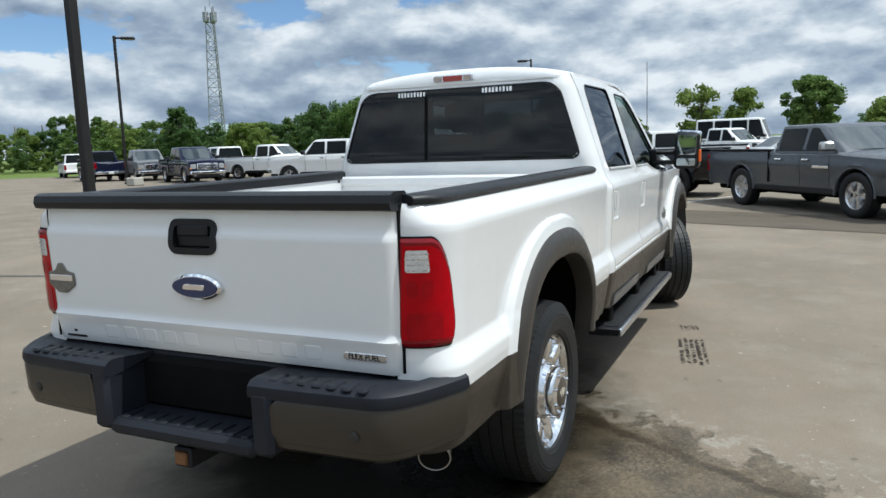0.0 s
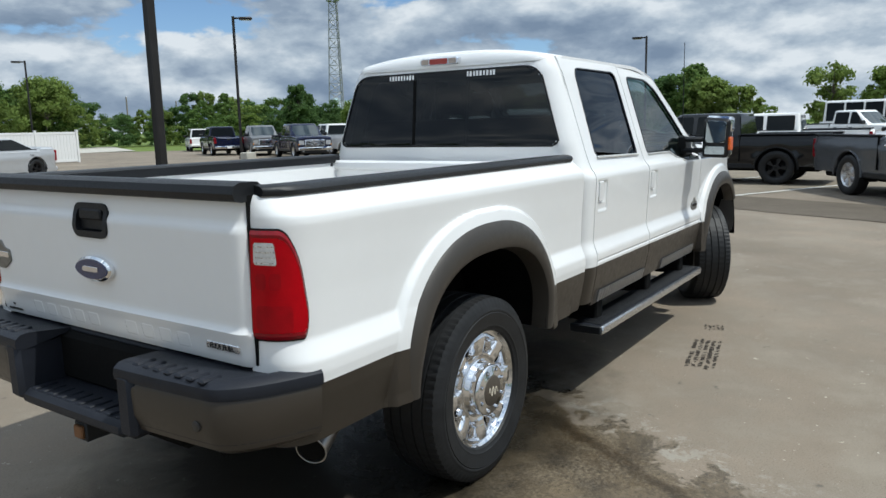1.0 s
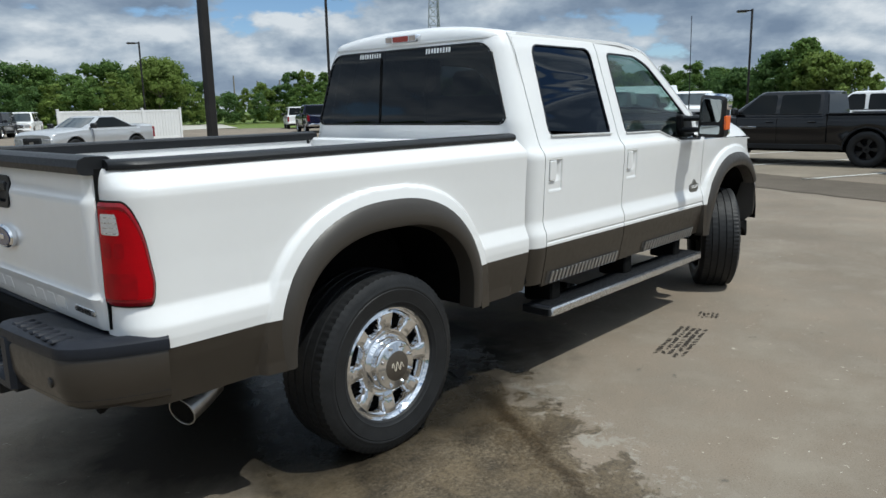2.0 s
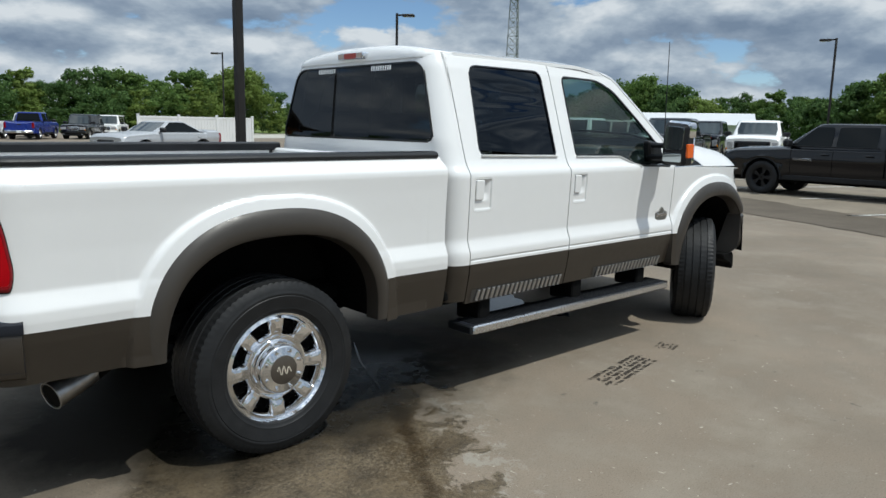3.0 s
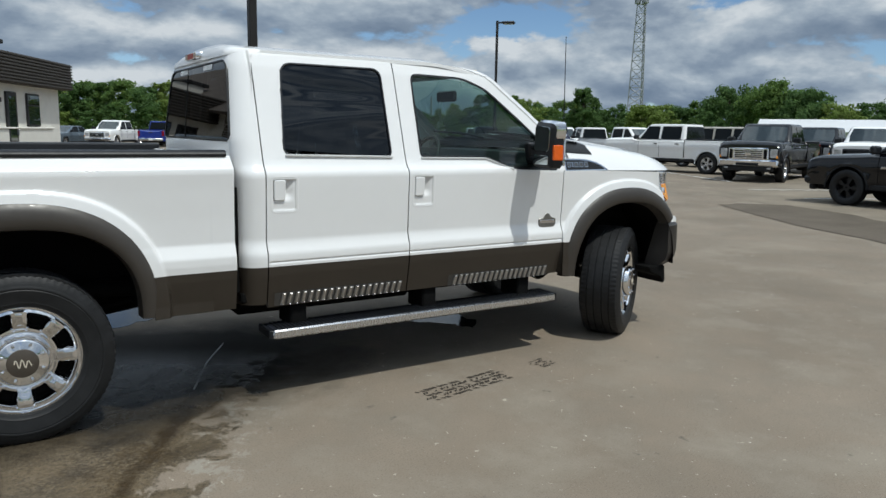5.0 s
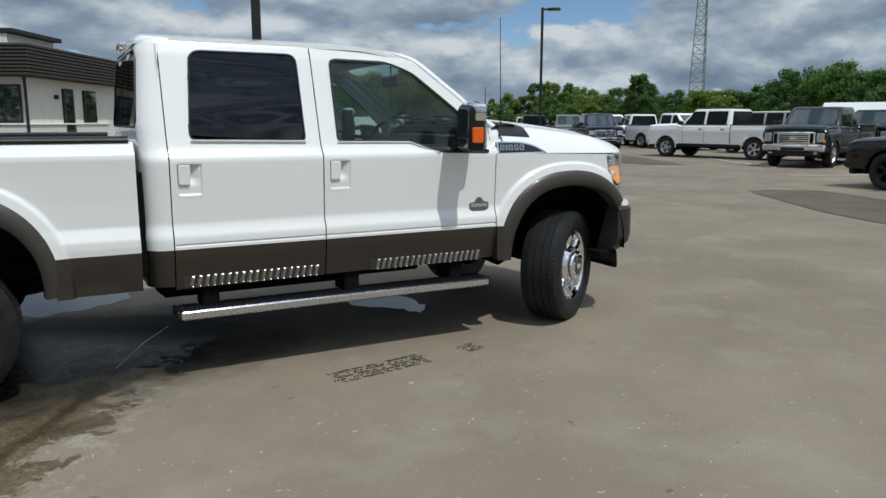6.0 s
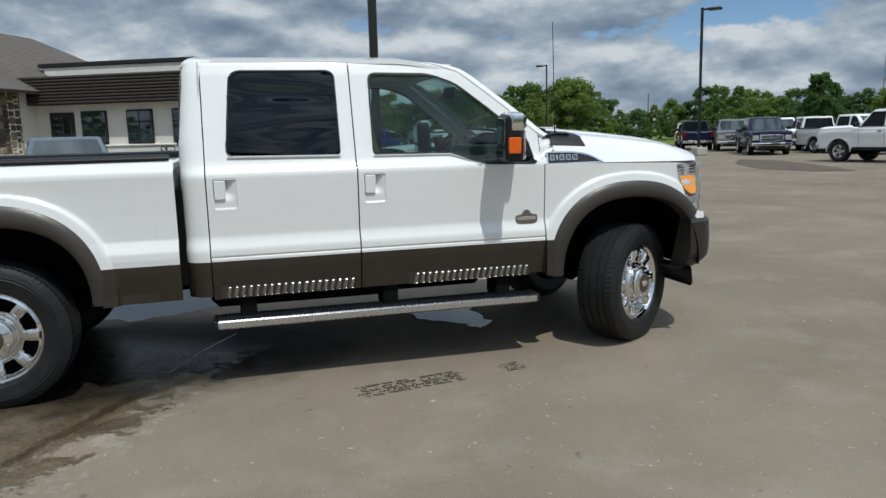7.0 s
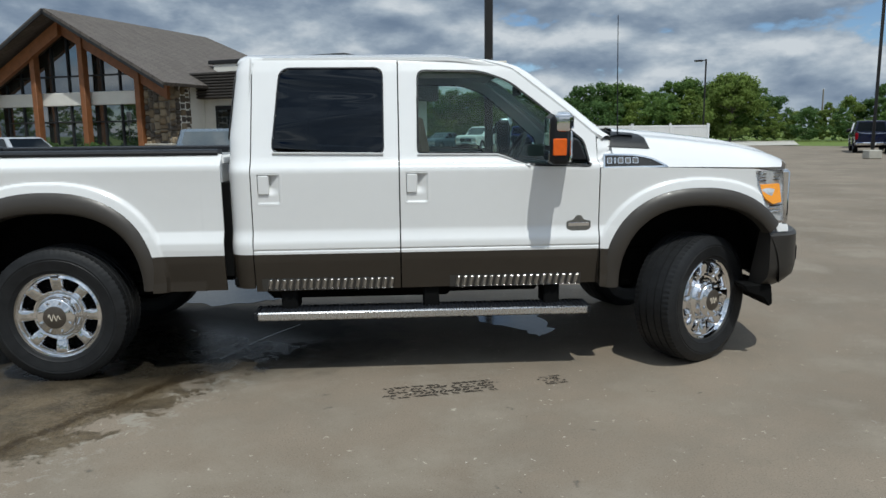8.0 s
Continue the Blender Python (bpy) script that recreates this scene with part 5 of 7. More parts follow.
    t.links.new(col, b.inputs["Base Color"])
    rough = math_node(t, "SUBTRACT", 0.88, math_node(t, "MULTIPLY", damp_shade, 0.20))
    rough = math_node(t, "MAXIMUM", 0.16, math_node(t, "SUBTRACT", rough, math_node(t, "MULTIPLY", wet, ramp(t, blot, [(0.40, 0.36), (0.62, 0.46)]))))
    t.links.new(rough, b.inputs["Roughness"])
    t.links.new(math_node(t, "SUBTRACT", 0.35, math_node(t, "MULTIPLY", damp_shade, 0.27)), b.inputs["Specular IOR Level"])
    hgt = math_node(t, "ADD", math_node(t, "MULTIPLY", grit, 0.35), math_node(t, "ADD", math_node(t, "MULTIPLY", fine, 0.4), math_node(t, "MULTIPLY", mid, 0.8)))
    hgt = math_node(t, "SUBTRACT", hgt, math_node(t, "MULTIPLY", seam, 0.8))
    bump(t, b, hgt, 0.3, 0.006)
    return m


def turf_material():
    m, t, b = material("mown_grass")
    v = coords(t)
    n1, n2 = noise_node(t, v, 0.12, 5, 0.6), noise_node(t, v, 3.0, 5, 0.7)
    col = mix(t, ramp(t, n1, [(0.35, 0.0), (0.65, 1.0)]), (0.105, 0.160, 0.034), (0.165, 0.210, 0.050))
    t.links.new(mix(t, ramp(t, n2, [(0.35, 0.5), (0.6, 0.0)]), col, (0.045, 0.070, 0.016)), b.inputs["Base Color"])
    setp(b, rough=0.9, spec=0.2)
    bump(t, b, n2, 0.6, 0.05)
    return m


LOT, TURF = lot_material(), turf_material()
PATCH = simple("sealed_asphalt", (0.112, 0.094, 0.074), 0.95, var=0.22, scale=1.2, relief=0.4, relief_scale=90, spec=0.12)
STALL = simple("stall_asphalt", (0.202, 0.172, 0.132), 0.92, var=0.25, scale=0.9, relief=0.4, relief_scale=90, spec=0.2)
PALE = simple("pale_concrete", (0.42, 0.40, 0.35), 0.85, var=0.12, scale=1.5, relief=0.3)
LINE_PAINT = simple("worn_line_paint", (0.62, 0.61, 0.57), 0.7, var=0.25, scale=6.0)
PRINT = simple("dried_mud", (0.040, 0.031, 0.022), 0.9, var=0.35, scale=30)


def flat(name, outline, z, mat, label, cat):
    g = Geo().add([(x, y, z) for x, y in outline], [range(len(outline))])
    return tagged(part(name, g, mat, smooth=0), label, cat, kind="structure")


def wavy(outline, n=6, amp=0.12, seed=3):
    rng, out = random.Random(seed), []
    for i, p in enumerate(outline):
        q = outline[(i + 1) % len(outline)]
        for k in range(n):
            u = k / n
            out.append((p[0] + (q[0] - p[0]) * u + rng.uniform(-amp, amp), p[1] + (q[1] - p[1]) * u + rng.uniform(-amp, amp)))
    return out


tagged(part("ground", Geo().grid([[(x, y, -0.06) for x in np.linspace(-1800, 1800, 9)] for y in np.linspace(-1800, 1800, 9)]), TURF, smooth=0), "green mown grass round the car lot", "ground", kind="structure")
LOT_EDGE = [(-60, -60), (58, -60), (58, 22), (50, 38), (40, 47), (41.6, 50.5), (39.0, 54.0), (36.0, 58), (30, 66), (24, 84), (-60, 84)]
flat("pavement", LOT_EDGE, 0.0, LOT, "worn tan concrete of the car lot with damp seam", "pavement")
flat("road", wavy([(17.6, -60), (58, -60), (57.5, 22), (49.8, 38), (40, 46.6), (34.5, 46), (30.5, 34), (25, 22.5), (24.4, 20.5), (24.3, 10.5), (16.2, 8.0), (13.6, 1.6), (15.4, -1.2), (12.8, -6), (13, -20)], 4, 0.03), 0.004, STALL, "grey asphalt of the parking stalls", "road")
flat("road", wavy([(7.6, -9), (8.9, -5.0), (10.0, -1.9), (10.9, 0.3), (11.9, 2.6), (13.0, 4.5), (13.9, 5.75), (14.7, 5.7), (15.3, 5.0), (14.8, 3.4), (13.9, 2.0), (13.3, 0.5), (12.2, -2.4), (11.2, -5.6), (10.4, -9.2)], 6, 0.05), 0.008, PATCH, "dark sealed strip of asphalt", "road")
flat("road", wavy([(18.8, 14.0), (18.6, 16.1), (19.4, 18.2), (20.0, 19.4), (21.6, 21.6), (23.0, 23.2), (23.4, 21.3), (22.6, 19.2), (21.9, 17.4), (20.9, 15.3), (20.0, 13.6)], 5, 0.07, 5), 0.009, PATCH, "dark sealed patch of asphalt", "road")
flat("pavement", [(27, 60), (38.7, 60.6), (52, 86), (30, 88)], 0.006, PALE, "pale new concrete slab beside the fence", "pavement")


def stripe(x0, y0, x1, y1, w=0.10, z=0.013):
    d = Vector((x1 - x0, y1 - y0)).normalized() * w / 2
    flat("line_marking", [(x0 + d.y, y0 - d.x), (x1 + d.y, y1 - d.x), (x1 - d.y, y1 + d.x), (x0 - d.y, y0 + d.x)], z, LINE_PAINT, "worn white stall line painted on asphalt", "line")


for x0, y0, x1, y1 in ((13.2, 1.18, 17.6, -0.95), (13.6, 0.92, 13.2, 1.18), (16.0, 3.2, 20.6, 0.75), (17.4, 5.9, 22.4, 3.4), (21.3, 10.9, 25.0, 17.9), (24.6, 13.6, 29.5, 12.2), (24.6, 16.4, 29.5, 15.0), (10.6, -4.1, 15.2, -6.2), (18.7, 8.4, 23.6, 6.2)):
    stripe(x0, y0, x1, y1)

# dried tyre prints: rows of small tread blocks of mud
def tyre_print(x0, y0, x1, y1, w, seed):
    rng, g = random.Random(seed), Geo()
    d = Vector((x1 - x0, y1 - y0))
    n = Vector((-d.y, d.x)).normalized()
    rows = int(d.length / 0.022)
    for i in range(rows):
        for k in range(5):
            if rng.random() < 0.20 + 0.5 * (abs(i / rows - 0.5) > 0.42):
                continue
            u = (k + 0.5) / 5 - 0.5
            c = Vector((x0, y0)) + d * ((i + 0.5) / rows) + n * (u * w) + Vector((rng.uniform(-0.004, 0.004), rng.uniform(-0.004, 0.004)))
            a = d.normalized() * rng.uniform(0.006, 0.0095)
            h = n * w * rng.uniform(0.04, 0.08)
            sk = d.normalized() * 0.008 * (1 if k % 2 else -1)
            z = 0.0016
            g.add([(c.x + q.x, c.y + q.y, z + (0.0012 if j < 4 else 0)) for j, q in enumerate((a + h + sk, -a + h + sk, -a - h - sk, a - h - sk))], [(0, 1, 2, 3)])
    return tagged(part("tyre_print", g, PRINT, smooth=0), "dried brown tyre print on concrete", "tyre print", kind="stuff")


tyre_print(1.93, -1.35, 2.66, -1.225, 0.20, 4)
tyre_print(2.90, -1.20, 3.06, -1.16, 0.15, 9)
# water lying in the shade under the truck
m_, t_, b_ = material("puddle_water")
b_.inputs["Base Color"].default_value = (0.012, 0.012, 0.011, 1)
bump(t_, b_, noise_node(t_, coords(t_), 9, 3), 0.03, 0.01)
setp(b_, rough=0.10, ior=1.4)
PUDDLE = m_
SHEEN = simple("wet_seam", (0.05, 0.048, 0.045), 0.22, var=0.2, scale=30, spec=0.8)
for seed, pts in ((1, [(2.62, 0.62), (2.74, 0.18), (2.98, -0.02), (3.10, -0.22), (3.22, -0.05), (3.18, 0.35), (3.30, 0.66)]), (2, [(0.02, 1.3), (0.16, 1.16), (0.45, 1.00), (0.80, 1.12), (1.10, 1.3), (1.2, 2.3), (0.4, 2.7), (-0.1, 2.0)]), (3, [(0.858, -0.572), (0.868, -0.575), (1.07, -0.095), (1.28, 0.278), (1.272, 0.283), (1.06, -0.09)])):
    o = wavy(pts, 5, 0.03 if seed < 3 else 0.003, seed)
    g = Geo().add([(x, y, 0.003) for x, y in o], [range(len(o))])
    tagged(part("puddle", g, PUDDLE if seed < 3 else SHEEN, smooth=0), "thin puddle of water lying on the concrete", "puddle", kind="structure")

# ---- other vehicles on the lot ----
PAINTS = {
    "white": simple("fleet_white_paint", (0.82, 0.82, 0.81), 0.25, coat=0.4, var=0.03, rvar=0.03),
    "graphite": simple("graphite_paint", (0.082, 0.088, 0.098), 0.30, metal=0.3, coat=0.4, var=0.08, spec=0.4),
    "black": simple("black_paint", (0.003, 0.0035, 0.005), 0.14, coat=0.4, var=0.1, spec=0.35),
    "charcoal": simple("charcoal_paint", (0.011, 0.012, 0.014), 0.18, metal=0.1, coat=0.4, var=0.08, spec=0.4),
    "navy": simple("navy_paint", (0.004, 0.007, 0.028), 0.18, coat=0.4, var=0.1, spec=0.35),
    "blue": simple("blue_paint", (0.010, 0.030, 0.220), 0.28, coat=0.3, var=0.08),
    "silver": simple("silver_paint", (0.46, 0.47, 0.485), 0.32, metal=0.35, coat=0.4, var=0.05),
    "pewter": simple("pewter_paint", (0.16, 0.165, 0.17), 0.32, metal=0.3, coat=0.3, var=0.05),
    "beige": simple("beige_paint", (0.42, 0.39, 0.33), 0.35, coat=0.4, var=0.05),
    "slate": simple("slate_blue_paint", (0.10, 0.13, 0.16), 0.28, metal=0.3, coat=0.4, var=0.06),
}
CAR_GLASS = simple("dark_car_glass", (0.006, 0.008, 0.009), 0.04, var=0.1, spec=0.22, rvar=0.01)
SCREEN_GLASS = simple("windscreen_glass", (0.040, 0.050, 0.052), 0.04, var=0.3, scale=1.5, spec=1.0, rvar=0.01)
RIM_DARK = simple("black_rim", (0.015, 0.015, 0.016), 0.35, metal=0.5)


def small_wheel(parent, x, y, R, rimmat, spokes=5):
    s = 1 if y < 0 else -1
    base = Matrix.Translation((x, y, R)) @ Matrix.Rotation(0 if s > 0 else math.pi, 4, "Z")
    w, rr = 0.26, R * 0.62
    prof = [(rr - 0.01, -0.40 * w), (rr + 0.01, -0.48 * w), ((R + rr) / 2, -0.52 * w), (R - 0.03, -0.50 * w), (R - 0.004, -0.42 * w), (R, -0.2 * w), (R, 0.2 * w), (R - 0.004, 0.42 * w), (R - 0.03, 0.5 * w), (rr, 0.5 * w)]
    tyre = part("wheel", Geo().lathe(prof, 36).moved(base), RUBBER, parent, "black tyre on alloy rim")
    n = spokes * 8
    radii = [0.02, rr * 0.22, rr * 0.30, rr * 0.45, rr * 0.62, rr * 0.80, rr * 0.90, rr * 0.96, rr]
    rows = []
    for i in range(n):
        a = 2 * math.pi * (i + 0.5) / n
        gap = abs(((i + 0.5) % 8) / 8 - 0.5) < 0.27
        row = []
        for k, r in enumerate(radii):
            yy = -0.42 * w + (0.02 if k < 7 else 0.0) + (0.10 if gap and 3 <= k <= 5 else 0)
            row.append((r * math.cos(a), yy, r * math.sin(a)))
        rows.append(row)
    rows.append(rows[0])
    part("rim", Geo().grid(rows, lambda c: 1 if c[1] > -0.42 * w + 0.07 else 0).moved(base), [rimmat, UNDER], tyre, smooth=30)


def ring_plan(xr, xf, hw, r=0.14, n=5, bow=0.0):
    """A rounded rectangle in plan, front at plus x."""
    pts = []
    for cx, cy, a0 in ((xf - r, hw - r, 0), (xr + r, hw - r, 90), (xr + r, -(hw - r), 180), (xf - r, -(hw - r), 270)):
        for k in range(n + 1):
            a = radians(a0 + 90 * k / n)
            x, y = cx + r * math.cos(a), cy + r * math.sin(a)
            pts.append((x + (bow * (1 - (y / hw) ** 2) if x > cx and a0 in (0, 270) else 0), y))
    return pts


def vehicle(label, cat, x, y, heading, paint, spec, group="vehicles on the lot", rim=None, grille="chrome", marks=False):
    """A parked vehicle. heading: degrees; spec: its measures, front at plus x, middle of the wheelbase at 0."""
    p = dict(L=5.85, W=2.0, H=1.90, wb=3.60, fo=0.98, R=0.40, belt=1.18, hood=1.16, deck=1.24, nose=0.98, cr=-1.05, cw=1.42, tr=-0.95, tf=0.62, doors=2, bed=True, low=0.42, nosebend=0.10)
    p.update(spec)
    P = PAINTS[paint]
    th = thing(cat.replace(" ", "_"), label, cat, group)
    wb2, hw = p["wb"] / 2, p["W"] / 2
    x1, x0 = wb2 + p["fo"], wb2 + p["fo"] - p["L"]
    aR = p["R"] * 1.17

    def low(xx):
        z = p["low"]
        for c in (-wb2, wb2):
            d = abs(xx - c)
            if d < aR:
                z = max(z, p["R"] + math.sqrt(aR * aR - d * d) * 0.98)
        return z

    def top(xx):
        ks = [x0, x0 + 0.05, p["cr"] - 0.02, p["cr"] + 0.02, p["cw"] - 0.02, p["cw"] + 0.05, x1 - 0.25, x1 - 0.05, x1]
        vs = [p["deck"] - 0.05, p["deck"], p["deck"], p["belt"], p["belt"], p["hood"], p["hood"] - p["nosebend"] * 0.6, p["hood"] - p["nosebend"] * 1.15, p["nose"]]
        return float(np.interp(xx, ks, vs))

    xs = sorted(set(np.round(np.linspace(x0, x1, 58), 3)) | {p["cr"] - 0.02, p["cr"] + 0.02, p["cw"]} | {c + s_ * aR * k for c in (-wb2, wb2) for s_ in (-1, 1) for k in (0.99, 0.999, 1.001)})
    rows = []
    for xx in xs:
        zb, zt = low(xx), top(xx)
        e = min(1.0, min(xx - x0, x1 - xx) / 0.30)
        blunt = 0.95 if p["bed"] else 0.90
        w = hw * (blunt + (1 - blunt) * math.sqrt(max(0, 1 - (1 - e) ** 2)))
        crown = 0.05 if (xx > p["cw"] or not p["bed"]) else -0.12 if xx < p["cr"] else 0.0
        near = max(0.0, 1 - min(abs(xx + wb2), abs(xx - wb2)) / (aR * 1.28))
        fl = 1 + 0.030 * min(1, near * 5) if near > 0 else 1.0
        lo_z = p["low"] + 0.20
        half = [(w * 0.80, zb + 0.02), (w * 0.945 * fl, zb), (w * 0.972 * fl, max(zb + 0.005, lo_z)), (w * (0.965 + (fl - 1) * 0.5), max(zb + 0.01, lo_z + 0.10)), (w * 0.985, max(zb + 0.015, zt - 0.34)), (w * 1.0, max(zb + 0.02, zt - 0.20)), (w * 0.975, zt - 0.15), (w * 0.965, zt - 0.05), (w * 0.90, zt), (w * 0.86, zt + crown * 0.2), (w * 0.6, zt + crown * 0.7), (0.0, zt + crown)]
        rows.append([(xx, -a, z) for a, z in half] + [(xx, a, z) for a, z in reversed(half[:-1])])
    g = Geo().grid(rows)
    for r in (rows[0], rows[-1]):
        g.add(r, [range(len(r))])
    body = part("body", g, P, th)
    part("underbody", Geo().box((x0 + 0.25, -hw * 0.80, p["low"] - 0.12), (x1 - 0.2, hw * 0.80, p["low"] + 0.30), 0.04), UNDER, th)
    for c in (-wb2, wb2):
        for sgn in (-1, 1):
            part("wheel_housing", Geo().box((c - aR, sgn * hw * 0.55, p["R"] * 0.7), (c + aR, sgn * hw * 0.86, p["R"] + aR * 0.97), 0.05), UNDER, th)
    # greenhouse
    zb, zt = p["belt"] - 0.03, p["H"]
    hb, ht = hw * 0.925, hw * 0.76
    lv = [(0, 0), (0.10, 0.08), (0.5, 0.5), (0.88, 0.90), (0.96, 1.0), (1.0, 1.10), (1.012, 1.42)]
    rows = []
    for u, k in lv:
        z = zb + (zt - zb) * u
        kk = min(k, 1.0)
        ins = max(0, k - 1.0)
        rows.append([(a, b, z) for a, b in ring_plan(p["cr"] + (p["tr"] - p["cr"]) * kk + ins * 0.6, p["cw"] + (p["tf"] - p["cw"]) * kk - ins * 0.6, hb + (ht - hb) * kk - ins * 0.5, 0.13, 5, 0.06)])
    g = Geo().grid(rows, wrap=True)
    g.add(rows[-1], [range(len(rows[-1]))])
    cab = part("cab", g, P, th)

    def yk(z, d=0.008):
        k = min(1, max(0, (z - zb) / (zt - zb)))
        return hb + (ht - hb) * k + d

    def xk(lo, hi, z):
        return lo + (hi - lo) * min(1, max(0, (z - zb) / (zt - zb)))
    z0, z1 = zb + 0.075, zb + (zt - zb) * (0.87 if p["bed"] else 0.90)
    fr0, fr1 = xk(p["cw"], p["tf"], z0) - 0.14, xk(p["cw"], p["tf"], z1) - 0.08
    re0, re1 = xk(p["cr"], p["tr"], z0) + 0.14, xk(p["cr"], p["tr"], z1) + 0.14
    cuts = np.linspace(0, 1, p["doors"] + 1)
    for sgn in (-1, 1):
        for i in range(p["doors"]):
            a0, a1 = re0 + (fr0 - re0) * cuts[i] + 0.048, re0 + (fr0 - re0) * cuts[i + 1] - 0.048
            t0 = re1 if i == 0 else a0 + 0.01
            t1 = fr1 if i == p["doors"] - 1 else a1 - 0.01
            o = rounded([(a0, z0), (t0, z1), (t1, z1), (a1, z0)], 0.05, 3)
            part("side_window", Geo().add([(a, sgn * yk(c), c) for a, c in o], [range(len(o))]), CAR_GLASS, cab, "dark side glass")
            seam = a1 + 0.03
            zz = [p["low"] + 0.10, p["low"] + 0.20, p["low"] + 0.30, p["belt"] - 0.34, p["belt"] - 0.20, p["belt"] - 0.15, p["belt"] - 0.05]
            kk = [0.962, 0.972, 0.965, 0.985, 1.0, 0.975, 0.965]
            part("door_seam", Geo().grid([[(seam + d, sgn * (hw * k + 0.0025), z) for z, k in zip(zz, kk)] for d in (-0.006, 0.006)]), UNDER, cab)
            part("door_handle", Geo().box((a0 + 0.02, sgn * hw * 0.985, p["belt"] - 0.16), (a0 + 0.20, sgn * (hw + 0.025), p["belt"] - 0.125), 0.01), BLACK_TRIM if paint == "white" else CHROME if grille == "chrome" else P, cab)
        part("side_mirror", Geo().box((fr0 - 0.05, sgn * hw * 0.95, p["belt"] + 0.02), (fr0 + 0.10, sgn * (hw + 0.22), p["belt"] + 0.20), 0.04), BLACK_TRIM if paint != "graphite" else STEEL, cab)
    for lo, hi, nm, d in ((p["cw"], p["tf"], "windscreen", 0.010), (p["cr"], p["tr"], "rear_window", -0.010)):
        bow = 0.06 if nm == "windscreen" else 0.0
        g = Geo()
        rr = []
        for u in np.linspace(-1, 1, 9):
            rr.append([(xk(lo, hi, z) + d + bow * (1 - u * u * 0.9), u * (yk(z, -0.11)), z) for z in (z0, z1)])
        part(nm, Geo().grid(rr), SCREEN_GLASS if nm == "windscreen" else CAR_GLASS, cab, "dark glass")
    # nose
    gz0, gz1 = p["low"] + 0.22, p["nose"] - 0.06
    gm = CHROME if grille == "chrome" else BLACK_TRIM
    tall = p["H"] > 1.95 and p["bed"]
    fb = part("front_bumper", Geo().box((x1 - 0.16, -hw * 0.93, p["low"] + 0.02), (x1 + 0.08, hw * 0.95, p["low"] + (0.25 if tall else 0.20)), 0.05), gm if p["bed"] else P, th)
    part("lower_intake", Geo().box((x1 - 0.14, -hw * 0.80, p["low"] - 0.14), (x1 + 0.03, hw * 0.80, p["low"] + 0.03), 0.04), BLACK_TRIM, fb)
    part("plate_recess", Geo().box((x1 + 0.05, -hw * 0.36, p["low"] + 0.06), (x1 + 0.086, hw * 0.36, p["low"] + 0.15), 0.01), BLACK_TRIM, fb)
    ow = hw * (0.64 if tall else 0.56 if p["bed"] else 0.46)
    gr = part("grille", Geo().box((x1 - 0.05, -ow, gz0), (x1 + 0.03, ow, gz1), 0.03), gm, th)
    part("grille_field", Geo().box((x1 + 0.0, -ow + 0.05, gz0 + 0.05), (x1 + 0.036, ow - 0.05, gz1 - 0.05), 0.01), BLACK_TRIM, gr)
    bars = 5 if tall else 3
    if tall:
        # posts that part the grille from a dark slot on either side
        for sgn in (-1, 1):
            part("grille_post", Geo().box((x1, sgn * (ow - 0.21), gz0 + 0.03), (x1 + 0.050, sgn * (ow - 0.15), gz1 - 0.03), 0.012), gm, gr)
            part("grille_slot", Geo().box((x1 + 0.02, sgn * (ow - 0.145), gz0 + 0.06), (x1 + 0.049, sgn * (ow - 0.05), gz1 - 0.06), 0.01), UNDER, gr)
    for k in range(bars):
        zc = gz0 + 0.05 + (gz1 - gz0 - 0.10) * (k + 0.5) / bars
        part("grille_bar", Geo().box((x1 + 0.02, -ow + 0.05, zc - 0.016), (x1 + 0.045, ow - 0.05, zc + 0.016), 0.006), gm, gr)
    part("grille_badge", Geo().prism(rounded([(-0.10, -0.04), (-0.10, 0.04), (0.10, 0.04), (0.10, -0.04)], 0.035), 0, 0.02, 0.004, place=lambda a, y, c: (x1 + 0.04 + y, a, (gz0 + gz1) / 2 + c)), CHROME if grille == "chrome" else STEEL, gr)
    for sgn in (-1, 1):
        part("headlamp", Geo().box((x1 - 0.28, sgn * (ow + 0.015), gz0 + (gz1 - gz0) * 0.18), (x1 + 0.012, sgn * hw * 0.925, gz1 - 0.01), 0.04), DIM_LENS, th, "clear headlamp")
        part("marker_lens", Geo().box((x1 - 0.20, sgn * hw * 0.86, gz0 + (gz1 - gz0) * 0.20), (x1 + 0.016, sgn * hw * 0.932, gz0 + (gz1 - gz0) * 0.42), 0.02), AMBER, th)
        part("fog_lamp", Geo().box((x1 + 0.03, sgn * hw * 0.62, p["low"] - 0.06), (x1 + 0.045, sgn * hw * 0.74, p["low"] + 0.0), 0.01), DIM_LENS, fb)
        part("tail_lamp", Geo().box((x0 - 0.012, sgn * hw * 0.80, p["deck"] - 0.48), (x0 + 0.10, sgn * hw * 0.965, p["deck"] - 0.08), 0.02), RED_DEEP, th, "red tail lamp")
        part("sill_strip", Geo().box((-wb2 + aR, sgn * hw * 0.90, p["low"] - 0.06), (wb2 - aR, sgn * hw * 0.968, p["low"] + 0.07), 0.02), BLACK_TRIM, th)
        for c in (-wb2, wb2):
            arc = [(c + (aR + 0.012) * math.cos(t), sgn * hw * 0.985, p["R"] + (aR + 0.012) * math.sin(t)) for t in np.linspace(-0.05, math.pi + 0.05, 19)]
            part("arch_trim", Geo().tube(arc, 0.022, 6), BLACK_TRIM if grille == "black" else P, th)
        part("belt_moulding", Geo().box((p["cr"] + 0.12, sgn * yk(zb + 0.05, -0.01), zb + 0.055), (fr0 + 0.04, sgn * yk(zb + 0.05, 0.014), zb + 0.078), 0.004), BLACK_TRIM, cab)
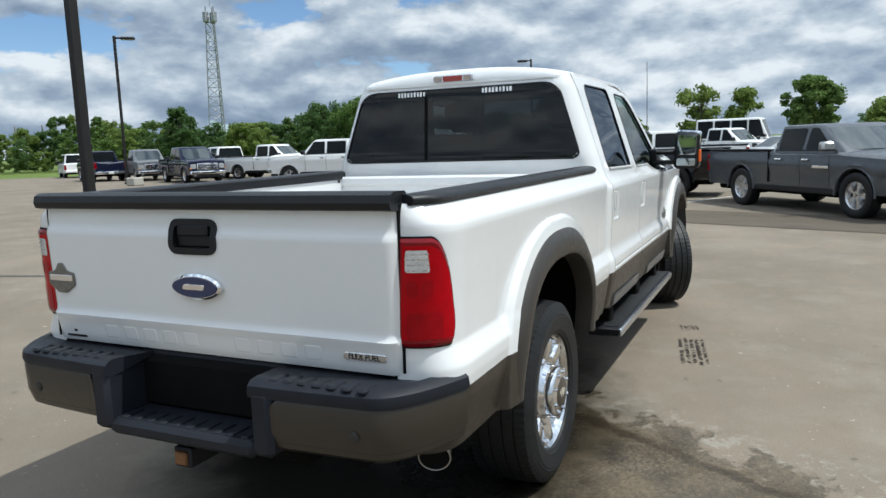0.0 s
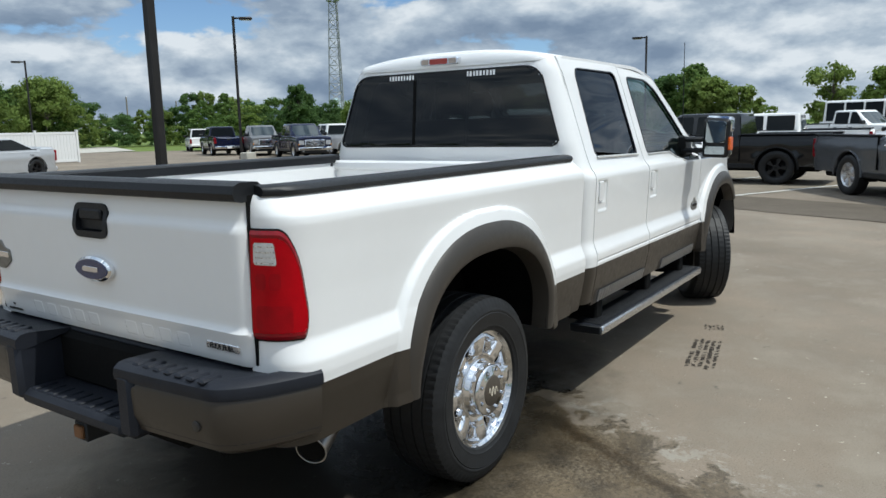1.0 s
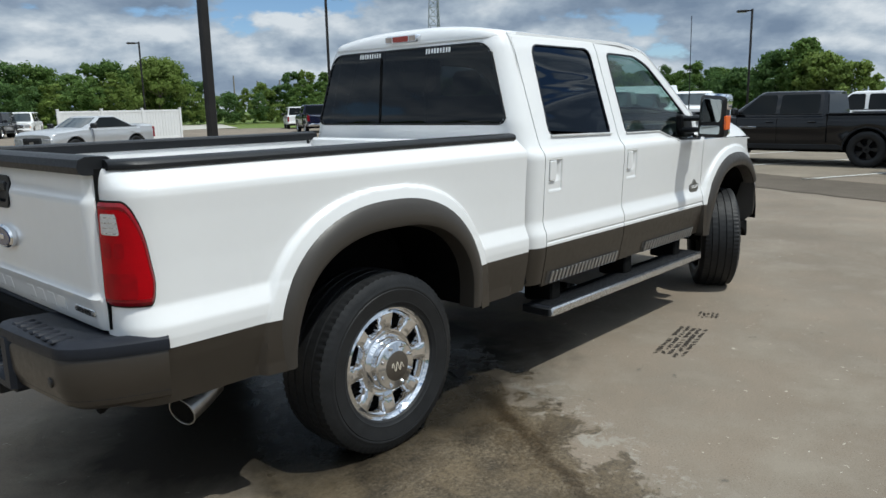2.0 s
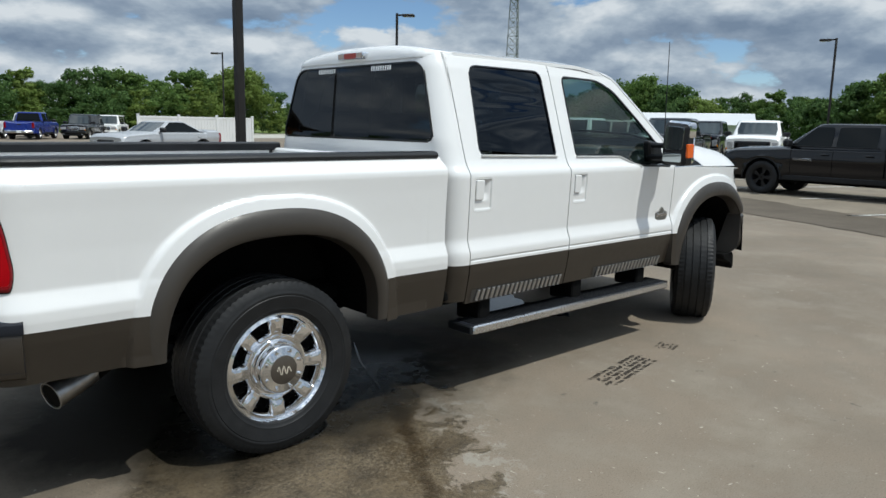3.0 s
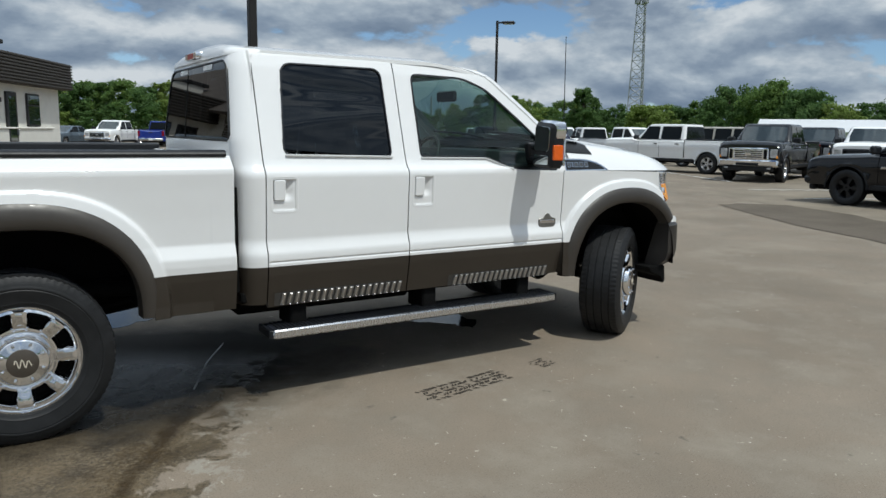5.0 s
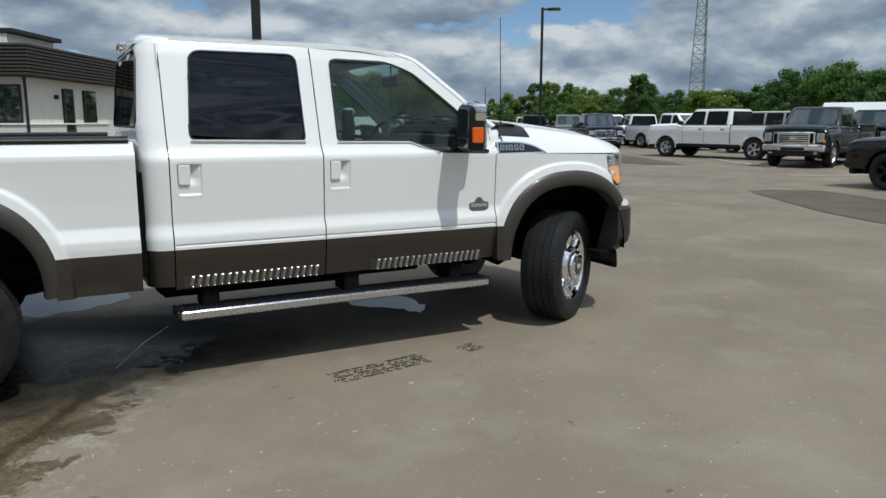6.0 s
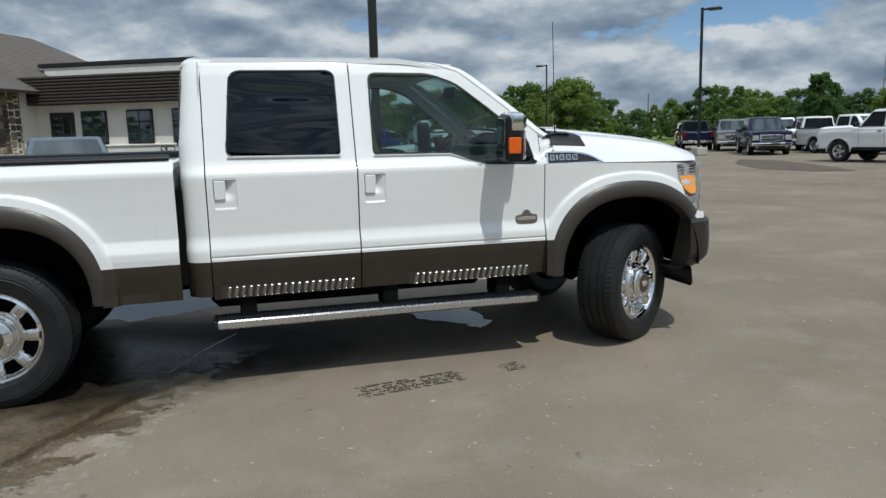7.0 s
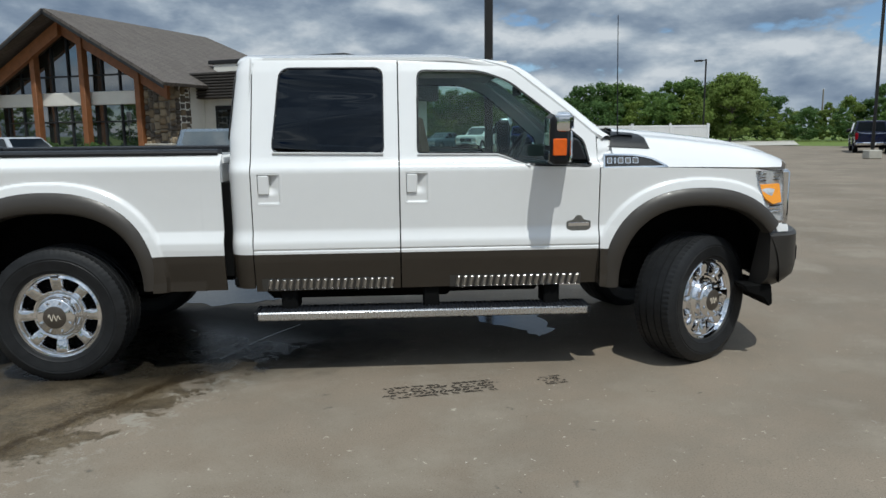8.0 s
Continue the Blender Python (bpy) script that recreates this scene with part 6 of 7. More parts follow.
    part("rear_bumper", Geo().box((x0 - 0.09, -hw * 0.90, p["low"] + 0.02), (x0 + 0.12, hw * 0.90, p["low"] + 0.20), 0.04), gm if p["bed"] else P, th)
    part("number_plate", Geo().box((x0 - 0.098, -0.15, p["low"] + 0.04), (x0 - 0.085, 0.15, p["low"] + 0.18), 0.004), DECAL, th)
    if p["bed"]:
        part("tailgate_handle", Geo().box((x0 - 0.012, -0.12, p["deck"] - 0.26), (x0 + 0.01, 0.12, p["deck"] - 0.18), 0.01), BLACK_TRIM, th)
        for sgn in (-1, 1):
            part("bed_rail", Geo().box((x0 + 0.03, sgn * hw * 0.84, p["deck"] - 0.02), (p["cr"] - 0.03, sgn * hw * 0.955, p["deck"] + 0.022), 0.012), BLACK_TRIM, th)
            part("bed_gap", Geo().box((p["cr"] - 0.028, sgn * hw * 0.90, p["low"] + 0.12), (p["cr"] - 0.012, sgn * (hw * 1.002), p["deck"]), 0.003), UNDER, th)
    if marks:
        for sgn in (-1, 1):
            part("badge_bar", Geo().box((0.62, sgn * hw * 0.99, p["belt"] - 0.30), (1.06, sgn * (hw + 0.006), p["belt"] - 0.25), 0.004), CHROME, th)
    for sgn in (-1, 1):
        for c in (-wb2, wb2):
            small_wheel(th, c, sgn * (hw - 0.15), p["R"], rim or ALLOY)
    th.matrix_basis = pose(x, y, 0, 0, 0, heading)
    return th


HEAVY = dict(L=6.25, W=2.03, H=1.98, wb=3.97, fo=0.97, R=0.42, belt=1.32, hood=1.38, deck=1.36, nose=1.22, cr=-0.95, cw=1.40, tr=-0.88, tf=0.78, low=0.52, nosebend=0.06)
LIGHT = dict(L=5.85, W=2.01, H=1.92, wb=3.57, fo=1.00, R=0.41, belt=1.24, hood=1.25, deck=1.28, nose=1.10, cr=-0.62, cw=1.38, tr=-0.55, tf=0.62, low=0.44, nosebend=0.07)
CREW = dict(LIGHT, wb=3.65, cr=-0.95, tr=-0.88)
SUV = dict(L=4.7, W=1.88, H=1.85, wb=2.9, fo=0.85, R=0.38, belt=1.12, hood=1.12, deck=1.10, nose=1.0, cr=-2.05, cw=1.0, tr=-1.95, tf=0.72, doors=3, bed=False, low=0.40)
COUPE = dict(L=4.84, W=1.90, H=1.50, wb=2.85, fo=0.96, R=0.37, belt=1.06, hood=1.07, deck=1.13, nose=0.86, cr=-1.70, cw=0.92, tr=-0.62, tf=0.10, doors=1, bed=False, low=0.24, nosebend=0.14)
SEDAN = dict(L=4.85, W=1.84, H=1.46, wb=2.78, fo=0.95, R=0.33, belt=0.98, hood=0.98, deck=1.04, nose=0.78, cr=-1.75, cw=0.98, tr=-0.95, tf=0.15, doors=2, bed=False, low=0.26)
VAN = dict(L=5.9, W=2.05, H=2.62, wb=3.6, fo=0.85, R=0.36, belt=1.35, hood=1.25, deck=1.33, nose=1.02, cr=-3.05, cw=1.55, tr=-3.0, tf=1.05, doors=4, bed=False, low=0.40)

RAM = dict(LIGHT, H=1.74, belt=1.17, hood=1.16, deck=1.21, nose=1.00, nosebend=0.10)
vehicle("graphite grey pickup with silver five-spoke wheels, parked", "pickup truck", 13.66, -2.70, 216, "graphite", dict(RAM, H=1.70, wb=3.45, cr=-0.72, tr=-0.64, tf=0.50, cw=1.34), marks=True)
vehicle("black pickup with black wheels parked across the stalls", "pickup truck", 17.57, 2.62, 88, "black", dict(RAM, wb=3.65, cr=-0.95, tr=-0.88), rim=RIM_DARK, grille="black", marks=True)
vehicle("charcoal pickup with chrome grille facing the lane", "pickup truck", 24.55, 11.7, 200, "charcoal", HEAVY)
vehicle("white crew cab pickup parked side on", "pickup truck", 25.2, 16.7, 101, "white", HEAVY)
vehicle("navy pickup with bright bumper facing the lane", "pickup truck", 28.3, 28.5, 241, "navy", CREW)
vehicle("dark blue pickup seen from its tailgate", "pickup truck", 31.5, 39.5, 61, "navy", CREW)
vehicle("white off-road car beside the dark blue pickup", "car", 38.2, 50.6, 58, "white", SUV)
vehicle("silver pickup facing the lane", "pickup truck", 31.4, 35.3, 237, "pewter", CREW)
vehicle("white pickup half hidden behind the navy one", "pickup truck", 33.0, 33.0, 240, "white", LIGHT)
vehicle("white pickup with red tail lamps", "pickup truck", 33.4, 30.6, 66, "white", CREW)
vehicle("white extended cab pickup parked side on", "pickup truck", 31.0, 24.9, 272, "white", LIGHT)
vehicle("beige boxy off-road car with black windows", "car", 30.4, 18.4, 100, "beige", dict(SUV, H=1.95, belt=1.22))
vehicle("black pickup behind the charcoal one", "pickup truck", 32.0, 14.3, 200, "black", HEAVY, grille="black")
vehicle("white heavy pickup with black grille facing the lane", "pickup truck", 29.0, 10.3, 200, "white", HEAVY, grille="black")
vehicle("white crew cab pickup behind the black one", "pickup truck", 25.4, 2.5, 92, "white", dict(CREW, H=1.77, belt=1.16, hood=1.16, deck=1.2))
vehicle("white pickup parked in a far row", "pickup truck", 39.0, 1.3, 240, "white", LIGHT)
vehicle("white high-roof van with dark windows", "van", 50.0, 0.9, 262, "white", VAN)
vehicle("silver saloon parked in a far row", "car", 31.0, -1.6, 120, "silver", SEDAN)
vehicle("white pickup with chrome grille parked by the trees", "pickup truck", 9.0, 56.0, 235, "white", CREW)
vehicle("bright blue pickup seen from its tailgate", "pickup truck", 12.6, 56.5, 60, "blue", CREW)
vehicle("black off-road car with bright grille", "car", 16.2, 57.0, 235, "black", SUV)
vehicle("white car behind the silver coupe", "car", 19.2, 60.0, 240, "white", SUV)
vehicle("dark car beside the white pickup", "car", 5.8, 58.0, 230, "slate", SEDAN)
vehicle("white car parked under the trees", "car", 13.8, 63.0, 235, "white", SUV)
vehicle("silver two-door coupe with black wheels by the fence", "car", 9.5, 25.0, 201, "silver", COUPE, rim=RIM_DARK, grille="black")
vehicle("slate blue car parked before the building", "car", -2.3, 12.4, 283, "slate", dict(SEDAN, H=1.62, belt=1.06, hood=1.02, deck=1.12))
vehicle("silver car parked before the glass gable", "car", -13.2, 25.0, 140, "silver", SEDAN)

# ---- the dealer's building ----
def shingle_material():
    m, t, b = material("brown_roof_shingles")
    v = coords(t)
    w = t.nodes.new("ShaderNodeTexBrick")
    w.inputs["Scale"].default_value = 1.0
    w.inputs["Brick Width"].default_value, w.inputs["Row Height"].default_value, w.inputs["Mortar Size"].default_value = 0.55, 0.24, 0.012
    w.inputs["Color1"].default_value, w.inputs["Color2"].default_value, w.inputs["Mortar"].default_value = (0.092, 0.077, 0.066, 1), (0.124, 0.106, 0.092, 1), (0.04, 0.034, 0.030, 1)
    t.links.new(v, w.inputs["Vector"])
    t.links.new(mix(t, ramp(t, noise_node(t, v, 1.2, 4), [(0.3, 0.0), (0.7, 0.35)]), w.outputs["Color"], (0.09, 0.078, 0.07)), b.inputs["Base Color"])
    setp(b, rough=0.9)
    bump(t, b, w.outputs["Fac"], 0.5, 0.02)
    return m


SHINGLE = shingle_material()
STUCCO = simple("cream_stucco", (0.70, 0.68, 0.62), 0.85, var=0.06, scale=2, relief=0.3, relief_scale=60)
TIMBER = simple("stained_timber", (0.22, 0.085, 0.03), 0.55, var=0.25, scale=4)
FASCIA = simple("dark_brown_siding", (0.034, 0.029, 0.025), 0.75, var=0.15, scale=3)
ROOF_EDGE = simple("dark_roof_edge", (0.012, 0.012, 0.013), 0.6, var=0.15)
STONE_M = []
for i, c in enumerate(((0.17, 0.125, 0.075), (0.11, 0.085, 0.06), (0.24, 0.19, 0.125), (0.075, 0.062, 0.05))):
    STONE_M.append(simple("field_stone", c, 0.85, var=0.25, scale=3, relief=0.4, relief_scale=20))
MORTAR = simple("mortar", (0.20, 0.18, 0.15), 0.9, var=0.1)
SHOP_GLASS = simple("shop_glass", (0.018, 0.026, 0.027), 0.02, var=0.2, scale=0.8, rvar=0.01)
SHOP_GLASS.node_tree.nodes["Principled BSDF"].inputs["IOR"].default_value = 3.0

lodge = thing("building", "lodge with shingled gable roof, timber posts and glass front", "building")
# local frame: u along the gable front, v back along the ridge
GX, GY, G_DIR = -14.87, 34.53, radians(66.2)
LV = Vector((math.cos(G_DIR), math.sin(G_DIR), 0))
LU = Vector((LV.y, -LV.x, 0))
HALF, EAVE, PEAK, DEPTH = 6.39, 4.15, 7.6, 11.13
OV = 1.3


def lg(u, v, z):
    p = Vector((GX, GY, 0)) + LU * u + LV * v
    return (p.x, p.y, z)


def slab(name, pts, thick, mat, parent, label=""):
    """A thick flat panel from four corners."""
    n = (Vector(pts[1]) - Vector(pts[0])).cross(Vector(pts[2]) - Vector(pts[0])).normalized() * thick
    g = Geo().add([Vector(p) for p in pts] + [Vector(p) + n for p in pts], [(0, 1, 2, 3), (7, 6, 5, 4), (0, 4, 5, 1), (1, 5, 6, 2), (2, 6, 7, 3), (3, 7, 4, 0)])
    return part(name, g, mat, parent, label, smooth=0)


def lbox(name, u0, u1, v0, v1, z0, z1, mat, parent, label="", b=0.02, at=None):
    f = at or lg
    g = Geo().box((u0, v0, z0), (u1, v1, z1), b)
    g.v = [f(*p) for p in g.v]
    return part(name, g, mat, parent, label)


def roof_z(u):
    return PEAK - 0.536 * abs(u)


UE = HALF + 0.7
for sg in (-1, 1):
    ro = slab("roof", [lg(0, -OV, PEAK), lg(sg * UE, -OV, roof_z(UE)), lg(sg * UE, DEPTH + 5.0, roof_z(UE)), lg(0, DEPTH, PEAK)][::sg], 0.16, SHINGLE, lodge, "brown shingled roof slope")
    g = slab("barge_board", [lg(0, -OV - 0.02, PEAK + 0.02), lg(sg * UE, -OV - 0.02, roof_z(UE) + 0.02), lg(sg * UE, -OV - 0.02, roof_z(UE) - 0.14), lg(0, -OV - 0.02, PEAK - 0.14)], 0.06, ROOF_EDGE, lodge)
    slab("rafter_beam", [lg(0, -0.25, PEAK - 0.35), lg(sg * HALF, -0.25, EAVE - 0.30), lg(sg * HALF, -0.25, EAVE - 0.95), lg(0, -0.25, PEAK - 1.05)], 0.25, TIMBER, lodge, "stained timber rafter")
slab("roof", [lg(0, DEPTH, PEAK), lg(UE, DEPTH + 5.0, roof_z(UE)), lg(-UE, DEPTH + 5.0, roof_z(UE)), lg(0, DEPTH, PEAK + 0.001)], 0.10, SHINGLE, lodge, "brown shingled hip end")
g = Geo().tube([lg(0, -OV, PEAK + 0.03), lg(0, DEPTH, PEAK + 0.03)], 0.09, 8)
part("ridge_cap", g, ROOF_EDGE, lodge)
lbox("wall", -HALF, HALF, 0.6, DEPTH - 0.3, 0, EAVE - 0.1, STUCCO, lodge, "cream wall")
g = Geo().prism([(-HALF + 0.2, EAVE - 0.2), (0, PEAK - 0.4), (HALF - 0.2, EAVE - 0.2)], 0.3, 0.8, 0.02, place=lambda a, y, c: lg(a, y, c))
part("gable_wall", g, SHOP_GLASS, lodge, "glazed gable")
front = lbox("glass_front", -HALF + 0.2, HALF - 1.55, 0.28, 0.62, 0.0, EAVE + 0.4, SHOP_GLASS, lodge, "tall shop window")
lbox("panel_band", -HALF, HALF - 1.55, 0.10, 0.34, 3.05, 3.72, STUCCO, lodge, "white band between the window rows")
for u in (-5.4, -2.15, 1.15, 4.65):
    lbox("timber_post", u - 0.16, u + 0.16, -0.35, 0.02, 0, roof_z(u) - 0.6, TIMBER, lodge, "stained timber post")
for u in np.arange(-5.9, 4.7, 1.12):
    lbox("mullion", u - 0.045, u + 0.045, 0.20, 0.30, 0, max(3.0, roof_z(u) - 0.8) if roof_z(u) > 4.8 else 3.0, ROOF_EDGE, lodge, b=0.01)
for z in (2.2, 4.55):
    w = (PEAK - 0.9 - z) / 0.536 if z > 3 else HALF - 1.6
    lbox("transom", -min(w, HALF - 1.6), min(w, HALF - 1.6), 0.20, 0.30, z - 0.04, z + 0.04, ROOF_EDGE, lodge, b=0.01)
# stone corner
pier = lbox("stone_pier", HALF - 1.55, HALF - 0.05, -0.10, 1.5, 0, EAVE - 0.05, MORTAR, lodge, "field stone corner pier")
rng = random.Random(8)
for face in (0, 1):
    a = 0.0
    while a < 1.42:
        w = min(rng.uniform(0.26, 0.42), 1.5 - a)
        z = rng.uniform(-0.12, 0.04)
        while z < EAVE - 0.2:
            h = rng.uniform(0.16, 0.44)
            z0, z1 = max(z, 0.0), min(z + h, EAVE - 0.06)
            j, k = rng.uniform(-0.05, 0.03), rng.uniform(-0.03, 0.05)
            if face == 0:
                lbox("stone", HALF - 1.55 + max(a + j, 0) + 0.01, HALF - 1.55 + min(a + w + k, 1.5) - 0.01, -0.15 - rng.uniform(0, 0.09), -0.06, z0 + 0.012, z1 - 0.012, rng.choice(STONE_M), pier, b=0.07)
            else:
                lbox("stone", HALF - 0.10, HALF + 0.0 + rng.uniform(0, 0.08), -0.10 + max(a + j, 0) + 0.01, -0.10 + min(a + w + k, 1.5) - 0.01, z0 + 0.012, z1 - 0.012, rng.choice(STONE_M), pier, b=0.07)
            z += h
        a += w
lbox("stone_ledge", HALF - 1.62, HALF + 0.06, -0.26, 1.55, 0.98, 1.08, PALE, pier, "pale stone ledge", b=0.03)
lbox("side_wall", HALF - 0.25, HALF - 0.05, 1.5, DEPTH - 1, 0, EAVE - 0.1, STUCCO, lodge)
# door sign post
post = thing("sign_post", "small white sign on a thin post", "sign")
lbox("post", -2.05, -2.0, -5.5, -5.45, 0, 2.9, STEEL, post, b=0.01)
lbox("sign_plate", -2.20, -1.85, -5.56, -5.52, 2.2, 2.9, DECAL, post, b=0.01)

wing = thing("building", "flat-roofed wing with striped brown fascia and cream walls", "building")
WX, WY, W_DIR = -11.8, 35.43, radians(-25.7)
WU = Vector((math.cos(W_DIR), math.sin(W_DIR), 0))
WV = Vector((-WU.y, WU.x, 0))
W_LEN, W_DEEP = 13.05, 10.5


def wg(u, v, z):
    p = Vector((WX, WY, 0)) + WU * u + WV * v
    return (p.x, p.y, z)


def wbox(name, u0, u1, v0, v1, z0, z1, mat, parent, label="", b=0.02):
    return lbox(name, u0, u1, v0, v1, z0, z1, mat, parent, label, b, wg)


wall_w = wbox("wall", 1.5, W_LEN - 0.60, 0.60, W_DEEP - 0.5, 0, 3.32, STUCCO, wing, "cream stucco wall")
wbox("plinth", 4.4, W_LEN - 0.50, 0.50, W_DEEP - 1.7, 0, 1.30, STUCCO, wing, b=0.03)
wbox("sill_band", 4.4, W_LEN - 0.45, 0.45, W_DEEP - 1.65, 1.30, 1.38, STUCCO, wing, b=0.02)
fas = wbox("fascia", 1.0, W_LEN - 0.06, 0.06, W_DEEP - 0.06, 3.3, 4.62, FASCIA, wing, "dark striped fascia")
for i in range(9):
    z = 3.33 + 0.145 * i
    wbox("siding_board", 1.0, W_LEN, -0.04, 0.10, z, z + 0.092, FASCIA, fas, b=0.02)
    wbox("siding_board", W_LEN - 0.10, W_LEN + 0.003, 0.0, W_DEEP, z, z + 0.092, FASCIA, fas, b=0.02)
wbox("upper_wall", 2.5, 10.6, 3.2, 7.5, 4.6, 5.35, STUCCO, wing)
wbox("roof", 2.2, 10.9, 3.12, 7.8, 5.36, 5.56, ROOF_EDGE, wing, "thin dark flat roof")


WING_GLASS = simple("dark_window_glass", (0.014, 0.020, 0.021), 0.02, var=0.1, rvar=0.01)
WING_GLASS.node_tree.nodes["Principled BSDF"].inputs["IOR"].default_value = 2.2


def wing_window(u0, u1, z0, z1, at, cols=2):
    """A dark framed window with panes; at maps (along, out, up) to the wall that it sits in."""
    win = lbox("window", u0, u1, -0.10, 0.02, z0, z1, ROOF_EDGE, wing, "dark framed window", 0.02, at)
    cw = (u1 - u0 - 0.06) / cols
    for k in range(cols):
        for za, zb in ((z0 + 0.08, z0 + (z1 - z0) * 0.62), (z0 + (z1 - z0) * 0.62 + 0.07, z1 - 0.08)):
            lbox("pane", u0 + 0.06 + k * cw, u0 + k * cw + cw, -0.115, -0.08, za, zb, WING_GLASS, win, "", 0.005, at)
    return win


face_1 = lambda a, b, z: wg(a, 0.60 + b, z)
face_2 = lambda a, b, z: wg(W_LEN - 0.60 - b, a, z)
part("downspout", Geo().tube([wg(W_LEN - 0.42, 0.42, 0.0), wg(W_LEN - 0.42, 0.42, 3.32)], 0.06, 8), ROOF_EDGE, wing)
for u in (6.32, 8.70, 11.03):
    wing_window(u, u + 1.33, 1.42, 2.98, face_1)
wing_window(6.05, 7.40, 1.42, 2.95, face_2, 1)
for u0, u1, at in ((4.66, 5.92, face_1), (3.95, 4.95, face_2)):
    d = lbox("door", u0, u1, -0.10, 0.02, 0, 2.95, ROOF_EDGE, wing, "dark entrance door", 0.02, at)
    lbox("door_pane", u0 + 0.15, u1 - 0.15, -0.112, -0.09, 0.4, 2.75, WING_GLASS, d, "", 0.005, at)
    lbox("door_handle", u1 - 0.13, u1 - 0.09, -0.16, -0.10, 1.0, 1.3, STEEL, d, "", 0.01, at)
lbox("wall_lamp", 3.2, 3.38, -0.15, 0.02, 2.45, 2.65, ROOF_EDGE, wing, "", 0.02, face_2)

# white low-pitched shed beyond the lot
shed = thing("shed", "long white metal shed with a low-pitched roof", "shed")
SHED_M = simple("white_metal_sheet", (0.58, 0.59, 0.60), 0.45, var=0.06, scale=0.6)
GALV_SHEET = simple("grey_metal_sheet", (0.22, 0.23, 0.24), 0.5, var=0.1, scale=0.6)
SX, SY, SA = 67.0, 34.8, radians(-61)
su, sv = Vector((math.cos(SA), math.sin(SA), 0)), Vector((-math.sin(SA), math.cos(SA), 0))


def sg_(u, v, z):
    p = Vector((SX, SY, 0)) + su * u + sv * v
    return (p.x, p.y, z)


lbox("wall", -5.4, 5.4, -3.5, 3.5, 0, 2.1, SHED_M, shed, b=0.03, at=sg_)
for k in (-1, 1):
    slab("roof", [sg_(-k * 5.7, 0, 3.15), sg_(k * 5.7, 0, 3.15), sg_(k * 5.7, k * 3.8, 2.0), sg_(-k * 5.7, k * 3.8, 2.0)], 0.08, SHED_M, shed, "white metal roof slope")
    part("gable", Geo().prism([(-3.5, 2.0), (0.0, 3.1), (3.5, 2.0)], k * 5.3, k * 5.42, 0.01, place=lambda a, y, c: sg_(y, a, c)), GALV_SHEET, shed, "grey gable end")

# ---- fence ----
VINYL = simple("white_vinyl_boards", (0.74, 0.74, 0.73), 0.45, var=0.03, scale=2)
fence = thing("fence", "white vinyl privacy fence with capped posts", "fence")
FX0, FX1, FY = 13.9, 21.0, 39.2
nx = 3
for i in range(nx + 1):
    x = FX0 + (FX1 - FX0) * i / nx
    po = part("fence_post", Geo().box((x - 0.065, FY - 0.065, 0), (x + 0.065, FY + 0.065, 1.82), 0.012), VINYL, fence)
    part("post_cap", Geo().box((x - 0.08, FY - 0.08, 1.82), (x + 0.08, FY + 0.08, 1.87), 0.02), VINYL, po)
    if i < nx:
        xb = x + (FX1 - FX0) / nx
        for z in (0.06, 1.62):
            part("fence_rail", Geo().box((x + 0.06, FY - 0.025, z), (xb - 0.06, FY + 0.025, z + 0.14), 0.01), VINYL, fence)
        n = 12
        for k in range(n):
            xa = x + 0.065 + (xb - x - 0.13) * k / n
            part("board", Geo().box((xa + 0.003, FY - 0.012, 0.14), (xa + (xb - x - 0.13) / n - 0.003, FY + 0.012, 1.66), 0.004), VINYL, fence)

# ---- poles, lamps and the mast ----
BRONZE = simple("dark_bronze_metal", (0.022, 0.020, 0.019), 0.5, metal=0.4, var=0.2, scale=5)
WOOD_POLE = simple("weathered_pole", (0.22, 0.20, 0.17), 0.85, var=0.2, scale=3)
GALV = simple("galvanised_steel", (0.34, 0.35, 0.37), 0.5, metal=0.6, var=0.15, scale=2)
LAMP_GLASS = simple("lamp_lens", (0.45, 0.45, 0.43), 0.3)


def street_lamp(x, y, h, w, arm_dir, label):
    th = thing("street_lamp", label, "street lamp", "lot lamps")
    part("pole", Geo().box((x - w / 2, y - w / 2, 0.0), (x + w / 2, y + w / 2, h), w * 0.12), BRONZE, th)
    part("base_cover", Geo().box((x - w, y - w, 0.0), (x + w, y + w, 0.12), 0.02), BRONZE, th)
    part("service_collar", Geo().box((x - w * 0.62, y - w * 0.62, 0.45), (x + w * 0.62, y + w * 0.62, 0.75), 0.01), BRONZE, th)
    a = radians(arm_dir)
    m = Matrix.Translation((x, y, h)) @ Matrix.Rotation(a, 4, "Z")
    part("arm", Geo().box((0, -0.04, -0.16), (0.45, 0.04, -0.06), 0.015, turn=m), BRONZE, th)
    hd = part("lamp_head", Geo().box((0.30, -0.20, -0.20), (1.05, 0.20, -0.05), 0.05, turn=m), BRONZE, th)
    part("lens", Geo().box((0.40, -0.15, -0.215), (0.98, 0.15, -0.198), 0.006, turn=m), LAMP_GLASS, hd)
    return th


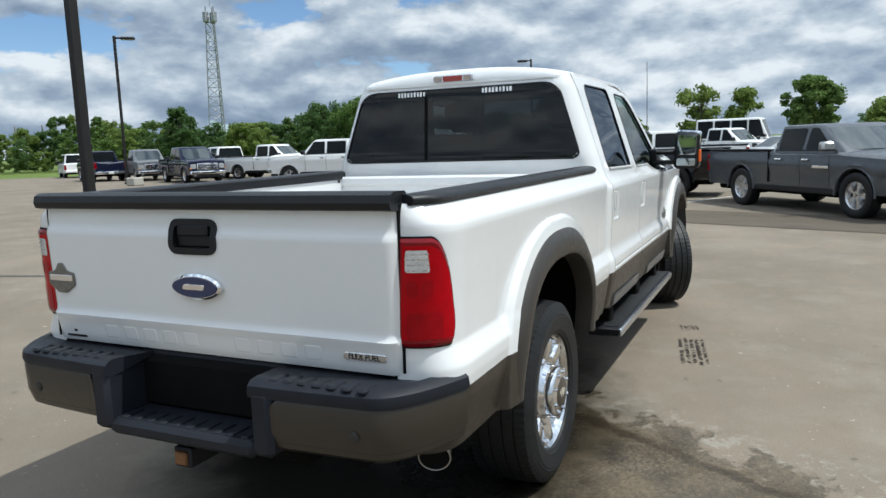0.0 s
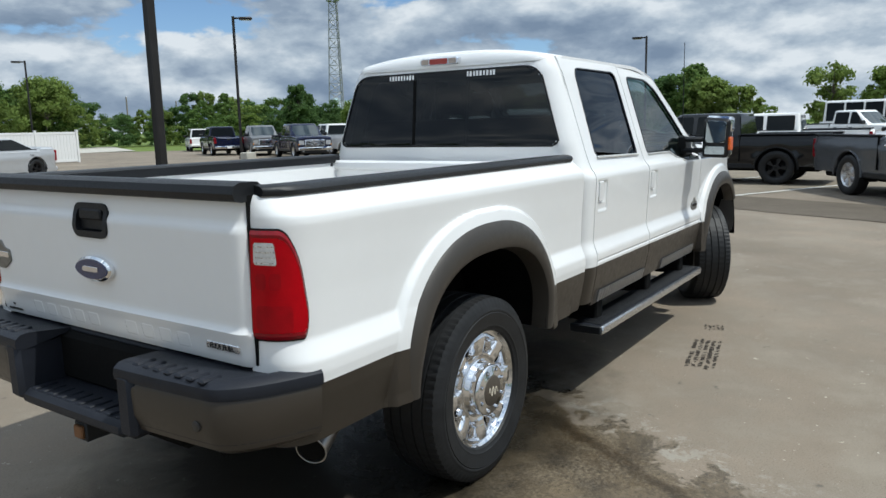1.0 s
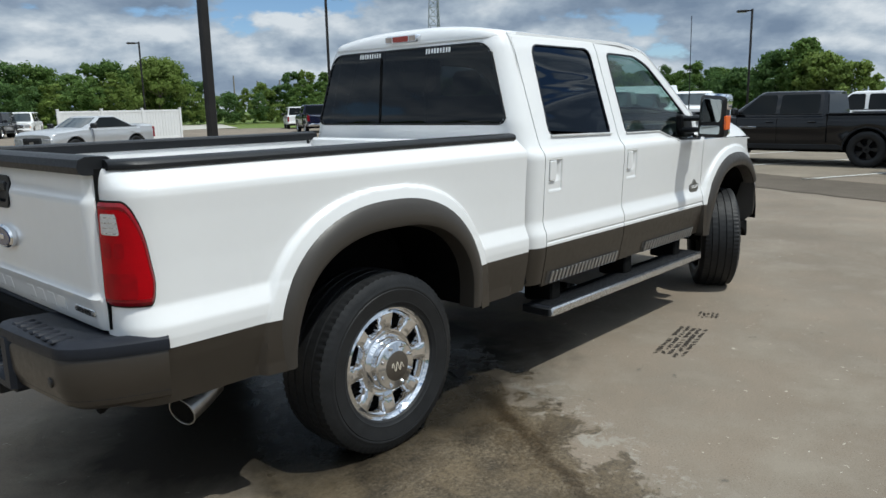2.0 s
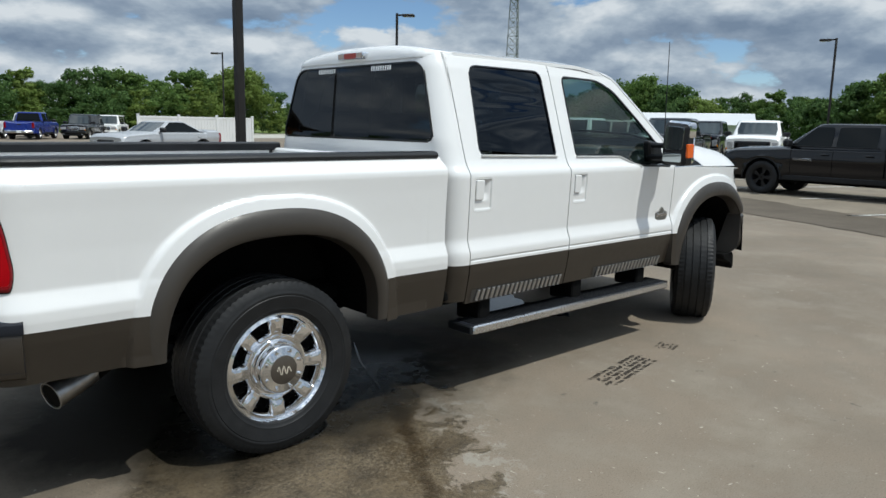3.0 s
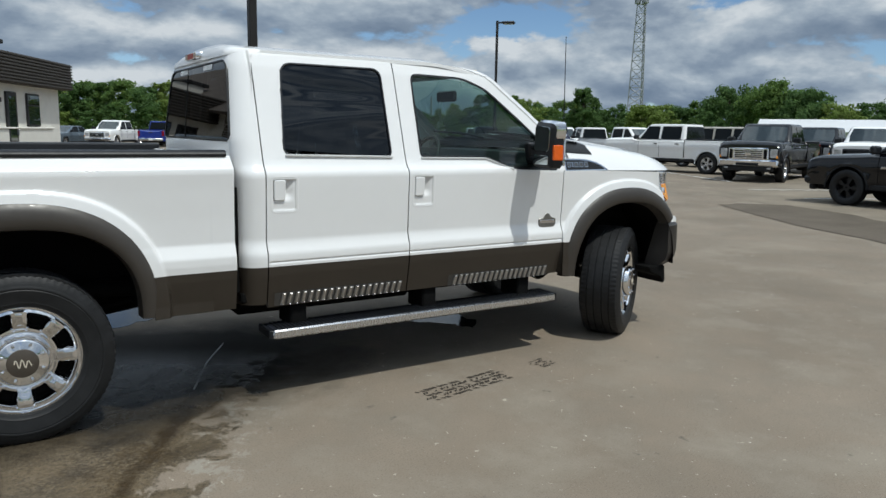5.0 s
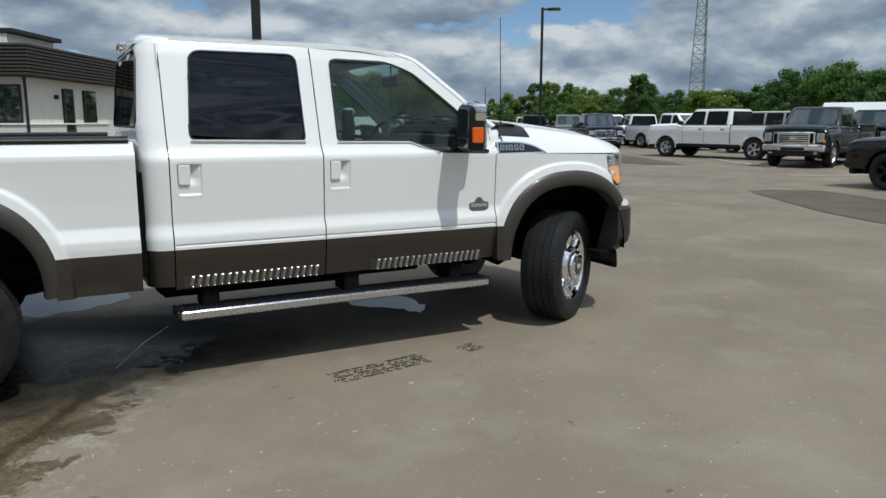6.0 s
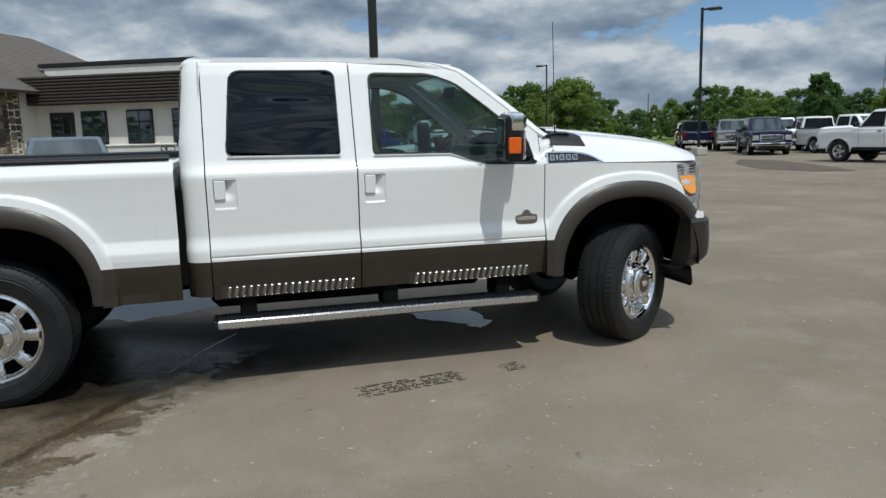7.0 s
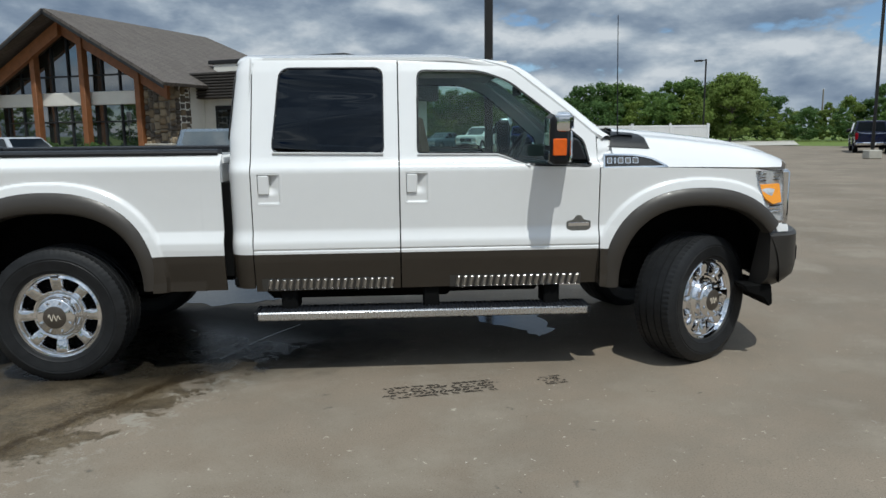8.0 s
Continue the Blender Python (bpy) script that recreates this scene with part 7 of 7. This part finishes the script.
street_lamp(3.50, 6.29, 7.8, 0.122, 220, "dark square lamp pole close behind the white pickup")
street_lamp(26.4, 31.4, 8.0, 0.125, -48, "dark lamp pole with one head over the stalls")
street_lamp(30.7, 63.2, 7.95, 0.125, 150, "dark lamp pole near the far woods")
street_lamp(53.1, 16.7, 7.95, 0.13, 110, "dark lamp pole in the far row")
for x, y, h, r in ((62.9, 98.7, 7.0, 0.14), (66.0, 97.0, 6.2, 0.13), (69.5, 96.0, 6.4, 0.13), (35.3, 98.0, 7.4, 0.13), (33.0, 96.5, 7.0, 0.13)):
    th = thing("utility_pole", "bare weathered utility pole", "pole", "utility poles")
    part("pole", Geo().tube([(x, y, 0), (x, y, h)], [r, r * 0.7], 10), WOOD_POLE, th)
    part("cap", Geo().lathe([(0.001, r * 0.6), (r * 0.6, r * 0.3), (r * 0.74, 0)], 10, mat=Matrix.Translation((x, y, h)) @ Matrix.Rotation(radians(90), 4, "X")), STEEL, th)

block = thing("concrete_block", "pale concrete block on the lot", "block")
part("block", Geo().box((24.7, 29.0, 0), (25.35, 29.6, 0.42), 0.04), PALE, block)
part("lifting_eye", Geo().tube([(25.0, 29.3, 0.42), (25.0, 29.3, 0.47), (25.05, 29.3, 0.47), (25.05, 29.3, 0.42)], 0.008, 6), STEEL, block)

mast = thing("lattice_tower", "tall galvanised lattice radio mast", "tower")
TX, TY, TH = 127.0, 114.7, 33.5
legs = []
for k in range(3):
    a = radians(20 + 120 * k)
    legs.append(lambda z, a=a: Vector((TX + (2.35 - 1.35 * z / TH) * math.cos(a), TY + (2.35 - 1.35 * z / TH) * math.sin(a), z)))
for k in range(3):
    part("leg", Geo().tube([legs[k](0), legs[k](TH)], 0.13, 6), GALV, mast)
zs = list(np.arange(0, TH + 0.1, 2.0))
for k in range(3):
    for i in range(len(zs) - 1):
        a, b = legs[k], legs[(k + 1) % 3]
        part("brace", Geo().tube([a(zs[i]), b(zs[i + 1])], 0.06, 4).tube([b(zs[i]), a(zs[i + 1])], 0.06, 4).tube([a(zs[i + 1]), b(zs[i + 1])], 0.05, 4), GALV, mast)
g = Geo()
for k in range(3):
    p = legs[k](TH - 2.2)
    g.box((p.x - 0.5, p.y - 0.5, TH - 3.4), (p.x + 0.5, p.y + 0.5, TH - 1.2), 0.1)
part("antenna_panels", g, GALV, mast)
part("top_rod", Geo().tube([(TX, TY, TH), (TX, TY, TH + 4)], 0.06, 6), GALV, mast)

# ---- trees ----
def leaf_material(name, lo, hi):
    m, t, b = material(name)
    v = coords(t)
    geo = t.nodes.new("ShaderNodeNewGeometry")
    f = math_node(t, "ADD", math_node(t, "MULTIPLY", geo.outputs["Random Per Island"], 0.55), math_node(t, "MULTIPLY", noise_node(t, v, 0.5, 3), 0.45))
    t.links.new(mix(t, ramp(t, f, [(0.2, 0.0), (0.8, 1.0)]), lo, hi), b.inputs["Base Color"])
    setp(b, rough=0.65, spec=0.15)
    # thin leaves let the light through
    out = t.nodes["Material Output"]
    tl, mx = t.nodes.new("ShaderNodeBsdfTranslucent"), t.nodes.new("ShaderNodeMixShader")
    t.links.new(b.inputs["Base Color"].links[0].from_socket, tl.inputs[0])
    mx.inputs[0].default_value = 0.5
    t.links.new(b.outputs[0], mx.inputs[1]), t.links.new(tl.outputs[0], mx.inputs[2])
    t.links.new(mx.outputs[0], out.inputs[0])
    return m


LEAF = [leaf_material("leaves_mid", (0.070, 0.135, 0.034), (0.180, 0.268, 0.074)), leaf_material("leaves_dark", (0.056, 0.112, 0.037), (0.132, 0.214, 0.068)), leaf_material("leaves_light", (0.125, 0.187, 0.042), (0.245, 0.320, 0.086))]
BARK = simple("grey_bark", (0.085, 0.070, 0.055), 0.9, var=0.3, scale=6)


def leaf_cloud(rng, h, w, base, n, size, lumps, narrow=0.75):
    """Leaf quads on the skins of many overlapping lumps that fill an uneven crown. Gives vertices of n quads, and the lumps."""
    c = []
    for _ in range(lumps):
        u = rng.random() ** 0.9
        z = base + (h - base) * (0.06 + 0.86 * u)
        r = w * math.sin(math.pi * min(0.97, 0.16 + narrow * u)) ** 0.8 * math.sqrt(rng.uniform(0.05, 1.1))
        a = rng.uniform(0, 2 * math.pi)
        c.append((r * math.cos(a), r * math.sin(a), z, rng.uniform(0.45, 1.25) * w * 1.85 / math.sqrt(lumps)))
    c = np.array(c)
    rs = np.random.RandomState(rng.randint(0, 10 ** 6))
    k = rs.choice(lumps, n, p=c[:, 3] ** 2 / np.sum(c[:, 3] ** 2))
    d = rs.normal(size=(n, 3)) + np.array([0, 0, 0.35])
    d /= np.linalg.norm(d, axis=1)[:, None]
    far = np.where(rs.rand(n) < 0.30, rs.uniform(0.95, 1.55, n), 1.0 - 0.55 * rs.rand(n) ** 1.5)
    p = c[k, :3] + d * (c[k, 3] * far)[:, None] * np.array([1, 1, 0.85])
    m = d + rs.normal(size=(n, 3)) * 0.45
    a = np.cross(m, rs.normal(size=(n, 3)))
    b = np.cross(m, a)
    a /= np.linalg.norm(a, axis=1)[:, None]
    b /= np.linalg.norm(b, axis=1)[:, None]
    s = (size * rs.uniform(0.6, 1.25, n))[:, None]
    return np.stack([p + a * s, p + b * s * 0.7, p - a * s, p - b * s * 0.7], axis=1), c


def leaf_mesh(name, quads, mat):
    n = len(quads)
    me = bpy.data.meshes.new(name)
    me.vertices.add(4 * n), me.loops.add(4 * n), me.polygons.add(n)
    me.vertices.foreach_set("co", quads.reshape(-1).astype(np.float32))
    me.loops.foreach_set("vertex_index", np.arange(4 * n, dtype=np.int32))
    me.polygons.foreach_set("loop_start", np.arange(0, 4 * n, 4, dtype=np.int32))
    me.update(calc_edges=True)
    me.materials.append(mat)
    return me


def trunk_geo(rng, h, lumps, r):
    g = Geo()
    top = h * 0.72
    pts = [(rng.uniform(-0.05, 0.05) * k, rng.uniform(-0.05, 0.05) * k, top * k / 5) for k in range(6)]
    g.tube(pts, [r * (1 - 0.14 * k) for k in range(6)], 8)
    for q in lumps[:14]:
        k = min(4, max(1, int(q[2] / top * 4)))
        s = Vector(pts[k])
        e = Vector(q[:3])
        g.tube([s, s.lerp(e, 0.5) + Vector((0, 0, 0.12)), e], [r * 0.38, r * 0.24, r * 0.08], 5)
    return g


def tree(x, y, h, w, seed, mat, n=5200, size=0.16, base=0.25, lumps=34, label="leafy green tree at the edge of the lot"):
    rng = random.Random(seed)
    quads, c = leaf_cloud(rng, h, w, h * base, n, size, lumps)
    th = thing("tree", label, "tree", "trees round the lot")
    part("trunk", trunk_geo(rng, h, c, 0.03 * h * 0.6), BARK, th)
    cr = new("crown", leaf_mesh("crown", quads, mat))
    cr.parent = th
    th.matrix_basis = pose(x, y, 0, 0, 0, rng.uniform(0, 360))
    return th


def at_bearing(deg, dist, ex=-1.0, ey=-3.0):
    return ex + dist * math.cos(radians(deg)), ey + dist * math.sin(radians(deg))


for deg, dist, h, w, k, mt, sp in ((7.4, 60, 5.5, 1.7, 1, 2, 2600), (4.1, 66, 5.5, 1.4, 2, 2, 3000), (0.2, 44, 4.8, 1.5, 3, 0, 15000), (-5.5, 60, 3.8, 2.2, 4, 2, 8000), (20.6, 70, 4.4, 1.7, 5, 1, 7000), (18.0, 66, 5.4, 2.2, 6, 1, 9000),
                                   (16.6, 64, 6.3, 1.9, 12, 0, 6000), (15.4, 62, 5.0, 1.9, 7, 2, 8000), (13.4, 60, 4.2, 1.7, 8, 2, 4000), (30.4, 84, 6.6, 3.0, 9, 1, 11000), (32.4, 88, 7.6, 3.6, 10, 0, 14000), (35.4, 92, 7.2, 3.4, 11, 1, 12000),
                                   (28.4, 82, 4.8, 2.4, 13, 2, 7000), (46.0, 96, 7.4, 2.0, 14, 1, 9000), (63.2, 95, 8.0, 3.6, 15, 2, 16000), (41.6, 94, 5.2, 2.4, 16, 2, 8000)):
    x, y = at_bearing(deg, dist)
    tree(x, y, h, w, k, LEAF[mt], n=sp, size=0.10 if dist < 56 else 0.155, lumps=34 if sp < 3500 else 90, base=0.22 if dist < 80 else 0.08)

# the far woods: a deep belt of crowns, and a thinner one behind the way that the camera came
rng = random.Random(77)
kinds = []
for k in range(8):
    q, _ = leaf_cloud(rng, 8.0, rng.uniform(1.8, 2.7), 0.1, 5200, 0.165, 72, rng.uniform(0.68, 0.82))
    kinds.append(q)
TOPS = [(-40, 3.6), (-10, 3.6), (8, 3.0), (18, 4.2), (22, 6.0), (25.7, 6.0), (28.2, 4.3), (29.5, 5.0), (31, 6.8), (34, 7.2), (36, 6.5), (38.2, 5.9), (39, 4.9), (41, 5.6), (42.6, 4.0), (43.4, 5.0), (44.8, 4.6), (46, 6.0), (49, 5.2), (51, 6.4), (54, 6.3), (55.1, 5.0), (56.2, 5.3), (57.2, 4.3), (58.3, 4.5), (59.6, 3.7), (60.4, 5.2), (61.3, 6.3), (63.5, 7.0), (66.8, 7.6), (67.8, 6.7), (71.5, 7.0), (73.4, 7.6), (75.2, 6.0), (78, 6.8), (84, 7.0), (95, 6.7), (140, 6.5), (320, 7.0)]
chunks = {0: [], 1: [], 2: []}
# undergrowth in front, the tall crowns, and a lower belt behind them
for dist, share, thin, gap in ((98, (0.45, 0.58, 0.72, 0.84), 2, (1.4, 2.2)), (104, (0.92, 0.98, 1.02, 1.05), 1, (0.85, 1.35)), (112, (0.80, 0.90, 1.0), 2, (1.5, 2.2))):
    deg = -45.0
    while deg < (314 if dist == 98 else 150):
        near = 15 < deg < 106
        hh = float(np.interp(deg, [t[0] for t in TOPS], [t[1] for t in TOPS])) * rng.choice(share if deg < 150 else (0.8, 0.9, 1.0, 1.1))
        x, y = at_bearing(deg, (dist if deg < 150 else 84) + rng.uniform(-2, 2))
        s, a = hh / 7.3, rng.uniform(0, 6.28)
        q = kinds[rng.randrange(8)]
        wide = rng.uniform(0.9, 1.25) * (1.4 if thin == 2 else 1.0)
        q = q[::thin if near else 2] * np.array([s * wide, s * wide, s])
        R = np.array([[math.cos(a), -math.sin(a), 0], [math.sin(a), math.cos(a), 0], [0, 0, 1]])
        chunks[rng.choice((0, 0, 1, 1, 1, 2))].append(q @ R.T + np.array([x, y, -0.05]))
        deg += rng.uniform(*gap) if near else rng.uniform(3.0, 4.5)
for k, lab in ((0, "dense green woods beyond the lot"), (1, "dark green woods beyond the lot"), (2, "pale green trees in the far woods")):
    tagged(new("woodland", leaf_mesh("woodland", np.concatenate(chunks[k]), LEAF[k])), lab, "woods", kind="stuff")

# clipped shrubs along the glass front and the wing
def hedge(at, a0, a1, b, h, seed, n, label):
    rs = np.random.RandomState(seed)
    p = np.stack([rs.uniform(a0, a1, n), b + rs.normal(0, 0.28, n), h * rs.beta(1.6, 1.1, n)], axis=1)
    p[:, 2] *= 0.8 + 0.2 * np.sin(p[:, 0] * 2.1 + seed)
    c = np.array([at(*q) for q in p])
    a, e = rs.normal(size=(n, 3)), rs.normal(size=(n, 3))
    a /= np.linalg.norm(a, axis=1)[:, None]
    e /= np.linalg.norm(e, axis=1)[:, None]
    quads = np.stack([c + a * 0.09, c + e * 0.06, c - a * 0.09, c - e * 0.06], axis=1)
    tagged(new("hedge", leaf_mesh("hedge", quads, LEAF[1])), label, "hedge", kind="stuff")


hedge(lg, -5.8, 4.4, -1.0, 1.15, 3, 5200, "low dark green hedge before the glass front")
hedge(wg, 8.0, 12.6, -0.6, 0.8, 5, 1500, "small green shrubs along the cream wall")
hedge(wg, 10.5, 11.35, -0.9, 1.25, 8, 420, "small loose shrub beside the metal rack")
rack = thing("metal_rack", "brown tubular metal rack beside the cream wall", "rack")
for u0, u1 in ((11.22, 11.44), (11.50, 11.88)):
    pts = [Vector(wg(u, -0.9, z)) for u, z in ((u0, 0.0), (u0, 1.22), (u0 + 0.03, 1.25), (u1 - 0.03, 1.25), (u1, 1.22), (u1, 0.0))]
    part("hoop", Geo().tube(pts, 0.024, 8), BRONZE, rack)
part("foot_bar", Geo().tube([Vector(wg(11.18, -0.9, 0.03)), Vector(wg(11.92, -0.9, 0.03))], 0.024, 8), BRONZE, rack)
